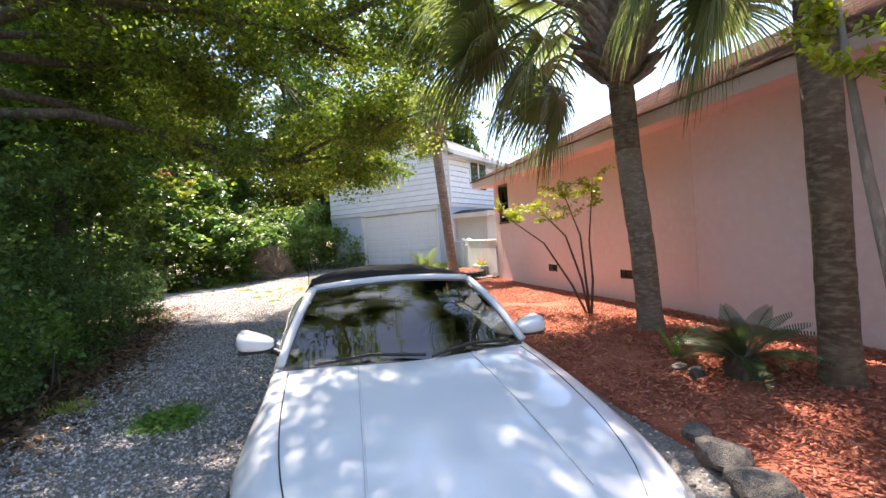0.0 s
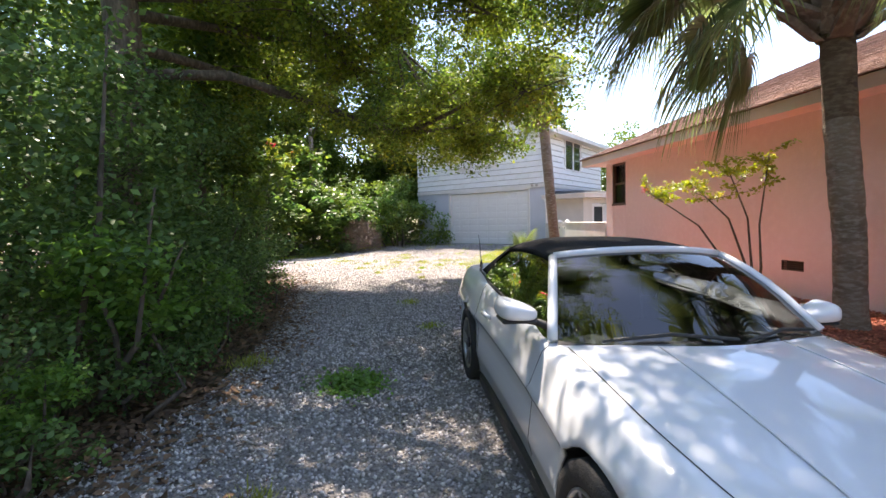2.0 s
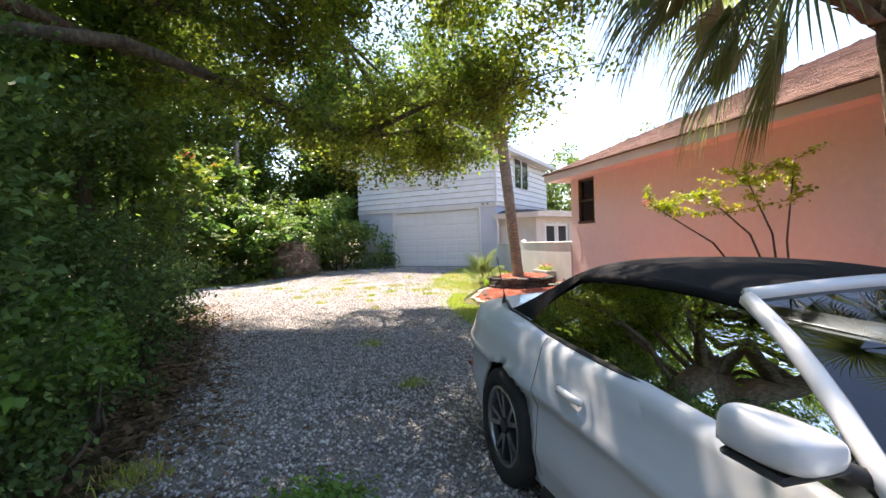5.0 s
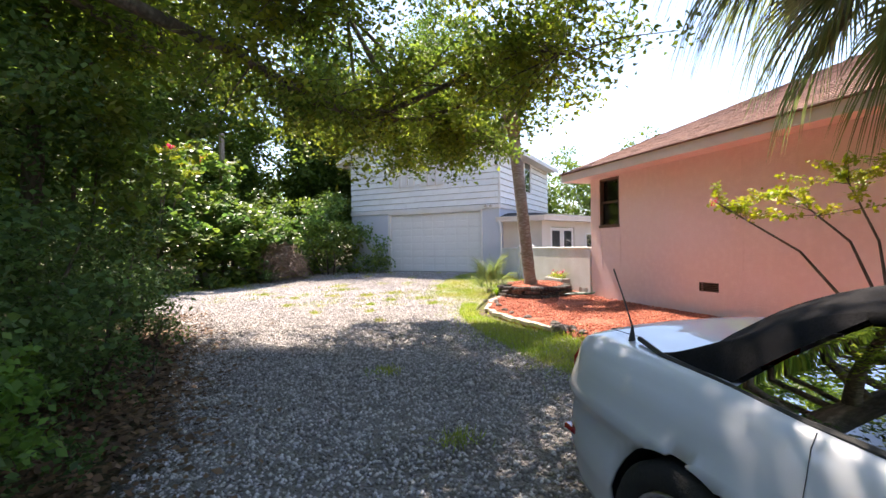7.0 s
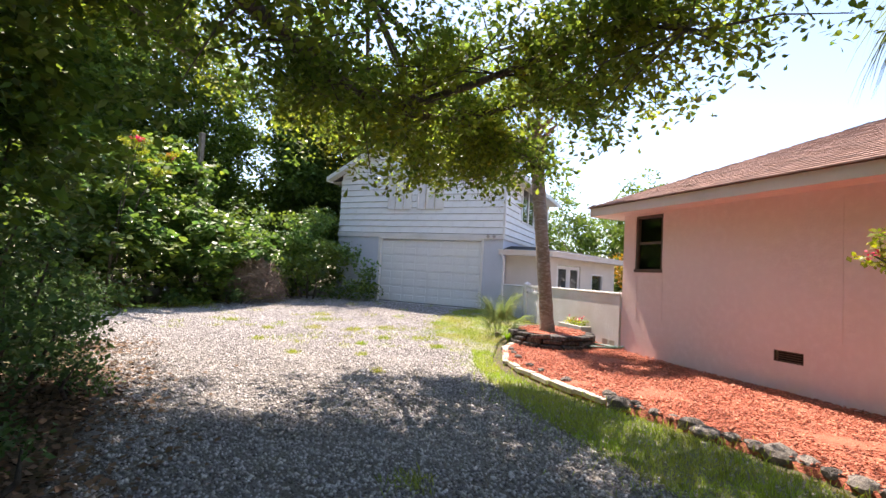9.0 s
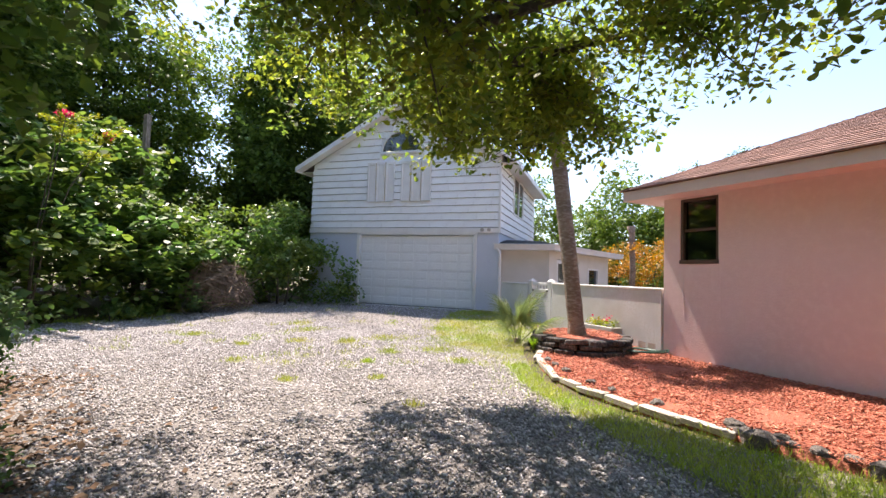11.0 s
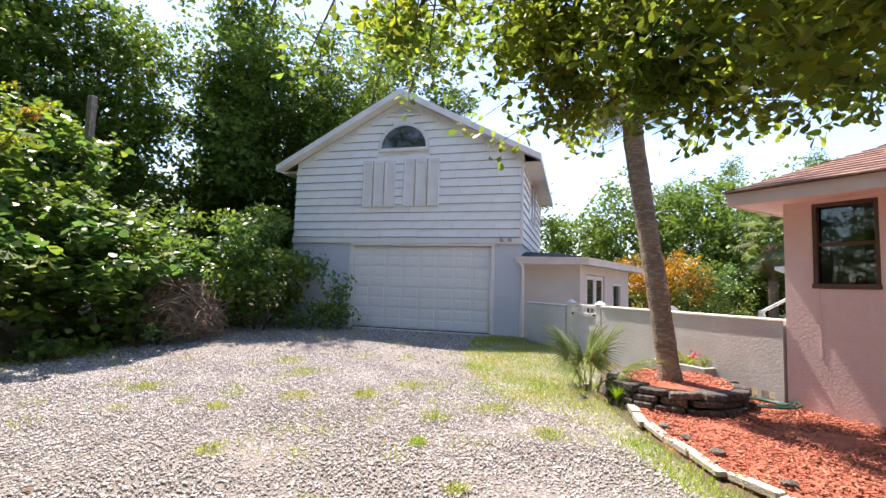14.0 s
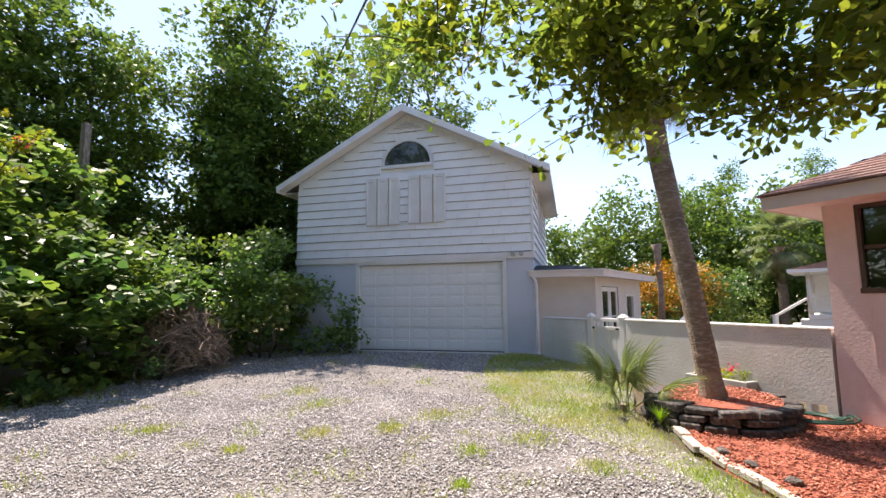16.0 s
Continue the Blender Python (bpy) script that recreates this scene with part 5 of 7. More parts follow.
def palm(name, x, y, pts, radius, crown_len, seed, label, fronds=30, boots=60, dry=4, size=1.0, low=-55, z=None, hang=(), bark=None, flare=1.0):
    """A cabbage palm: ringed trunk, crossed leaf boots under the crown, and fan fronds; hang: fronds set by turn, pitch, size."""
    r = np.random.default_rng(seed)
    z = ground_z(x, y) if z is None else z
    t = thing(name, pose(x, y, z), label, "palm tree")
    q = [Vector(p) - Vector((x, y, z)) for p in pts]
    fine, rad = [], []
    total = 46
    for i in range(total + 1):
        k = i / total * (len(q) - 1)
        a = min(int(k), len(q) - 2)
        fine.append(q[a].lerp(q[a + 1], k - a))
        foot = 1.3 - 0.3 * min(1, i / 5)
        rad.append(radius * foot * (1 + r.uniform(-0.03, 0.035)))
    part("trunk", tube(fine[:33], rad[:33], 18), bark or M_PALMGREY, t)
    part("upper_trunk", tube(fine[32:], [k * 1.02 for k in rad[32:]], 18), bark or M_PALMBARK, t, "dark brown upper trunk")
    top = fine[-1]
    way = (fine[-1] - fine[-6]).normalized()
    for i in range(boots):
        f = i / boots
        h = -0.3 + crown_len * f * 1.3
        a = i * 2.399
        s = r.uniform(1.0, 1.5) * flare
        p = top + way * h
        out = radius * (0.85 + 0.55 * (flare - 1) * math.sin(math.pi * min(1.0, f * 1.2)))
        piece("boot", BOOT, t, Matrix.Translation(p) @ pose(0, 0, 0, 0, 0, math.degrees(a)) @ pose(out, 0, 0, r.uniform(-25, 25), r.uniform(-5, 28), 0) @ Matrix.Diagonal((s, s, s, 1)))
    part("crown_shaft", tube([top - way * 0.3, top + way * crown_len * 0.4, top + way * crown_len], [radius * 0.95, radius * (0.8 + 0.5 * (flare - 1)), radius * 0.6], 12), M_BOOT, t)
    for turn, pitch, s in hang:
        me = HANGING[min(HANGING, key=lambda k: abs(k - pitch))]
        p = top + way * crown_len * r.uniform(0.75, 1.0)
        piece("frond", me, t, Matrix.Translation(p) @ pose(0, 0, 0, r.uniform(-14, 14), 0, turn + r.uniform(-4, 4)) @ Matrix.Diagonal((s, s, s, 1)))
    for i in range(fronds + dry):
        is_dry = i < dry
        f = (i - dry) / max(1, fronds - 1)
        a = i * 137.5 + r.uniform(-12, 12)
        pitch = -68 if is_dry else low + (80 - low) * f ** 0.8 + r.uniform(-8, 8)
        s = size * r.uniform(0.9, 1.15)
        me = FANS_DRY[0] if is_dry else HANGING[min(HANGING, key=lambda k: abs(k - pitch))]
        p = top + way * (crown_len * (0.8 + 0.35 * (0.2 if is_dry else f)))
        piece("frond", me, t, Matrix.Translation(p) @ pose(0, 0, 0, r.uniform(-14, 14), 0, a) @ pose(0, 0, 0, 0, -pitch if is_dry else 0, 0) @ Matrix.Diagonal((s, s, s, 1)))
    return t


palm("cabbage_palm", 9.78, -11.3, [(9.8, -11.3, -0.4), (9.76, -11.4, 0.8), (9.66, -11.45, 2.0), (9.6, -11.4, 3.25)], 0.155, 1.2, 61, "cabbage palm with shaggy leaf boots in the mulch", fronds=11, size=1.2, low=30, dry=0, boots=120, flare=1.5,
     hang=[(150, -20, 1.2), (163, -40, 1.2), (180, -20, 1.3), (188, 0, 1.35), (196, -40, 1.2), (206, -20, 1.25), (214, 0, 1.3), (172, 0, 1.3), (200, 20, 1.3), (168, -60, 1.1), (186, -60, 1.15), (222, -40, 1.1), (30, -20, 1.15), (12, 0, 1.2), (350, -20, 1.1), (140, 0, 1.25), (155, 20, 1.25), (192, -20, 1.4)])
palm("cabbage_palm", 11.4, -13.05, [(11.4, -13.05, -0.5), (11.38, -13.05, 1.2), (11.35, -13.05, 2.4), (11.33, -13.0, 3.6)], 0.14, 0.9, 62, "thick-trunked palm beside the mulch bed", fronds=9, size=1.15, boots=60, low=30, dry=0, flare=1.3, bark=M_PALMBARK,
     hang=[(170, -55, 1.0), (185, -40, 1.0), (203, -50, 1.0), (215, -30, 1.0), (150, -60, 0.95), (195, -66, 1.0), (20, -50, 1.0), (340, -60, 1.0)])
palm("cabbage_palm", 3.5, -5.15, [(3.52, -5.15, -0.1), (3.44, -5.12, 0.6), (3.33, -5.05, 1.5), (3.2, -4.95, 2.5), (3.06, -4.87, 3.6), (3.0, -4.88, 4.4)], 0.15, 0.5, 63, "leaning cabbage palm in the stone planter", fronds=12, dry=5, boots=24, size=0.6, low=20, z=0.0, bark=M_PALMGREY,
     hang=[(185, -60, 0.55), (200, -60, 0.6), (170, -60, 0.55), (230, -60, 0.55), (150, -60, 0.5), (20, -60, 0.5), (215, -60, 0.5)])
palm("far_palm", 11.0, 12.0, [(11.0, 12.0, -0.4), (11.0, 12.0, 3.0)], 0.2, 0.7, 64, "yellowing cabbage palm in the far garden", fronds=22, dry=10, boots=20, size=0.8)


def myrtle(x, y, stems, seed, label, flower=1, leaf=M_LEAF_YOUNG, per=16, z=None, thick=1.0, bark=None):
    """A sapling of several thin stems with leafy twigs."""
    r = np.random.default_rng(seed)
    z = ground_z(x, y) if z is None else z
    t = thing("crape_myrtle", pose(x, y, z), label, "sapling")
    c, fl = [], []
    for pts in stems:
        q = [Vector(p) for p in pts]
        part("stem", tube([Vector((0, 0, -0.1))] + q, [w * thick for w in (0.022, 0.018, 0.013, 0.008, 0.006)][:len(q) + 1], 8), bark or M_BARK, t, smooth=True)
        for _ in range(9):
            k = r.uniform(0.45, 1)
            a = q[-2].lerp(q[-1], k)
            tip = a + Vector((r.normal() * 0.28, r.normal() * 0.28, 0.10 + r.uniform(-0.1, 0.16)))
            part("twig", tube([a, tip], [0.005, 0.002], 4), M_BARK, t)
            for s in range(7):
                c.append(tuple(a.lerp(tip, 0.25 + 0.125 * s)))
        fl.append(tuple(q[-1]))
    c = np.array(c)
    leaves("foliage", clump_points(c, 0.07, per // 2, r), 0.06, leaf, t, "kite", seed=seed)
    if flower:
        leaves("blossom", clump_points(np.array(fl[:flower]), 0.07 + 0.05 * (flower > 1), 24 + 50 * (flower > 1), r), 0.035 + 0.03 * (flower > 1), M_PINKF, t, "kite", seed=seed)


myrtle(8.85, -10.5, [[(-0.28, 0.05, 0.5), (-0.75, 0.2, 1.2), (-1.55, 0.25, 1.8)], [(-0.06, 0.05, 0.6), (-0.12, 0.12, 1.3), (-0.4, 0.2, 2.1)], [(0.05, 0.05, 0.6), (0.02, 0.1, 1.2), (0.12, 0.15, 2.2)], [(-0.12, 0.02, 0.6), (-0.35, 0.1, 1.3), (-0.85, 0.15, 1.85)]], 91, "young crape myrtle with yellow-green leaves in mulch")
myrtle(11.45, -14.3, [[(0.0, 0.0, 0.7), (0.08, 0.0, 1.5), (0.25, 0.1, 2.6)], [(0.05, 0.0, 0.7), (0.25, -0.05, 1.4), (0.6, -0.1, 2.4)], [(0, 0, 0.8), (-0.1, 0.1, 1.7), (-0.2, 0.2, 2.9)], [(0.1, 0.1, 0.8), (0.4, 0.3, 1.8), (0.8, 0.5, 3.2)]], 92, "tall bare-stemmed crape myrtle with light green leaves", per=30, thick=2.4, bark=M_BARKPALE)
myrtle(-7.4, -8.1, [[(0.1, 0.0, 1.5), (0.3, 0.1, 3.2), (0.6, 0.1, 4.5)], [(0.0, 0.2, 1.5), (0.2, 0.5, 3.0), (0.9, 0.8, 4.2)], [(0.0, 0.0, 1.5), (-0.2, 0.3, 3.2), (-0.1, 0.4, 4.7)]], 93, "tall crape myrtle with bright pink blossom above the vines", flower=3, per=24)


def sago(x, y, seed=3):
    """A cycad: a rough stump and arching feather leaves."""
    r = np.random.default_rng(seed)
    t = thing("sago_palm", at(x, y), "dark green sago palm in the red mulch", "cycad")
    part("stump", tube([(0, 0, -0.1), (0, 0, 0.12), (0, 0, 0.24)], [0.14, 0.16, 0.1], 12), M_BARK, t)
    vs, fs = [], []
    for i in range(26):
        x0 = 0.05 + 0.95 * i / 25
        L = 0.15 * math.sin(math.pi * (0.12 + 0.85 * i / 25)) + 0.03
        z = 0.55 * x0 - 0.42 * x0 * x0
        for s in (-1, 1):
            n0 = len(vs)
            vs.extend(((x0, 0, z), (x0 + 0.018, 0, z + 0.005), (x0 + 0.07, s * L, z + 0.05), (x0 + 0.05, s * L, z + 0.05)))
            fs.append((n0, n0 + 1, n0 + 2, n0 + 3))
    for i in range(25):
        n0 = len(vs)
        xa, xb = 0.04 * i, 0.04 * (i + 1)
        za, zb = 0.55 * xa - 0.42 * xa * xa, 0.55 * xb - 0.42 * xb * xb
        vs.extend(((xa, -0.008, za), (xa, 0.008, za), (xb, 0.008, zb), (xb, -0.008, zb)))
        fs.append((n0, n0 + 1, n0 + 2, n0 + 3))
    ob = arrays("leaf", vs, fs, M_LEAF_DARK)
    me = ob.data
    bpy.data.objects.remove(ob)
    for i in range(34):
        s = r.uniform(0.4, 0.6)
        piece("leaf", me, t, Matrix.Translation((0, 0, 0.2)) @ pose(0, 0, 0, 0, 0, i * 137.5) @ pose(0.05, 0, 0, r.uniform(-12, 12), r.uniform(-38, 22), 0) @ Matrix.Diagonal((s, s, s, 1)))


sago(10.72, -13.1)


def blade_plant(name, x, y, count, length, width, material, label, seed, z=None, upright=0.7, category="plant"):
    r = np.random.default_rng(seed)
    t = thing(name, pose(x, y, ground_z(x, y) if z is None else z), label, category)
    for i in range(count):
        a = r.uniform(0, math.tau)
        out = r.uniform(0.15, 1.0) * (1 - upright * 0.4)
        L = length * r.uniform(0.6, 1.1)
        bm = bmesh.new()
        rows = []
        for s in range(6):
            u = s / 5
            p = Vector((math.cos(a) * out * L * u ** 1.3, math.sin(a) * out * L * u ** 1.3, L * (u * upright - 0.35 * out * u ** 2.5)))
            w = Vector((-math.sin(a), math.cos(a), 0)) * width * (1 - u ** 2.5)
            rows.append((bm.verts.new(p - w), bm.verts.new(p + Vector((0, 0, -width * 0.5))), bm.verts.new(p + w)))
        for p, q in zip(rows, rows[1:]):
            bm.faces.new((p[0], p[1], q[1], q[0]))
            bm.faces.new((p[1], p[2], q[2], q[1]))
        part("blade", bm, material, t)
    return t


M_LILY = mat("lily_leaf", (0.17, 0.30, 0.03), 0.45, (0.24, 0.33, 0.05), 5, rand=0.2, translucent=0.4)
blade_plant("lily", 10.15, -12.65, 7, 0.42, 0.022, M_LILY, "bright yellow-green strap-leaved lily in mulch", 4, upright=0.95)
blade_plant("ornamental_grass", 2.75, -5.6, 40, 0.42, 0.008, M_LILY, "tuft of long grass at the planter's foot", 6, upright=0.8)
# young palmetto with fans on upright stalks
pm = thing("palmetto", at(2.35, -5.1), "young spiky palmetto beside the stone planter", "palmetto")
rp = np.random.default_rng(9)
for i in range(11):
    s = rp.uniform(0.45, 0.7)
    piece("frond", FANS[0], pm, pose(rp.normal() * 0.06, rp.normal() * 0.06, 0, 0, 0, i * 137.5) @ pose(0, 0, 0, rp.uniform(-30, 30), -rp.uniform(28, 82), 0) @ Matrix.Diagonal((s, s * 0.42, s, 1)))
part("stump", tube([(0, 0, -0.1), (0, 0, 0.12)], [0.07, 0.05], 8), M_BOOT, pm)

# garden beyond the wall
shrub("orange_bush", [(0, 0, 1.7, 1.3, 0.9), (0.8, 0.2, 1.5, 0.9, 0.8), (-0.8, 0.1, 1.4, 0.9, 0.8)], 55, 0.12, 71, "round shrub covered in orange blossom", M_LEAF_ORANGE, "kite", "shrub", m=at(5.7, 8.3, 0, 1.2))
shrub("weeping_shrub", [(0, 0, 1.5, 1.7, 1.4), (1.4, 0.2, 1.3, 1.3, 1.2), (-1.2, 0.3, 1.0, 1.2, 0.9)], 50, 0.12, 72, "pale green weeping shrub behind the wall", M_LEAF_VINE, "kite", "shrub", m=at(6.9, 9.2))
tagged(link("palm_stump", tube([(5.0, 7.0, -0.3), (5.05, 7.0, 1.6), (5.0, 7.0, 3.2), (4.98, 7.0, 3.45)], [0.13, 0.12, 0.13, 0.2], 14), M_BOOT, smooth=True), "bare headless palm trunk in the garden", "palm trunk")


# ---- car ----
M_CARPAINT = mat("white_car_paint", (0.65, 0.67, 0.70), 0.35, (0.63, 0.65, 0.68), 2.0, coat=1.0)
M_TYRE = mat("tyre_rubber", (0.018, 0.018, 0.019), 0.85, (0.03, 0.029, 0.028), 8, bump=0.3, bump_scale=90)
M_RIM = mat("dark_machined_alloy", (0.5, 0.5, 0.51), 0.3, (0.25, 0.25, 0.26), 6, metal=0.9)
M_RIMDARK = mat("black_alloy", (0.02, 0.02, 0.022), 0.35, metal=0.4)
M_TRIM = mat("black_plastic_trim", (0.02, 0.02, 0.021), 0.5, (0.03, 0.03, 0.03), 12, bump=0.15, bump_scale=200)
M_TOP = mat("black_canvas_top", (0.014, 0.014, 0.016), 0.9, (0.022, 0.021, 0.022), 5, (0.01, 0.01, 0.011), 150, 0.35, 300, spec=0.12)
M_CARGLASS = glass("tinted_car_glass", (0.09, 0.105, 0.11), ior=1.9)
M_WINDSCREEN = glass("windscreen_glass", (0.14, 0.16, 0.17), ior=1.9)
M_SEAT = mat("dark_leather", (0.03, 0.029, 0.029), 0.5, (0.04, 0.038, 0.038), 8)
M_RED = mat("red_tail_lens", (0.35, 0.01, 0.01), 0.15, coat=0.8)
M_LENS = mat("clear_lamp_lens", (0.5, 0.52, 0.55), 0.1, metal=0.6, coat=0.8)


def ease(xs, ys, x):
    """A smooth curve through the given stations."""
    i = int(np.clip(np.searchsorted(xs, x) - 1, 0, len(xs) - 2))
    h = xs[i + 1] - xs[i]
    u = (x - xs[i]) / h

    def slope(k):
        if k == 0 or k == len(xs) - 1:
            a, b = (0, 1) if k == 0 else (-2, -1)
            return (ys[b] - ys[a]) / (xs[b] - xs[a])
        return (ys[k + 1] - ys[k - 1]) / (xs[k + 1] - xs[k - 1])
    return ((2 * u ** 3 - 3 * u ** 2 + 1) * ys[i] + (u ** 3 - 2 * u ** 2 + u) * h * slope(i) + (3 * u ** 2 - 2 * u ** 3) * ys[i + 1] + (u ** 3 - u ** 2) * h * slope(i + 1))


ST = [-1.13, -1.02, -0.6, 0.0, 0.7, 1.5, 2.1, 2.72, 3.2, 3.5, 3.65]
WIDE = [0.74, 0.86, 0.935, 0.955, 0.925, 0.92, 0.935, 0.955, 0.90, 0.79, 0.60]
SHOULDER_W = [0.66, 0.76, 0.80, 0.82, 0.83, 0.82, 0.82, 0.81, 0.75, 0.64, 0.48]
SHOULDER_Z = [0.86, 0.93, 0.945, 0.945, 0.915, 0.935, 0.95, 0.90, 0.82, 0.72, 0.62]
TOP_Z = [0.88, 0.985, 1.00, 0.97, 0.95, 0.97, 1.015, 0.965, 0.885, 0.785, 0.66]
SILL_Z = [0.42, 0.30, 0.25, 0.20, 0.17, 0.17, 0.17, 0.18, 0.18, 0.20, 0.30]
AXLES = (0.0, 2.72)


def car_section(x):
    w, sw, sz, tz, b = (ease(ST, k, x) for k in (WIDE, SHOULDER_W, SHOULDER_Z, TOP_Z, SILL_Z))
    cz = 0.62 + 0.12 * (1 - (x + 1.1) / 4.8)
    return [(w - 0.13, b), (w - 0.055, b + 0.01), (w - 0.04, b + 0.09), (w - 0.012, b + 0.2), (w - 0.03, cz - 0.08), (w + 0.006, cz), (w - 0.012, cz + 0.03), (w - 0.05, (cz + sz) / 2 + 0.02),
            (sw + 0.035, sz - 0.03), (sw, sz), (sw - 0.05, sz + 0.012), (sw * 0.82, sz + (tz - sz) * 0.45), (sw * 0.6, sz + (tz - sz) * 0.78), (sw * 0.3, sz + (tz - sz) * 0.96), (0, tz)]


def wheel(parent, x, side):
    """A wheel with tyre and five-spoke rim; the outer face towards +y before turning."""
    w = part("wheel", bmesh.new(), M_TYRE, parent, "black tyre on a dark alloy wheel")
    bm = bmesh.new()
    prof = [(0.235, -0.11), (0.325, -0.115), (0.342, -0.095), (0.345, 0.0), (0.342, 0.095), (0.325, 0.115), (0.28, 0.118), (0.238, 0.105)]
    N = 40
    rings = [[bm.verts.new((r * math.cos(k * math.tau / N), y, r * math.sin(k * math.tau / N))) for k in range(N)] for r, y in prof]
    for a, b in zip(rings, rings[1:] + rings[:1]):
        for k in range(N):
            bm.faces.new((a[k], a[(k + 1) % N], b[(k + 1) % N], b[k]))
    bmesh.ops.recalc_face_normals(bm, faces=bm.faces)
    tyre = part("tyre", bm, M_TYRE, w, smooth=True)
    bm = bmesh.new()
    bmesh.ops.create_cone(bm, cap_ends=True, segments=40, radius1=0.236, radius2=0.236, depth=0.02, matrix=Matrix.Translation((0, 0.0, 0)) @ Matrix.Rotation(radians(90), 4, "X"))
    part("barrel", bm, M_RIMDARK, w)
    bm = bmesh.new()
    prof = [(0.236, 0.06), (0.236, 0.108), (0.222, 0.108), (0.215, 0.09), (0.222, 0.05)]
    rings = [[bm.verts.new((r * math.cos(k * math.tau / N), y, r * math.sin(k * math.tau / N))) for k in range(N)] for r, y in prof]
    for a, b in zip(rings, rings[1:]):
        for k in range(N):
            bm.faces.new((a[k], a[(k + 1) % N], b[(k + 1) % N], b[k]))
    bmesh.ops.recalc_face_normals(bm, faces=bm.faces)
    part("rim", bm, M_RIM, w, smooth=True)
    for i in range(5):
        for s in (-1, 1):
            a0, a1 = i * math.tau / 5 + s * 0.10, i * math.tau / 5 + s * 0.24
            p0, p1 = Vector((0.05 * math.cos(a0), 0.085, 0.05 * math.sin(a0))), Vector((0.225 * math.cos(a1), 0.10, 0.225 * math.sin(a1)))
            t = Vector((0, 1, 0)).cross((p1 - p0).normalized())
            bm = bmesh.new()
            v = [bm.verts.new(q) for q in (p0 - t * 0.016, p0 + t * 0.016, p1 + t * 0.012, p1 - t * 0.012)]
            u = [bm.verts.new(q.co - Vector((0, 0.05, 0)) + (q.co - (p0 + p1) / 2) * 0.03) for q in v]
            bm.faces.new(v)
            for k in range(4):
                bm.faces.new((v[k], v[(k + 1) % 4], u[(k + 1) % 4], u[k]))
            bmesh.ops.recalc_face_normals(bm, faces=bm.faces)
            part("spoke", bm, M_RIM, w)
    part("hub", tube([(0, 0.03, 0), (0, 0.1, 0)], [0.06, 0.045], 16), M_RIMDARK, w)
    w.matrix_local = Matrix.Translation((x, side * 0.835, 0.345)) @ (Matrix.Identity(4) if side > 0 else Matrix.Rotation(radians(180), 4, "Z"))


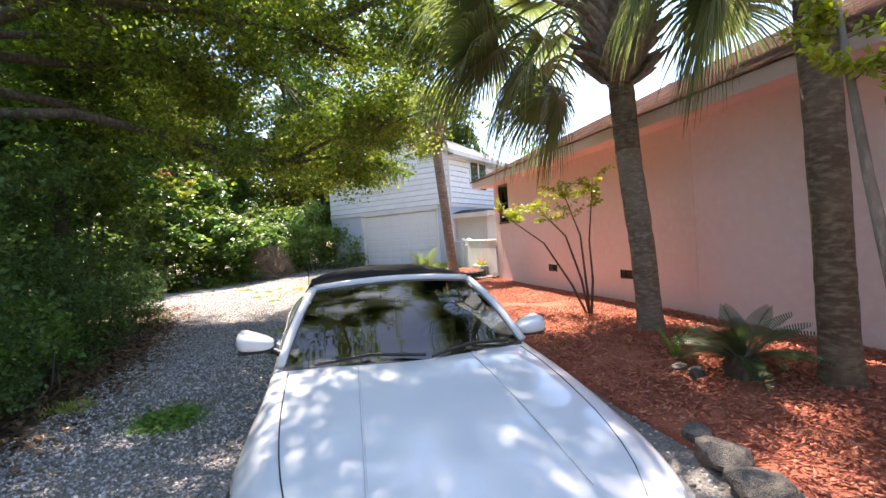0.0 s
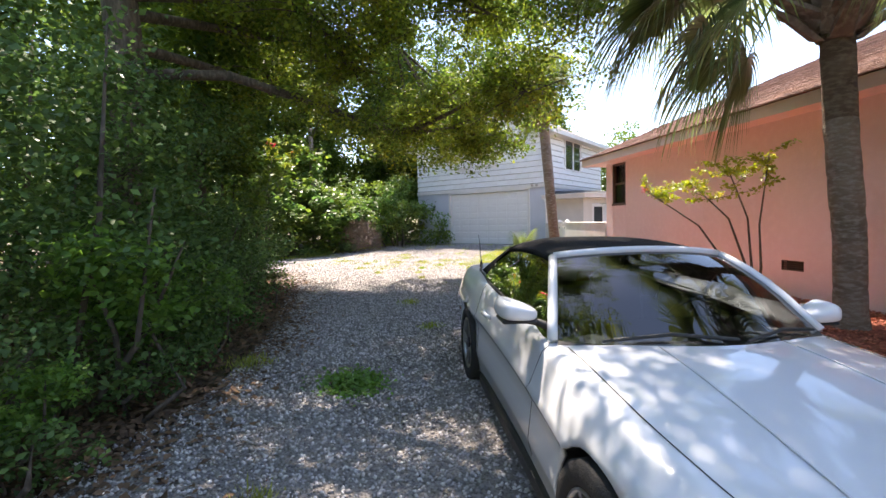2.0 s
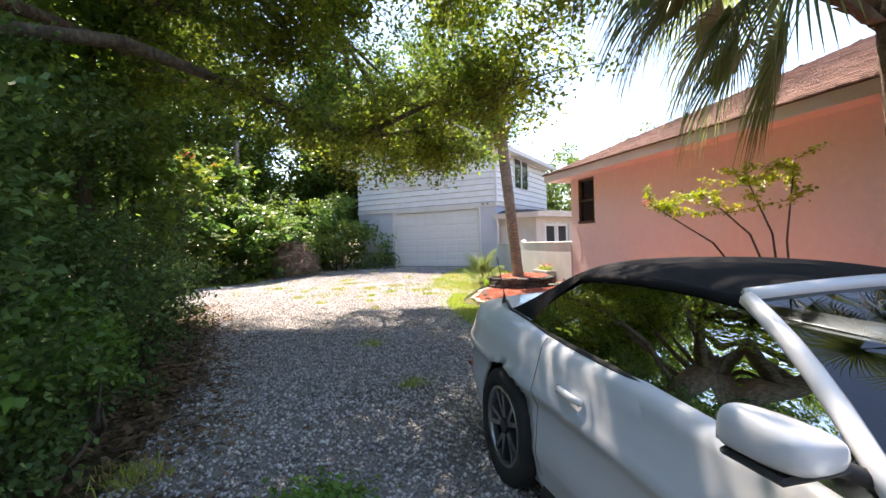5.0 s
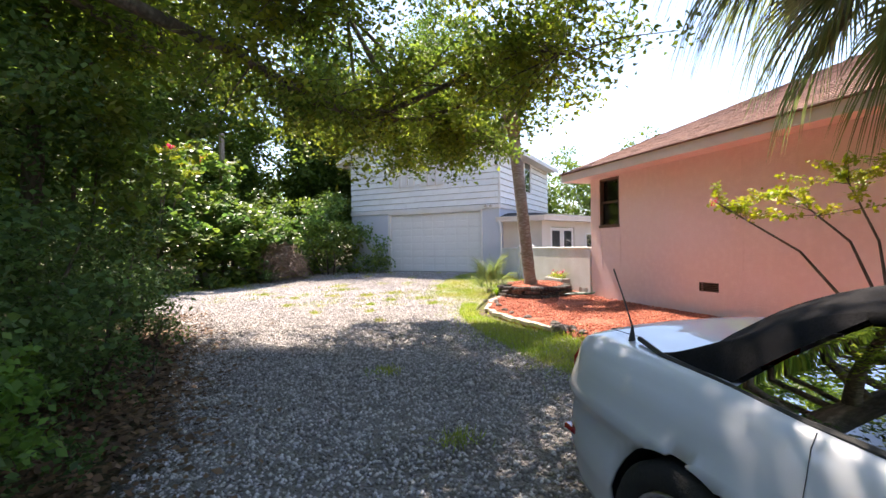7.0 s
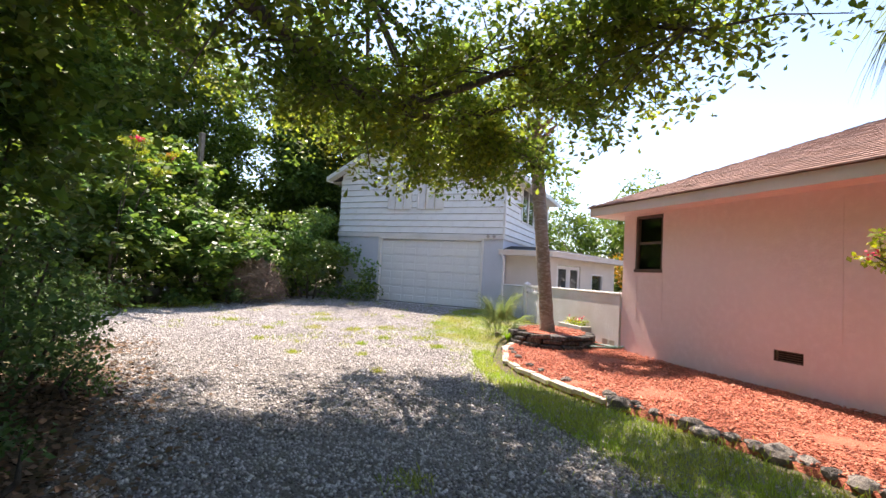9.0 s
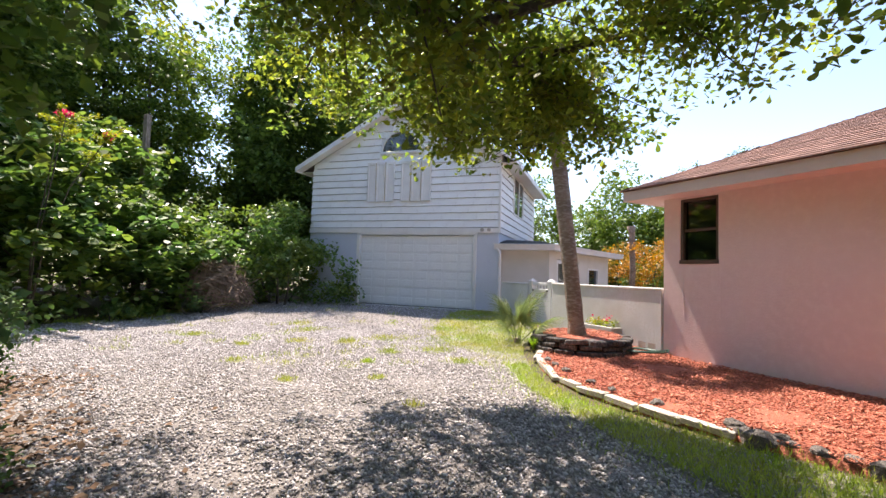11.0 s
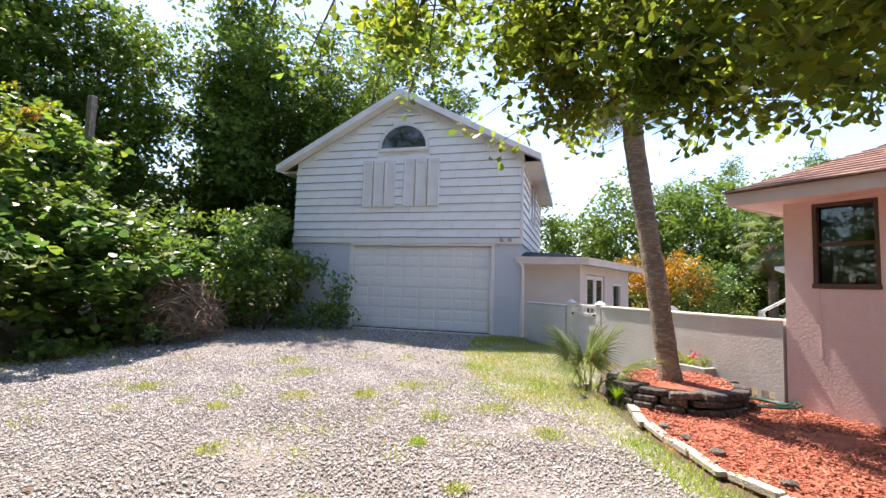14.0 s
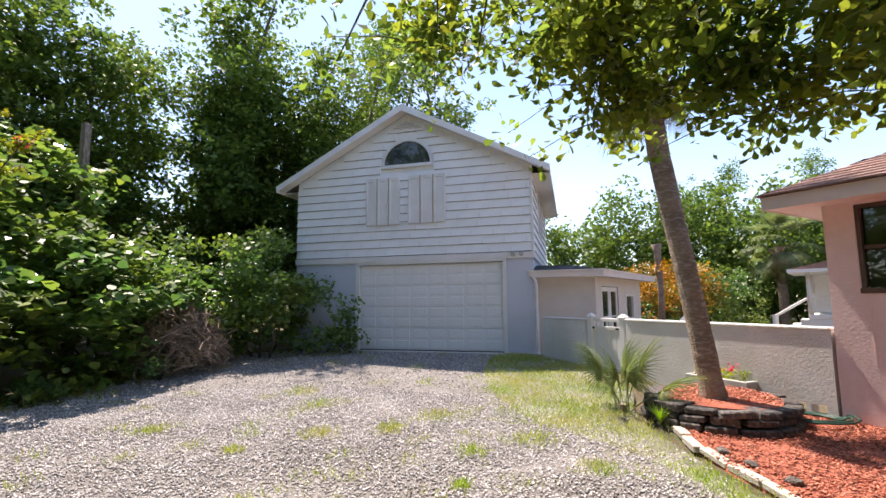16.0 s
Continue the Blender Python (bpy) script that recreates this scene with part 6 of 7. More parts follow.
def build_car(m):
    car = thing("car", m, "white convertible sports car with black soft top, parked on gravel", "car")
    # painted body: one skin over smooth stations, arches cut round the wheels, cockpit open
    xs = list(np.arange(ST[0], ST[-1], 0.03)) + [ST[-1]]
    bm = bmesh.new()
    grid = []
    for x in xs:
        half = car_section(float(x))
        ring = [(-y, z) for y, z in half] + [(y, z) for y, z in half[-2::-1]]
        grid.append([bm.verts.new((x, y, z)) for y, z in ring])
    fine = len(grid[0])
    for a, b in zip(grid, grid[1:]):
        for k in range(fine - 1):
            bm.faces.new((a[k], a[k + 1], b[k + 1], b[k]))
    for a in (grid[0], grid[-1]):
        bm.faces.new(a)
    bmesh.ops.subdivide_edges(bm, edges=[e for e in bm.edges if abs(e.verts[0].co.x - e.verts[1].co.x) < 1e-4 and min(abs(v.co.y) for v in e.verts) > 0.55 and e.calc_length() > 0.07], cuts=2, use_grid_fill=True)
    R = 0.385
    kill = []
    for f in bm.faces:
        c = f.calc_center_median()
        if abs(c.y) > 0.6 and c.z < 0.85:
            for ax in AXLES:
                if math.hypot(c.x - ax, c.z - 0.345) < R:
                    kill.append(f)
                    break
        if abs(c.y) < 0.70 and -0.30 < c.x < 1.78 + 0.25 * (1 - (c.y / 0.7) ** 2) and c.z > 0.8:
            kill.append(f)
    bmesh.ops.delete(bm, geom=list(set(kill)), context="FACES")
    for v in bm.verts:
        if v.is_boundary and abs(v.co.y) > 0.6:
            for ax in AXLES:
                d = math.hypot(v.co.x - ax, v.co.z - 0.345)
                if R - 0.08 < d < R + 0.08 and v.co.z > 0.2:
                    k = R / d
                    v.co.x, v.co.z = ax + (v.co.x - ax) * k, 0.345 + (v.co.z - 0.345) * k
    bmesh.ops.recalc_face_normals(bm, faces=bm.faces)
    body = part("body", bm, M_CARPAINT, car, smooth=True)
    body.modifiers.new("thickness", "SOLIDIFY").thickness = 0.015
    # wheel wells, underbody and sills
    for ax in AXLES:
        for s in (-1, 1):
            bm = bmesh.new()
            N = 24
            for rr in (0.40,):
                a = [bm.verts.new((ax + rr * math.cos(math.pi * k / N), s * 0.91, 0.345 + rr * math.sin(math.pi * k / N))) for k in range(N + 1)]
                b = [bm.verts.new((ax + rr * math.cos(math.pi * k / N), s * 0.55, 0.345 + rr * math.sin(math.pi * k / N))) for k in range(N + 1)]
            for k in range(N):
                bm.faces.new((a[k], a[k + 1], b[k + 1], b[k]))
            bm.faces.new(b)
            part("wheel_well", bm, M_TRIM, car)
            wheel(car, ax, s)
    part("underbody", box(-1.0, 3.45, -0.72, 0.72, 0.16, 0.30), M_TRIM, car)
    for s in (-1, 1):
        part("sill", box(0.42, 2.30, min(s * 0.80, s * 0.905), max(s * 0.80, s * 0.905), 0.10, 0.21, 0.02), M_TRIM, car, "black side skirt")
    # screen frame, glass
    def screen(u, v):
        """Across u -1..1, up v 0..1."""
        base = Vector((2.20 - 0.29 * u * u, 0.795 * u, 0.975 + 0.035 * (1 - u * u)))
        head = Vector((1.43 - 0.10 * u * u, 0.59 * u, 1.305 + 0.045 * (1 - u * u)))
        p = base.lerp(head, v)
        p.z += 0.03 * math.sin(math.pi * v)
        return p

    def patch(f, nu, nv):
        bm = bmesh.new()
        g = [[bm.verts.new(f(-1 + 2 * i / nu, j / nv)) for i in range(nu + 1)] for j in range(nv + 1)]
        for a, b in zip(g, g[1:]):
            for k in range(nu):
                bm.faces.new((a[k], a[k + 1], b[k + 1], b[k]))
        return bm
    ws = part("windscreen", patch(screen, 16, 6), M_WINDSCREEN, car, "sloping windscreen reflecting palms", smooth=True)
    ws.visible_shadow = False
    for s in (-1, 1):
        part("pillar", tube([screen(s, v / 6) + Vector((0.0, s * 0.005, 0.0)) for v in range(0, 7)], 0.03, 8), M_CARPAINT, car, smooth=True)
    part("header", tube([screen(-1 + 2 * i / 12, 1.03) for i in range(13)], 0.03, 8), M_CARPAINT, car, smooth=True)
    part("cowl", patch(lambda u, v: screen(u * 0.98, -0.16 + 0.18 * v) + Vector((0.01, 0, -0.006)), 16, 2), M_TRIM, car, "black cowl panel", smooth=True)
    for y0, y1 in ((-0.55, 0.05), (0.08, 0.62)):
        part("wiper", tube([screen(y0 / 0.74, 0.0) + Vector((0.02, 0, 0.025)), screen((y0 + y1) / 1.48, 0.07) + Vector((0.02, 0, 0.025)), screen(y1 / 0.74, 0.03) + Vector((0.02, 0, 0.02))], 0.009, 6), M_TRIM, car)
    # soft top
    def roof(u, v):
        """Across u -1..1, from the screen header v = 0 back to the deck v = 1."""
        x = 1.40 - 0.08 * u * u + (-0.38 - 1.40 + 0.22 * u * u) * v
        mid = ease([0, 0.25, 0.5, 0.68, 0.82, 0.93, 1.0], [1.365, 1.395, 1.385, 1.345, 1.245, 1.10, 0.99], v)
        drop = ease([0, 0.3, 0.6, 0.75, 0.9, 1.0], [0.055, 0.075, 0.085, 0.10, 0.09, 0.045], v)
        half = ease([0, 0.3, 0.6, 0.8, 1.0], [0.60, 0.615, 0.625, 0.655, 0.70], v)
        return Vector((x, half * u * (1 - 0.02 * u * u), mid - drop * abs(u) ** 3.2))
    part("soft_top", patch(roof, 24, 30), M_TOP, car, "black canvas folding top, raised", smooth=True)
    for s in (-1, 1):
        # canvas rear quarter and roof rail
        bm = bmesh.new()
        hi = [roof(s, v) for v in np.linspace(0.60, 1.0, 12)]
        lo = [Vector((x, s * ease([-0.5, 0.1, 0.5], [0.725, 0.765, 0.775], x), 0.945)) for x in np.linspace(0.02, -0.5, 12)]
        rows = [[bm.verts.new(a.lerp(b, k / 4) + Vector((0, s * 0.02 * math.sin(math.pi * k / 4), 0))) for k in range(5)] for a, b in zip(hi, lo)]
        for a, b in zip(rows, rows[1:]):
            for k in range(4):
                bm.faces.new((a[k], a[k + 1], b[k + 1], b[k]))
        part("quarter", bm, M_TOP, car, smooth=True)
        part("roof_rail", tube([roof(s, v) + Vector((0, s * 0.004, -0.02)) for v in np.linspace(0.0, 0.62, 10)], 0.022, 6), M_TOP, car, smooth=True)
        # side glass
        top = [roof(s, v) + Vector((0, s * 0.006, -0.035)) for v in np.linspace(-0.02, 0.62, 14)]
        top = [screen(s, 0.0) + Vector((0.02, 0, 0.0)), screen(s, 0.5) + Vector((0, s * 0.01, -0.02))] + top
        bm = bmesh.new()
        rows = []
        for i, p in enumerate(top):
            x = 1.70 - (1.70 - 0.04) * i / (len(top) - 1)
            rows.append((bm.verts.new(p), bm.verts.new((x * 0.5 + p.x * 0.5, (p.y + s * 0.80) / 2 + s * 0.012, (p.z + 0.93) / 2)), bm.verts.new((x, s * 0.80, 0.925))))
        for a, b in zip(rows, rows[1:]):
            for k in range(2):
                bm.faces.new((a[k], a[k + 1], b[k + 1], b[k]))
        sg = part("side_window", bm, M_CARGLASS, car, "dark tinted side window", smooth=True)
        sg.visible_shadow = False
        part("belt_seal", tube([(1.72, s * 0.803, 0.932), (0.9, s * 0.812, 0.925), (0.3, s * 0.80, 0.935), (0.0, s * 0.775, 0.95), (-0.3, s * 0.755, 0.965), (-0.5, s * 0.70, 0.985)], 0.012, 6), M_TRIM, car)
        # mirror: cap, black foot, glass
        mir = part("mirror", bmesh.new(), M_CARPAINT, car, "white door mirror on a black foot")
        bm = bmesh.new()
        bmesh.ops.create_uvsphere(bm, u_segments=24, v_segments=16, radius=1)
        for v in bm.verts:
            p = [math.copysign(abs(k) ** 0.62, k) for k in v.co]
            out = p[1] * s
            inn = (1 - out) / 2
            v.co = Vector((0.035 + 0.05 * inn + p[0] * (0.18 if p[0] > 0 else 0.06) * (1 - 0.45 * inn), p[1] * 0.112, 0.01 - 0.02 * inn + p[2] * ((0.085 - 0.05 * inn) if p[2] > 0 else 0.05 - 0.012 * inn)))
        part("cap", bm, M_CARPAINT, mir, smooth=True)
        part("lower_edge", box(0.0, 0.17, -0.1, 0.1, -0.055, -0.035, 0.009), M_TRIM, mir)
        part("foot", tube([(0.2, -s * 0.22, -0.1), (0.13, -s * 0.13, -0.062), (0.05, s * 0.0, -0.045), (0.05, s * 0.08, -0.04)], [0.024, 0.022, 0.02, 0.014], 8), M_TRIM, mir, smooth=True)
        part("mirror_glass", box(-0.022, -0.01, min(-s * 0.03, s * 0.085), max(-s * 0.03, s * 0.085), -0.03, 0.04, 0.004), M_LENS, mir)
        mir.matrix_local = Matrix.Translation((1.66, 0.92 if s > 0 else -0.955, 1.055 if s < 0 else 0.985))
        # door shut lines and handle
        for x0, x1 in ((1.86, 1.92), (0.44, 0.36)):
            pts = []
            for k in range(9):
                f = k / 8
                x = x0 + (x1 - x0) * f
                sec = car_section(x)[2:10]
                q = sec[min(7, int(f * 7.99))]
                pts.append((x, s * (q[0] + 0.001), q[1]))
            part("shut_line", tube(pts, 0.0018, 4), M_TRIM, car)
        h = part("door_handle", tube([(0.60, s * 0.902, 0.775), (0.65, s * 0.925, 0.782), (0.77, s * 0.925, 0.782), (0.82, s * 0.902, 0.776)], [0.012, 0.017, 0.017, 0.012], 8), M_CARPAINT, car, smooth=True)
        part("recess", box(0.63, 0.79, min(s * 0.88, s * 0.9), max(s * 0.88, s * 0.9), 0.745, 0.775, 0.006), M_TRIM, h)
        # bonnet seam along the wing, head lamp, tail lamp bars
        part("bonnet_seam", tube([(x, s * (ease(ST, SHOULDER_W, x) - 0.075), ease(ST, SHOULDER_Z, x) + 0.018) for x in np.linspace(2.0, 3.45, 12)], 0.0035, 4), M_TRIM, car)
        part("bonnet_crease", tube([(x, s * (0.34 + 0.05 * (x - 2.1)), ease(ST, SHOULDER_Z, x) + (ease(ST, TOP_Z, x) - ease(ST, SHOULDER_Z, x)) * 0.93) for x in np.linspace(2.15, 3.4, 10)], [0.002] + [0.005] * 8 + [0.002], 6), M_CARPAINT, car, smooth=True)
        part("head_lamp", tube([(3.30, s * 0.845, 0.66), (3.42, s * 0.785, 0.66), (3.54, s * 0.69, 0.645)], [0.035, 0.055, 0.04], 10), M_LENS, car, "clear head lamp")
        part("tail_lamp", box(-1.135, -1.02, min(s * 0.50, s * 0.80), max(s * 0.50, s * 0.80), 0.70, 0.86, 0.03), M_RED, car, "red tail lamp")
        part("reversing_lens", box(-1.14, -1.03, min(s * 0.52, s * 0.79), max(s * 0.52, s * 0.79), 0.655, 0.71, 0.02), M_LENS, car, "clear reversing lens")
        part("marker_lamp", box(-0.98, -0.84, min(s * 0.86, s * 0.90), max(s * 0.86, s * 0.90), 0.50, 0.53, 0.006), M_RED, car)
    part("grille", box(3.56, 3.66, -0.5, 0.5, 0.36, 0.56, 0.03), M_TRIM, car, "black front grille")
    part("boot_seam", tube([(-0.56, -0.68, 0.985), (-0.92, -0.66, 0.975), (-1.06, -0.55, 0.955), (-1.09, 0, 0.965), (-1.06, 0.55, 0.955), (-0.92, 0.66, 0.975), (-0.56, 0.68, 0.985)], 0.002, 4), M_TRIM, car)
    an = part("antenna", tube([(-0.58, -0.70, 0.95), (-0.58, -0.70, 0.99), (-0.58, -0.70, 1.03)], [0.022, 0.014, 0.007], 8), M_TRIM, car, "thin black whip antenna")
    part("mast", tube([(-0.58, -0.70, 1.03), (-0.70, -0.70, 1.18), (-0.82, -0.70, 1.32)], [0.005, 0.004, 0.004], 6), M_TRIM, an)
    # cabin
    part("dashboard", box(1.45, 1.95, -0.68, 0.68, 0.72, 0.93, 0.05), M_SEAT, car)
    part("cabin_floor", box(-0.3, 1.9, -0.72, 0.72, 0.3, 0.36), M_SEAT, car)
    for s in (-1, 1):
        seat = part("seat", box(0.45, 0.98, s * 0.37 - 0.24, s * 0.37 + 0.24, 0.36, 0.56, 0.05), M_SEAT, car, "dark leather seat")
        back = part("backrest", box(-0.09, 0.09, -0.23, 0.23, 0, 0.58, 0.06), M_SEAT, seat)
        back.matrix_local = pose(0.42, s * 0.37, 0.5, 0, -14, 0)
        part("headrest", box(0.18, 0.28, s * 0.37 - 0.12, s * 0.37 + 0.12, 1.06, 1.22, 0.04), M_SEAT, seat)
        part("door_panel", box(0.4, 1.85, min(s * 0.74, s * 0.78), max(s * 0.74, s * 0.78), 0.35, 0.9), M_SEAT, car)
    part("rear_bench", box(-0.3, 0.1, -0.6, 0.6, 0.36, 0.85, 0.06), M_SEAT, car)
    bm = bmesh.new()
    N = 28
    rings = [[bm.verts.new(((0.19 + 0.016 * math.cos(b * math.tau / 6)) * math.cos(a * math.tau / N), (0.19 + 0.016 * math.cos(b * math.tau / 6)) * math.sin(a * math.tau / N), 0.016 * math.sin(b * math.tau / 6))) for b in range(6)] for a in range(N)]
    for a, b in zip(rings, rings[1:] + rings[:1]):
        for k in range(6):
            bm.faces.new((a[k], b[k], b[(k + 1) % 6], a[(k + 1) % 6]))
    part("steering_wheel", bm, M_TRIM, car, m=pose(1.38, 0.37, 0.87, 0, -65, 0))
    part("rear_view_mirror", box(1.42, 1.45, -0.12, 0.12, 1.22, 1.29, 0.01), M_TRIM, car)
    # low waist and short tail
    for ob in car.children:
        if ob.name.startswith(("wheel", "mirror", "seat", "steering")):
            continue
        for v in [v for k in (ob, *ob.children) for v in k.data.vertices]:
            x, y, z = v.co
            waist = 0.035 - 0.09 * max(0.0, min(1.0, (x - 1.1) / 0.9))
            v.co.z = z + waist * max(0.0, min(1.0, (z - 0.72) / 0.2, (1.36 - z) / 0.3))
            if x < -0.5:
                v.co.x = -0.5 + (x + 0.5) * 0.62
    return car


build_car(pose(7.555, -14.25, -0.36, -1.0, 2.3, -46.0) @ Matrix.Scale(0.95, 4))


# ---- edging, planter, garden things ----
def rock_mesh(seed, flat=0.6):
    r = np.random.default_rng(seed)
    bm = bmesh.new()
    bmesh.ops.create_icosphere(bm, subdivisions=2, radius=1)
    off = Vector(r.uniform(0, 50, size=3))
    for v in bm.verts:
        v.co *= 1 + 0.38 * noise.noise(v.co * 1.1 + off) + 0.14 * noise.noise(v.co * 3.1 + off)
        v.co.z *= flat
    me = bpy.data.meshes.new("rock")
    bm.to_mesh(me)
    bm.free()
    return me


ROCKS = [rock_mesh(k, f) for k, f in ((1, 0.6), (2, 0.75), (3, 0.5), (4, 0.65))]
for k in ROCKS:
    k.materials.append(M_ROCK)


def along(points, step):
    """Even places along a line: (x, y, heading in degrees)."""
    out, left = [], 0.0
    for (x0, y0), (x1, y1) in zip(points, points[1:]):
        d = math.hypot(x1 - x0, y1 - y0)
        while left < d:
            f = left / d
            out.append((x0 + (x1 - x0) * f, y0 + (y1 - y0) * f, math.degrees(math.atan2(y1 - y0, x1 - x0))))
            left += step
        left -= d
    return out


bed_front = [(2.93, -5.9), (2.95, -6.4), (3.35, -7.7), (3.8, -8.35), (4.3, -8.85), (5.1, -9.45), (5.9, -9.95), (7.1, -10.9), (8.0, -11.9), (8.85, -12.95), (10.1, -14.25), (11.3, -15.4), (12.2, -16.6), (13.0, -17.9)]
# pale kerb stones where the bed bends
kerb = thing("kerb", Matrix.Identity(4), "pale weathered kerb stones round the mulch bed", "kerb", kind="structure")
kb = box(-0.24, 0.24, -0.08, 0.08, -0.12, 0.06, 0.02)
kme = bpy.data.meshes.new("stone")
kb.to_mesh(kme)
kb.free()
kme.materials.append(M_KERB)
for i, (x, y, a) in enumerate(along(bed_front[:6], 0.46)):
    piece("stone", kme, kerb, pose(x, y, ground_z(x, y) + 0.03, random.uniform(-3, 3), random.uniform(-3, 3), a + random.uniform(-4, 4)) @ Matrix.Diagonal((random.uniform(0.92, 0.99), random.uniform(0.6, 0.8), random.uniform(0.3, 0.45), 1)))
# loose rocks along the rest of the bed and a few inside the kerb
for i, (x, y, a) in enumerate(along(bed_front[5:9], 0.2)):
    s = random.uniform(0.06, 0.12)
    n_ = Vector((-math.sin(radians(a)), math.cos(radians(a)))) * random.uniform(-0.02, 0.16)
    tagged(piece("edging_rock", ROCKS[i % 4], None, pose(x + n_.x, y + n_.y, ground_z(x, y) + 0.025, 0, 0, random.uniform(0, 360)) @ Matrix.Diagonal((s * 1.3, s, s, 1))), "rough grey-brown rock edging the mulch bed", "rock", "edging rocks")
for x, y, s in ((3.15, -6.7, 0.06), (3.3, -7.05, 0.05), (3.5, -7.45, 0.06), (3.85, -8.05, 0.06), (4.55, -8.8, 0.06), (5.15, -9.3, 0.08), (5.45, -9.5, 0.06), (4.1, -8.35, 0.045), (10.2, -13.0, 0.07), (10.35, -13.15, 0.08), (10.5, -14.6, 0.14), (10.68, -14.88, 0.16), (10.36, -14.35, 0.1), (11.3, -15.55, 0.14)):
    tagged(piece("edging_rock", ROCKS[int(x * 10) % 4], None, pose(x, y, ground_z(x, y) + 0.05 + s * 0.2, 0, 0, x * 200) @ Matrix.Diagonal((s * 1.3, s, s, 1))), "pale rough rock lying in the mulch", "rock", "edging rocks")


def build_planter():
    """A round raised bed of dark stacked stone with mulch on top."""
    t = thing("stone_planter", pose(3.58, -5.1, -0.32), "raised round planter of dark stacked stone", "planter")
    bm = bmesh.new()
    bmesh.ops.create_cone(bm, cap_ends=True, segments=28, radius1=0.72, radius2=0.72, depth=0.40, matrix=pose(0, 0, 0.16))
    part("soil", bm, M_MULCH, t)
    r = random.Random(12)
    for row in range(4):
        a = r.uniform(0, 20)
        while a < 360:
            w = r.uniform(16, 30)
            rad = 0.82 - 0.015 * row + r.uniform(-0.03, 0.05)
            half = rad * math.tan(radians(w / 2)) * 0.97
            h = r.uniform(0.075, 0.1)
            bm = box(-half, half, -0.17, 0.10 + r.uniform(0, 0.04), -h / 2, h / 2, 0.016)
            for v in bm.verts:
                v.co += Vector(noise.noise_vector(v.co * 9 + Vector((a, row, 0)))) * 0.022
            part("stone", bm, M_SLATE, t, m=pose(rad * math.cos(radians(a + w / 2)), rad * math.sin(radians(a + w / 2)), 0.04 + row * 0.092, r.uniform(-4, 4), r.uniform(-4, 4), a + w / 2 - 90))
            a += w


build_planter()

# concrete flower box by the gate
fb = thing("flower_box", pose(3.95, -3.95, -0.2, 0, 0, -49), "low concrete flower box with pink and yellow flowers", "planter")
for a in ((-0.5, 0.5, -0.2, -0.14, 0, 0.34), (-0.5, 0.5, 0.14, 0.2, 0, 0.34), (-0.5, -0.44, -0.14, 0.14, 0, 0.34), (0.44, 0.5, -0.14, 0.14, 0, 0.34)):
    part("side", box(*a, 0.01), M_CONC, fb)
part("soil", box(-0.44, 0.44, -0.14, 0.14, 0.0, 0.28), M_SOIL, fb)
fr = np.random.default_rng(2)
leaves("foliage", np.column_stack((fr.uniform(-0.4, 0.4, 260), fr.uniform(-0.13, 0.13, 260), fr.uniform(0.28, 0.48, 260))), 0.07, M_LEAF_YOUNG, fb, seed=3)
leaves("blossom", np.column_stack((fr.uniform(-0.35, 0.35, 40), fr.uniform(-0.12, 0.12, 40), fr.uniform(0.42, 0.56, 40))), 0.05, M_PINKF, fb, seed=4)

# coiled green hose at the house corner
M_HOSE = mat("green_hose", (0.02, 0.065, 0.045), 0.5)
tagged(link("garden_hose", tube([(4.62 + 0.26 * math.cos(k * 0.5) * (1 + 0.02 * k), -5.2 + 0.22 * math.sin(k * 0.5) * (1 + 0.02 * k), -0.17 + 0.004 * (k % 13)) for k in range(44)], 0.014, 6), M_HOSE, smooth=True), "coiled green garden hose by the house corner", "hose")

# tap on a pipe by the wall
sp = thing("garden_spigot", HOUSE @ pose(10.2, -0.7, 0), "thin rusty pipe with a tap leaning in the mulch", "spigot")
part("pipe", tube([(0, 0, 0), (0.12, 0.1, 0.35), (0.2, 0.2, 0.58)], 0.009, 6), M_BRONZE, sp)
part("tap", tube([(0.2, 0.2, 0.56), (0.21, 0.21, 0.62)], 0.03, 8), M_BRONZE, sp)

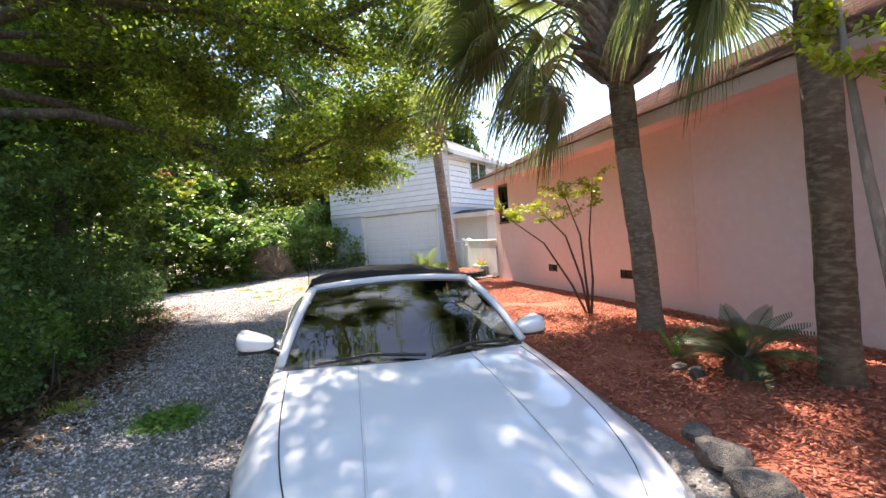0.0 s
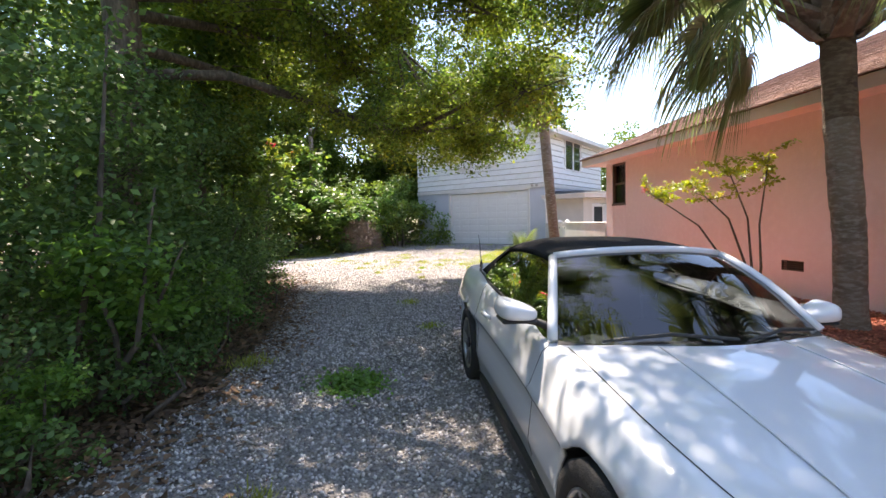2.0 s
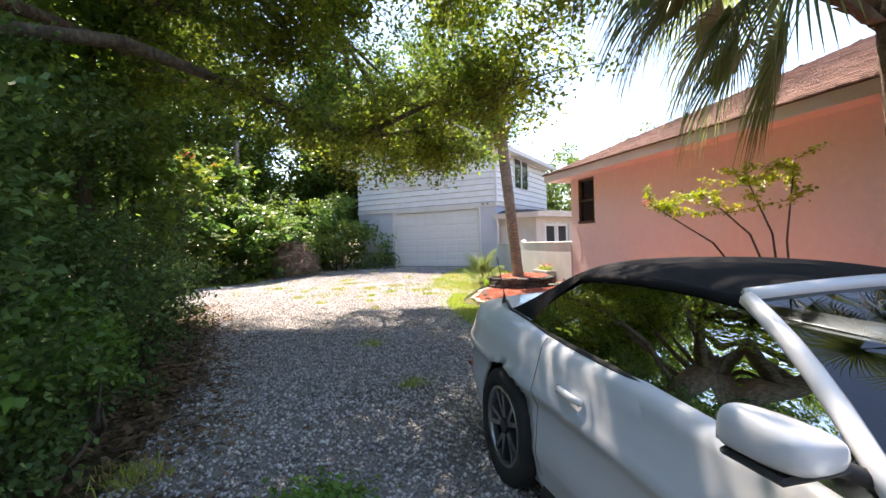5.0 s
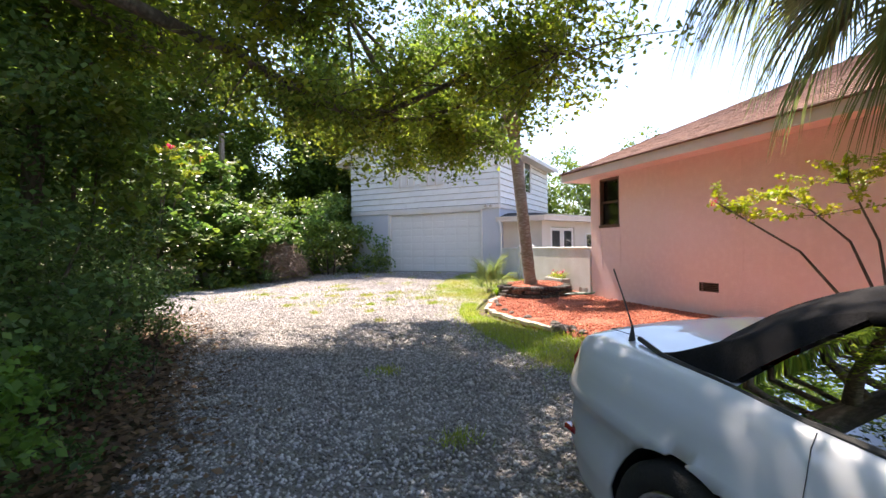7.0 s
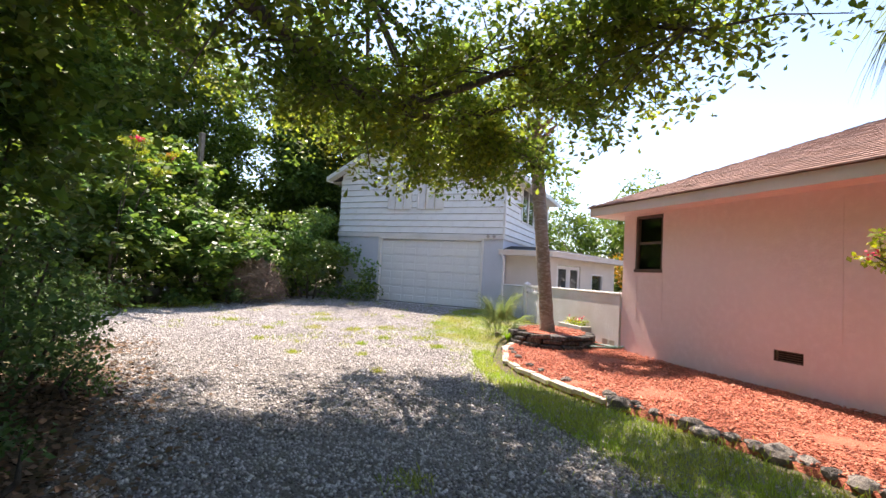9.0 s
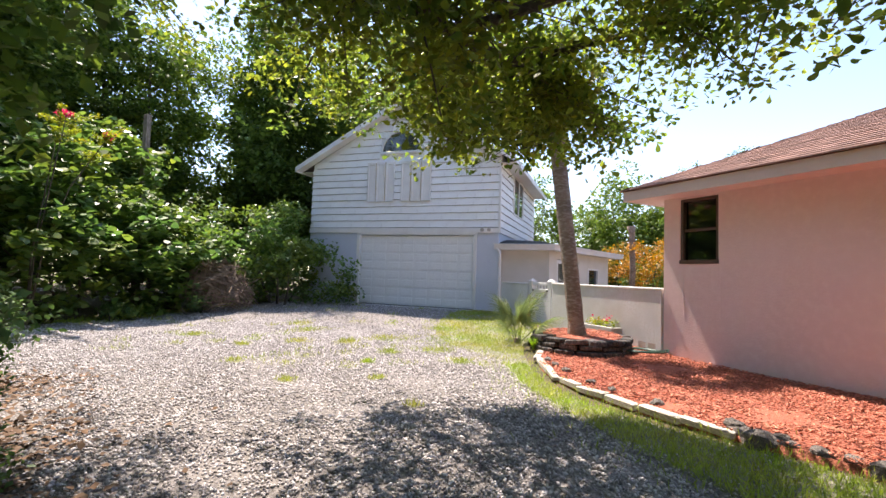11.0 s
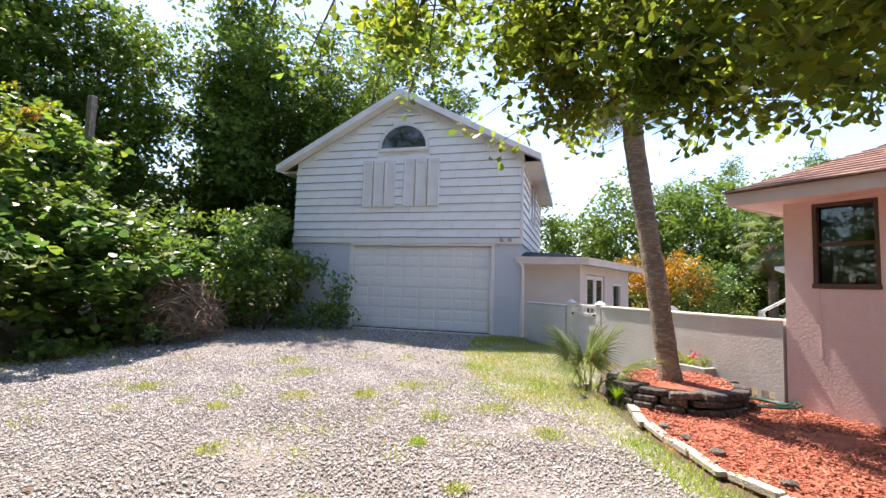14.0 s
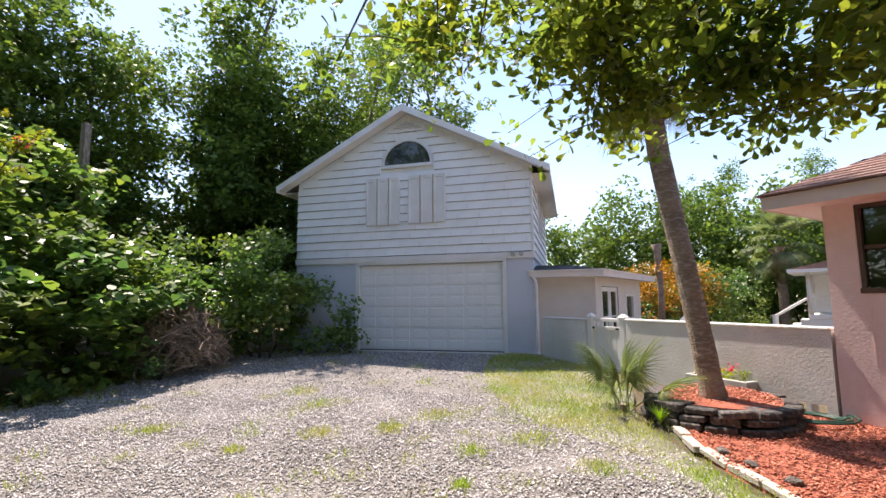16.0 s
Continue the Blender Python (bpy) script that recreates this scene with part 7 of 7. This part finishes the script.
# white porch with steps beyond the wall
def build_porch():
    t = thing("porch", pose(10.05, 7.6, -0.15, 0, 0, -25), "white painted porch with rail and steps", "porch")
    part("deck", box(0, 4.5, 0, 3, 0.7, 0.86, 0.01), M_WHITE, t)
    part("skirt", box(0, 4.5, 0.02, 0.06, 0.0, 0.7), M_WHITE, t)
    part("roof", box(-0.5, 5.0, -0.5, 3.4, 2.40, 2.52), M_WHITE, t)
    part("roof_top", prism([(-0.45, 2.52), (4.95, 2.52), (4.95, 2.60), (2.2, 3.15)], -0.45, 3.35), M_SHINGLE, t)
    for x in (0.08, 2.3, 4.4):
        for y in (0.08, 2.9):
            c = part("column", tube([(x, y, 0.86), (x, y, 2.40)], [0.085, 0.07], 14), M_WHITE, t, smooth=True)
    for z in (1.0, 1.5):
        part("rail", box(0.15, 4.4, 0.05, 0.10, z, z + 0.06), M_WHITE, t)
    for i in range(30):
        part("baluster", box(0.2 + i * 0.14, 0.24 + i * 0.14, 0.06, 0.09, 1.06, 1.5), M_WHITE, t)
    for i in range(4):
        part("step", box(-0.25 - 0.26 * i, 0.02 - 0.26 * i, 0.1, 1.3, 0.0, 0.68 - 0.17 * i, 0.01), M_WHITE, t)
    for y in (0.12, 1.28):
        part("handrail", tube([(0.05, y, 1.5), (-1.05, y, 0.78)], 0.04, 8), M_WHITE, t)
        part("post", box(-1.1, -1.0, y - 0.05, y + 0.05, 0, 0.85), M_WHITE, t)
    part("back_wall", box(0, 4.5, 2.9, 3.0, 0.86, 2.40), M_WHITE, t)


build_porch()
# round white garden chair back above the wall
ch = thing("garden_chair", pose(4.6, 1.2, -0.1, 0, 0, -30), "white round-backed garden chair", "chair")
bm = bmesh.new()
bmesh.ops.create_cone(bm, cap_ends=True, segments=20, radius1=0.24, radius2=0.24, depth=0.03, matrix=pose(0, 0.22, 0.8, 80, 0, 0))
part("backrest", bm, M_WHITE, ch)
part("seat", box(-0.22, 0.22, -0.22, 0.22, 0.42, 0.45, 0.01), M_WHITE, ch)
for x in (-0.18, 0.18):
    for y in (-0.18, 0.18):
        part("leg", tube([(x, y, 0), (x, y, 0.43)], 0.016, 6), M_WHITE, ch)


# ---- gravel, mulch, grass, fallen leaves ----
def inside_many(poly, p):
    hit = np.zeros(len(p), dtype=bool)
    for (x0, y0), (x1, y1) in zip(poly, poly[1:] + poly[:1]):
        if y0 != y1:
            hit ^= ((y0 > p[:, 1]) != (y1 > p[:, 1])) & (p[:, 0] < (x1 - x0) * (p[:, 1] - y0) / (y1 - y0) + x0)
    return hit


def scatter(poly, count, seed, centre=None, reach=None):
    """Random places inside an outline, optionally round a line of centres."""
    r = np.random.default_rng(seed)
    a = np.array(poly)
    p = r.uniform(a.min(0), a.max(0), size=(count * 4, 2))
    p = p[inside_many(poly, p)]
    return p[:count]


GZ = np.vectorize(ground_z)


def bits(name, p, size, stretch, flat, material, label, seed, lift=0.012, tilt=0.3):
    """Small stones or chips: stretched octahedra lying at the given places."""
    r = np.random.default_rng(seed)
    k = len(p)
    a = r.uniform(0, math.tau, k)
    s = size * r.uniform(0.5, 1.35, k)
    L = s * r.uniform(1.0, stretch, k)
    ux = np.column_stack((np.cos(a), np.sin(a), r.uniform(-tilt, tilt, k)))
    uy = np.column_stack((-np.sin(a), np.cos(a), r.uniform(-tilt, tilt, k)))
    c = np.column_stack((p, GZ(p[:, 0], p[:, 1]) + lift + s * flat * 0.3))
    up = np.zeros((k, 3))
    up[:, 2] = 1
    h = (s * flat)[:, None]
    v = np.stack((c + ux * L[:, None] / 2, c + uy * s[:, None] / 2, c - ux * L[:, None] / 2, c - uy * s[:, None] / 2, c + up * h + ux * (s * 0.1)[:, None], c - up * h), axis=1)
    f = np.array(((0, 1, 4), (1, 2, 4), (2, 3, 4), (3, 0, 4), (1, 0, 5), (2, 1, 5), (3, 2, 5), (0, 3, 5)))
    faces = (np.arange(k)[:, None, None] * 6 + f[None]).reshape(-1, 3)
    return tagged(arrays(name, v.reshape(-1, 3), faces, material), label, name.replace("_", " "), kind="stuff")


NEAR_DRIVE = [(9.5, -19.5), (10.6, -15.8), (7.6, -13.0), (4.8, -10.8), (3.2, -8.6), (2.5, -6.6), (0.5, -4.6), (-3.5, -4.2), (-6.7, -6.2), (-6.6, -8.8), (-4.0, -10.3), (0.2, -12.0), (3.7, -14.6), (5.4, -16.5), (6.4, -19.5)]
bits("gravel", scatter(NEAR_DRIVE, 120000, 1), 0.021, 1.6, 0.5, M_STONE, "loose pale grey gravel on the drive", 1, 0.008)
bits("gravel", scatter(DRIVE, 45000, 2), 0.029, 1.5, 0.4, M_STONE, "loose pale grey gravel on the drive", 2, 0.006)
bits("gravel", scatter(LAWN, 9000, 12), 0.022, 1.5, 0.4, M_STONE, "gravel strewn through the thin lawn", 12, 0.012)
bits("mulch_chips", scatter(BED, 52000, 3), 0.022, 4.0, 0.3, M_CHIP, "red dyed wood chips covering the bed", 3, 0.045, 0.5)


def grass(name, p, length, material, label, seed):
    ob = leaves(name, np.column_stack((p, GZ(p[:, 0], p[:, 1]) + 0.01)), length, material, None, "blade", up=0.0, droop=-2.2, seed=seed)
    return tagged(ob, label, "grass", kind="stuff")


ring = np.random.default_rng(14)
turn_a, reach_a = ring.uniform(0, math.tau, 2600), 0.72 * np.sqrt(ring.uniform(0, 1, 2600))
bits("mulch_chips", np.column_stack((3.58 + reach_a * np.cos(turn_a), -5.1 + reach_a * np.sin(turn_a))), 0.022, 4.0, 0.3, M_CHIP, "red dyed wood chips in the stone planter", 13, 0.285, 0.5)
LEAF_SHAPES["blade"] = ((-0.06, 0, 0), (-0.04, 0.6, 0.02), (0, 1, 0.12), (0.05, 0.5, 0.02))
lawn_p = scatter(LAWN, 70000, 5)
patchy = np.array([noise.noise((x * 1.3, y * 1.3, 3.0)) + 0.6 * noise.noise((x * 4.1, y * 4.1, 7.0)) for x, y in lawn_p])
lawn_p = lawn_p[(lawn_p[:, 1] < -7.2) | (np.random.default_rng(16).uniform(size=len(lawn_p)) < np.clip(0.7 + 1.3 * patchy, 0.25, 1.0))]
lawn_p = np.concatenate((lawn_p, lawn_p[::3] + np.random.default_rng(15).normal(size=lawn_p[::3].shape) * 0.28))
strip = lawn_p[:, 1] < -6.9 + 0.5 * np.sin(lawn_p[:, 0] * 5.0)
fade_r = np.random.default_rng(27)
fade = np.column_stack((fade_r.uniform(-3.5, 2.4, 42000), fade_r.uniform(-7.6, -0.6, 42000)))
thick = np.array([noise.noise((x * 0.8, y * 0.8, 1.0)) + 0.7 * noise.noise((x * 3.3, y * 3.3, 5.0)) + 0.3 * (x - 0.4) - 0.12 * abs(y + 3.5) for x, y in fade])
fade = fade[(thick > 0.0) & (fade_r.uniform(size=len(fade)) < np.clip(0.25 + 1.1 * thick, 0, 1)) & inside_many(DRIVE, fade)]
grass("lawn_grass", np.concatenate((lawn_p[~strip], fade)), 0.065, M_GRASS, "thin yellow-green lawn grass in the sun", 5)
grass("lawn_grass", lawn_p[strip], 0.075, M_LUSH, "lush bright green grass strip beside the bed", 9)
# weeds that come up through the gravel
tuft_r = np.random.default_rng(21)
spots = [(5.0, -15.9, 0.2, 300), (0.69, -8.14, 0.09, 160), (-0.6, -6.6, 0.2, 260), (-1.4, -7.0, 0.25, 260), (-2.0, -7.8, 0.12, 140), (-0.2, -5.9, 0.3, 300), (-2.2, -5.6, 0.3, 260), (-3.0, -4.8, 0.35, 260),
         (1.3, -9.0, 0.08, 120), (0.4, -9.6, 0.1, 130), (-1.0, -9.0, 0.12, 130), (2.2, -9.9, 0.08, 100), (-3.6, -7.4, 0.2, 180), (1.9, -7.4, 0.2, 240), (1.2, -6.6, 0.3, 360), (0.6, -7.2, 0.18, 220), (7.0, -17.0, 0.1, 120), (7.9, -17.6, 0.12, 140), (5.6, -13.8, 0.14, 120), (4.2, -12.6, 0.15, 120)]
pts = [tuft_r.normal(size=(k, 2)) * s * 0.55 + np.array((x, y)) for x, y, s, k in spots]
for _ in range(60):
    x, y = tuft_r.uniform(-6.5, 2.6), tuft_r.uniform(-9.5, -0.6)
    pts.append(tuft_r.normal(size=(50, 2)) * 0.12 + np.array((x, y)))
for _ in range(90):
    f = tuft_r.uniform(0, 1)
    x, y = -7.3 + 0.5 * tuft_r.normal() * 0.5, -7.5 + 6.5 * f
    pts.append(tuft_r.normal(size=(60, 2)) * 0.16 + np.array((x, y)))
grass("weeds", np.concatenate(pts), 0.085, M_GRASS, "yellow-green weeds growing through the gravel", 6)
clover = tuft_r.normal(size=(1500, 2)) * (0.15, 0.13) + np.array((6.2, -15.62))
tagged(leaves("clover_patch", np.column_stack((clover, GZ(clover[:, 0], clover[:, 1]) + tuft_r.uniform(0.01, 0.04, 1500))), 0.035, M_LEAF_BRIGHT, None, "vine", up=1.2, droop=0.0, seed=19), "low bright green clover growing in the gravel", "clover", kind="stuff")
# brown leaves under the shrubs and along the gravel's edge
edge = np.concatenate([tuft_r.normal(size=(1000, 2)) * (0.42, 0.42) + np.array(c) for c in ((6.2, -18.8), (5.7, -17.6), (5.1, -16.7), (4.3, -15.7), (3.3, -14.9), (2.2, -14.0), (1.0, -13.2), (-0.4, -12.3), (-2.0, -11.3), (2.6, -14.6), (0.2, -12.9))])
lit = leaves("fallen_leaves", np.column_stack((edge, GZ(edge[:, 0], edge[:, 1]) + 0.02)), 0.07, M_LITTER, None, "kite", up=2.5, droop=0, seed=8)
tagged(lit, "dry brown leaves fallen along the drive", "leaf litter", kind="stuff")
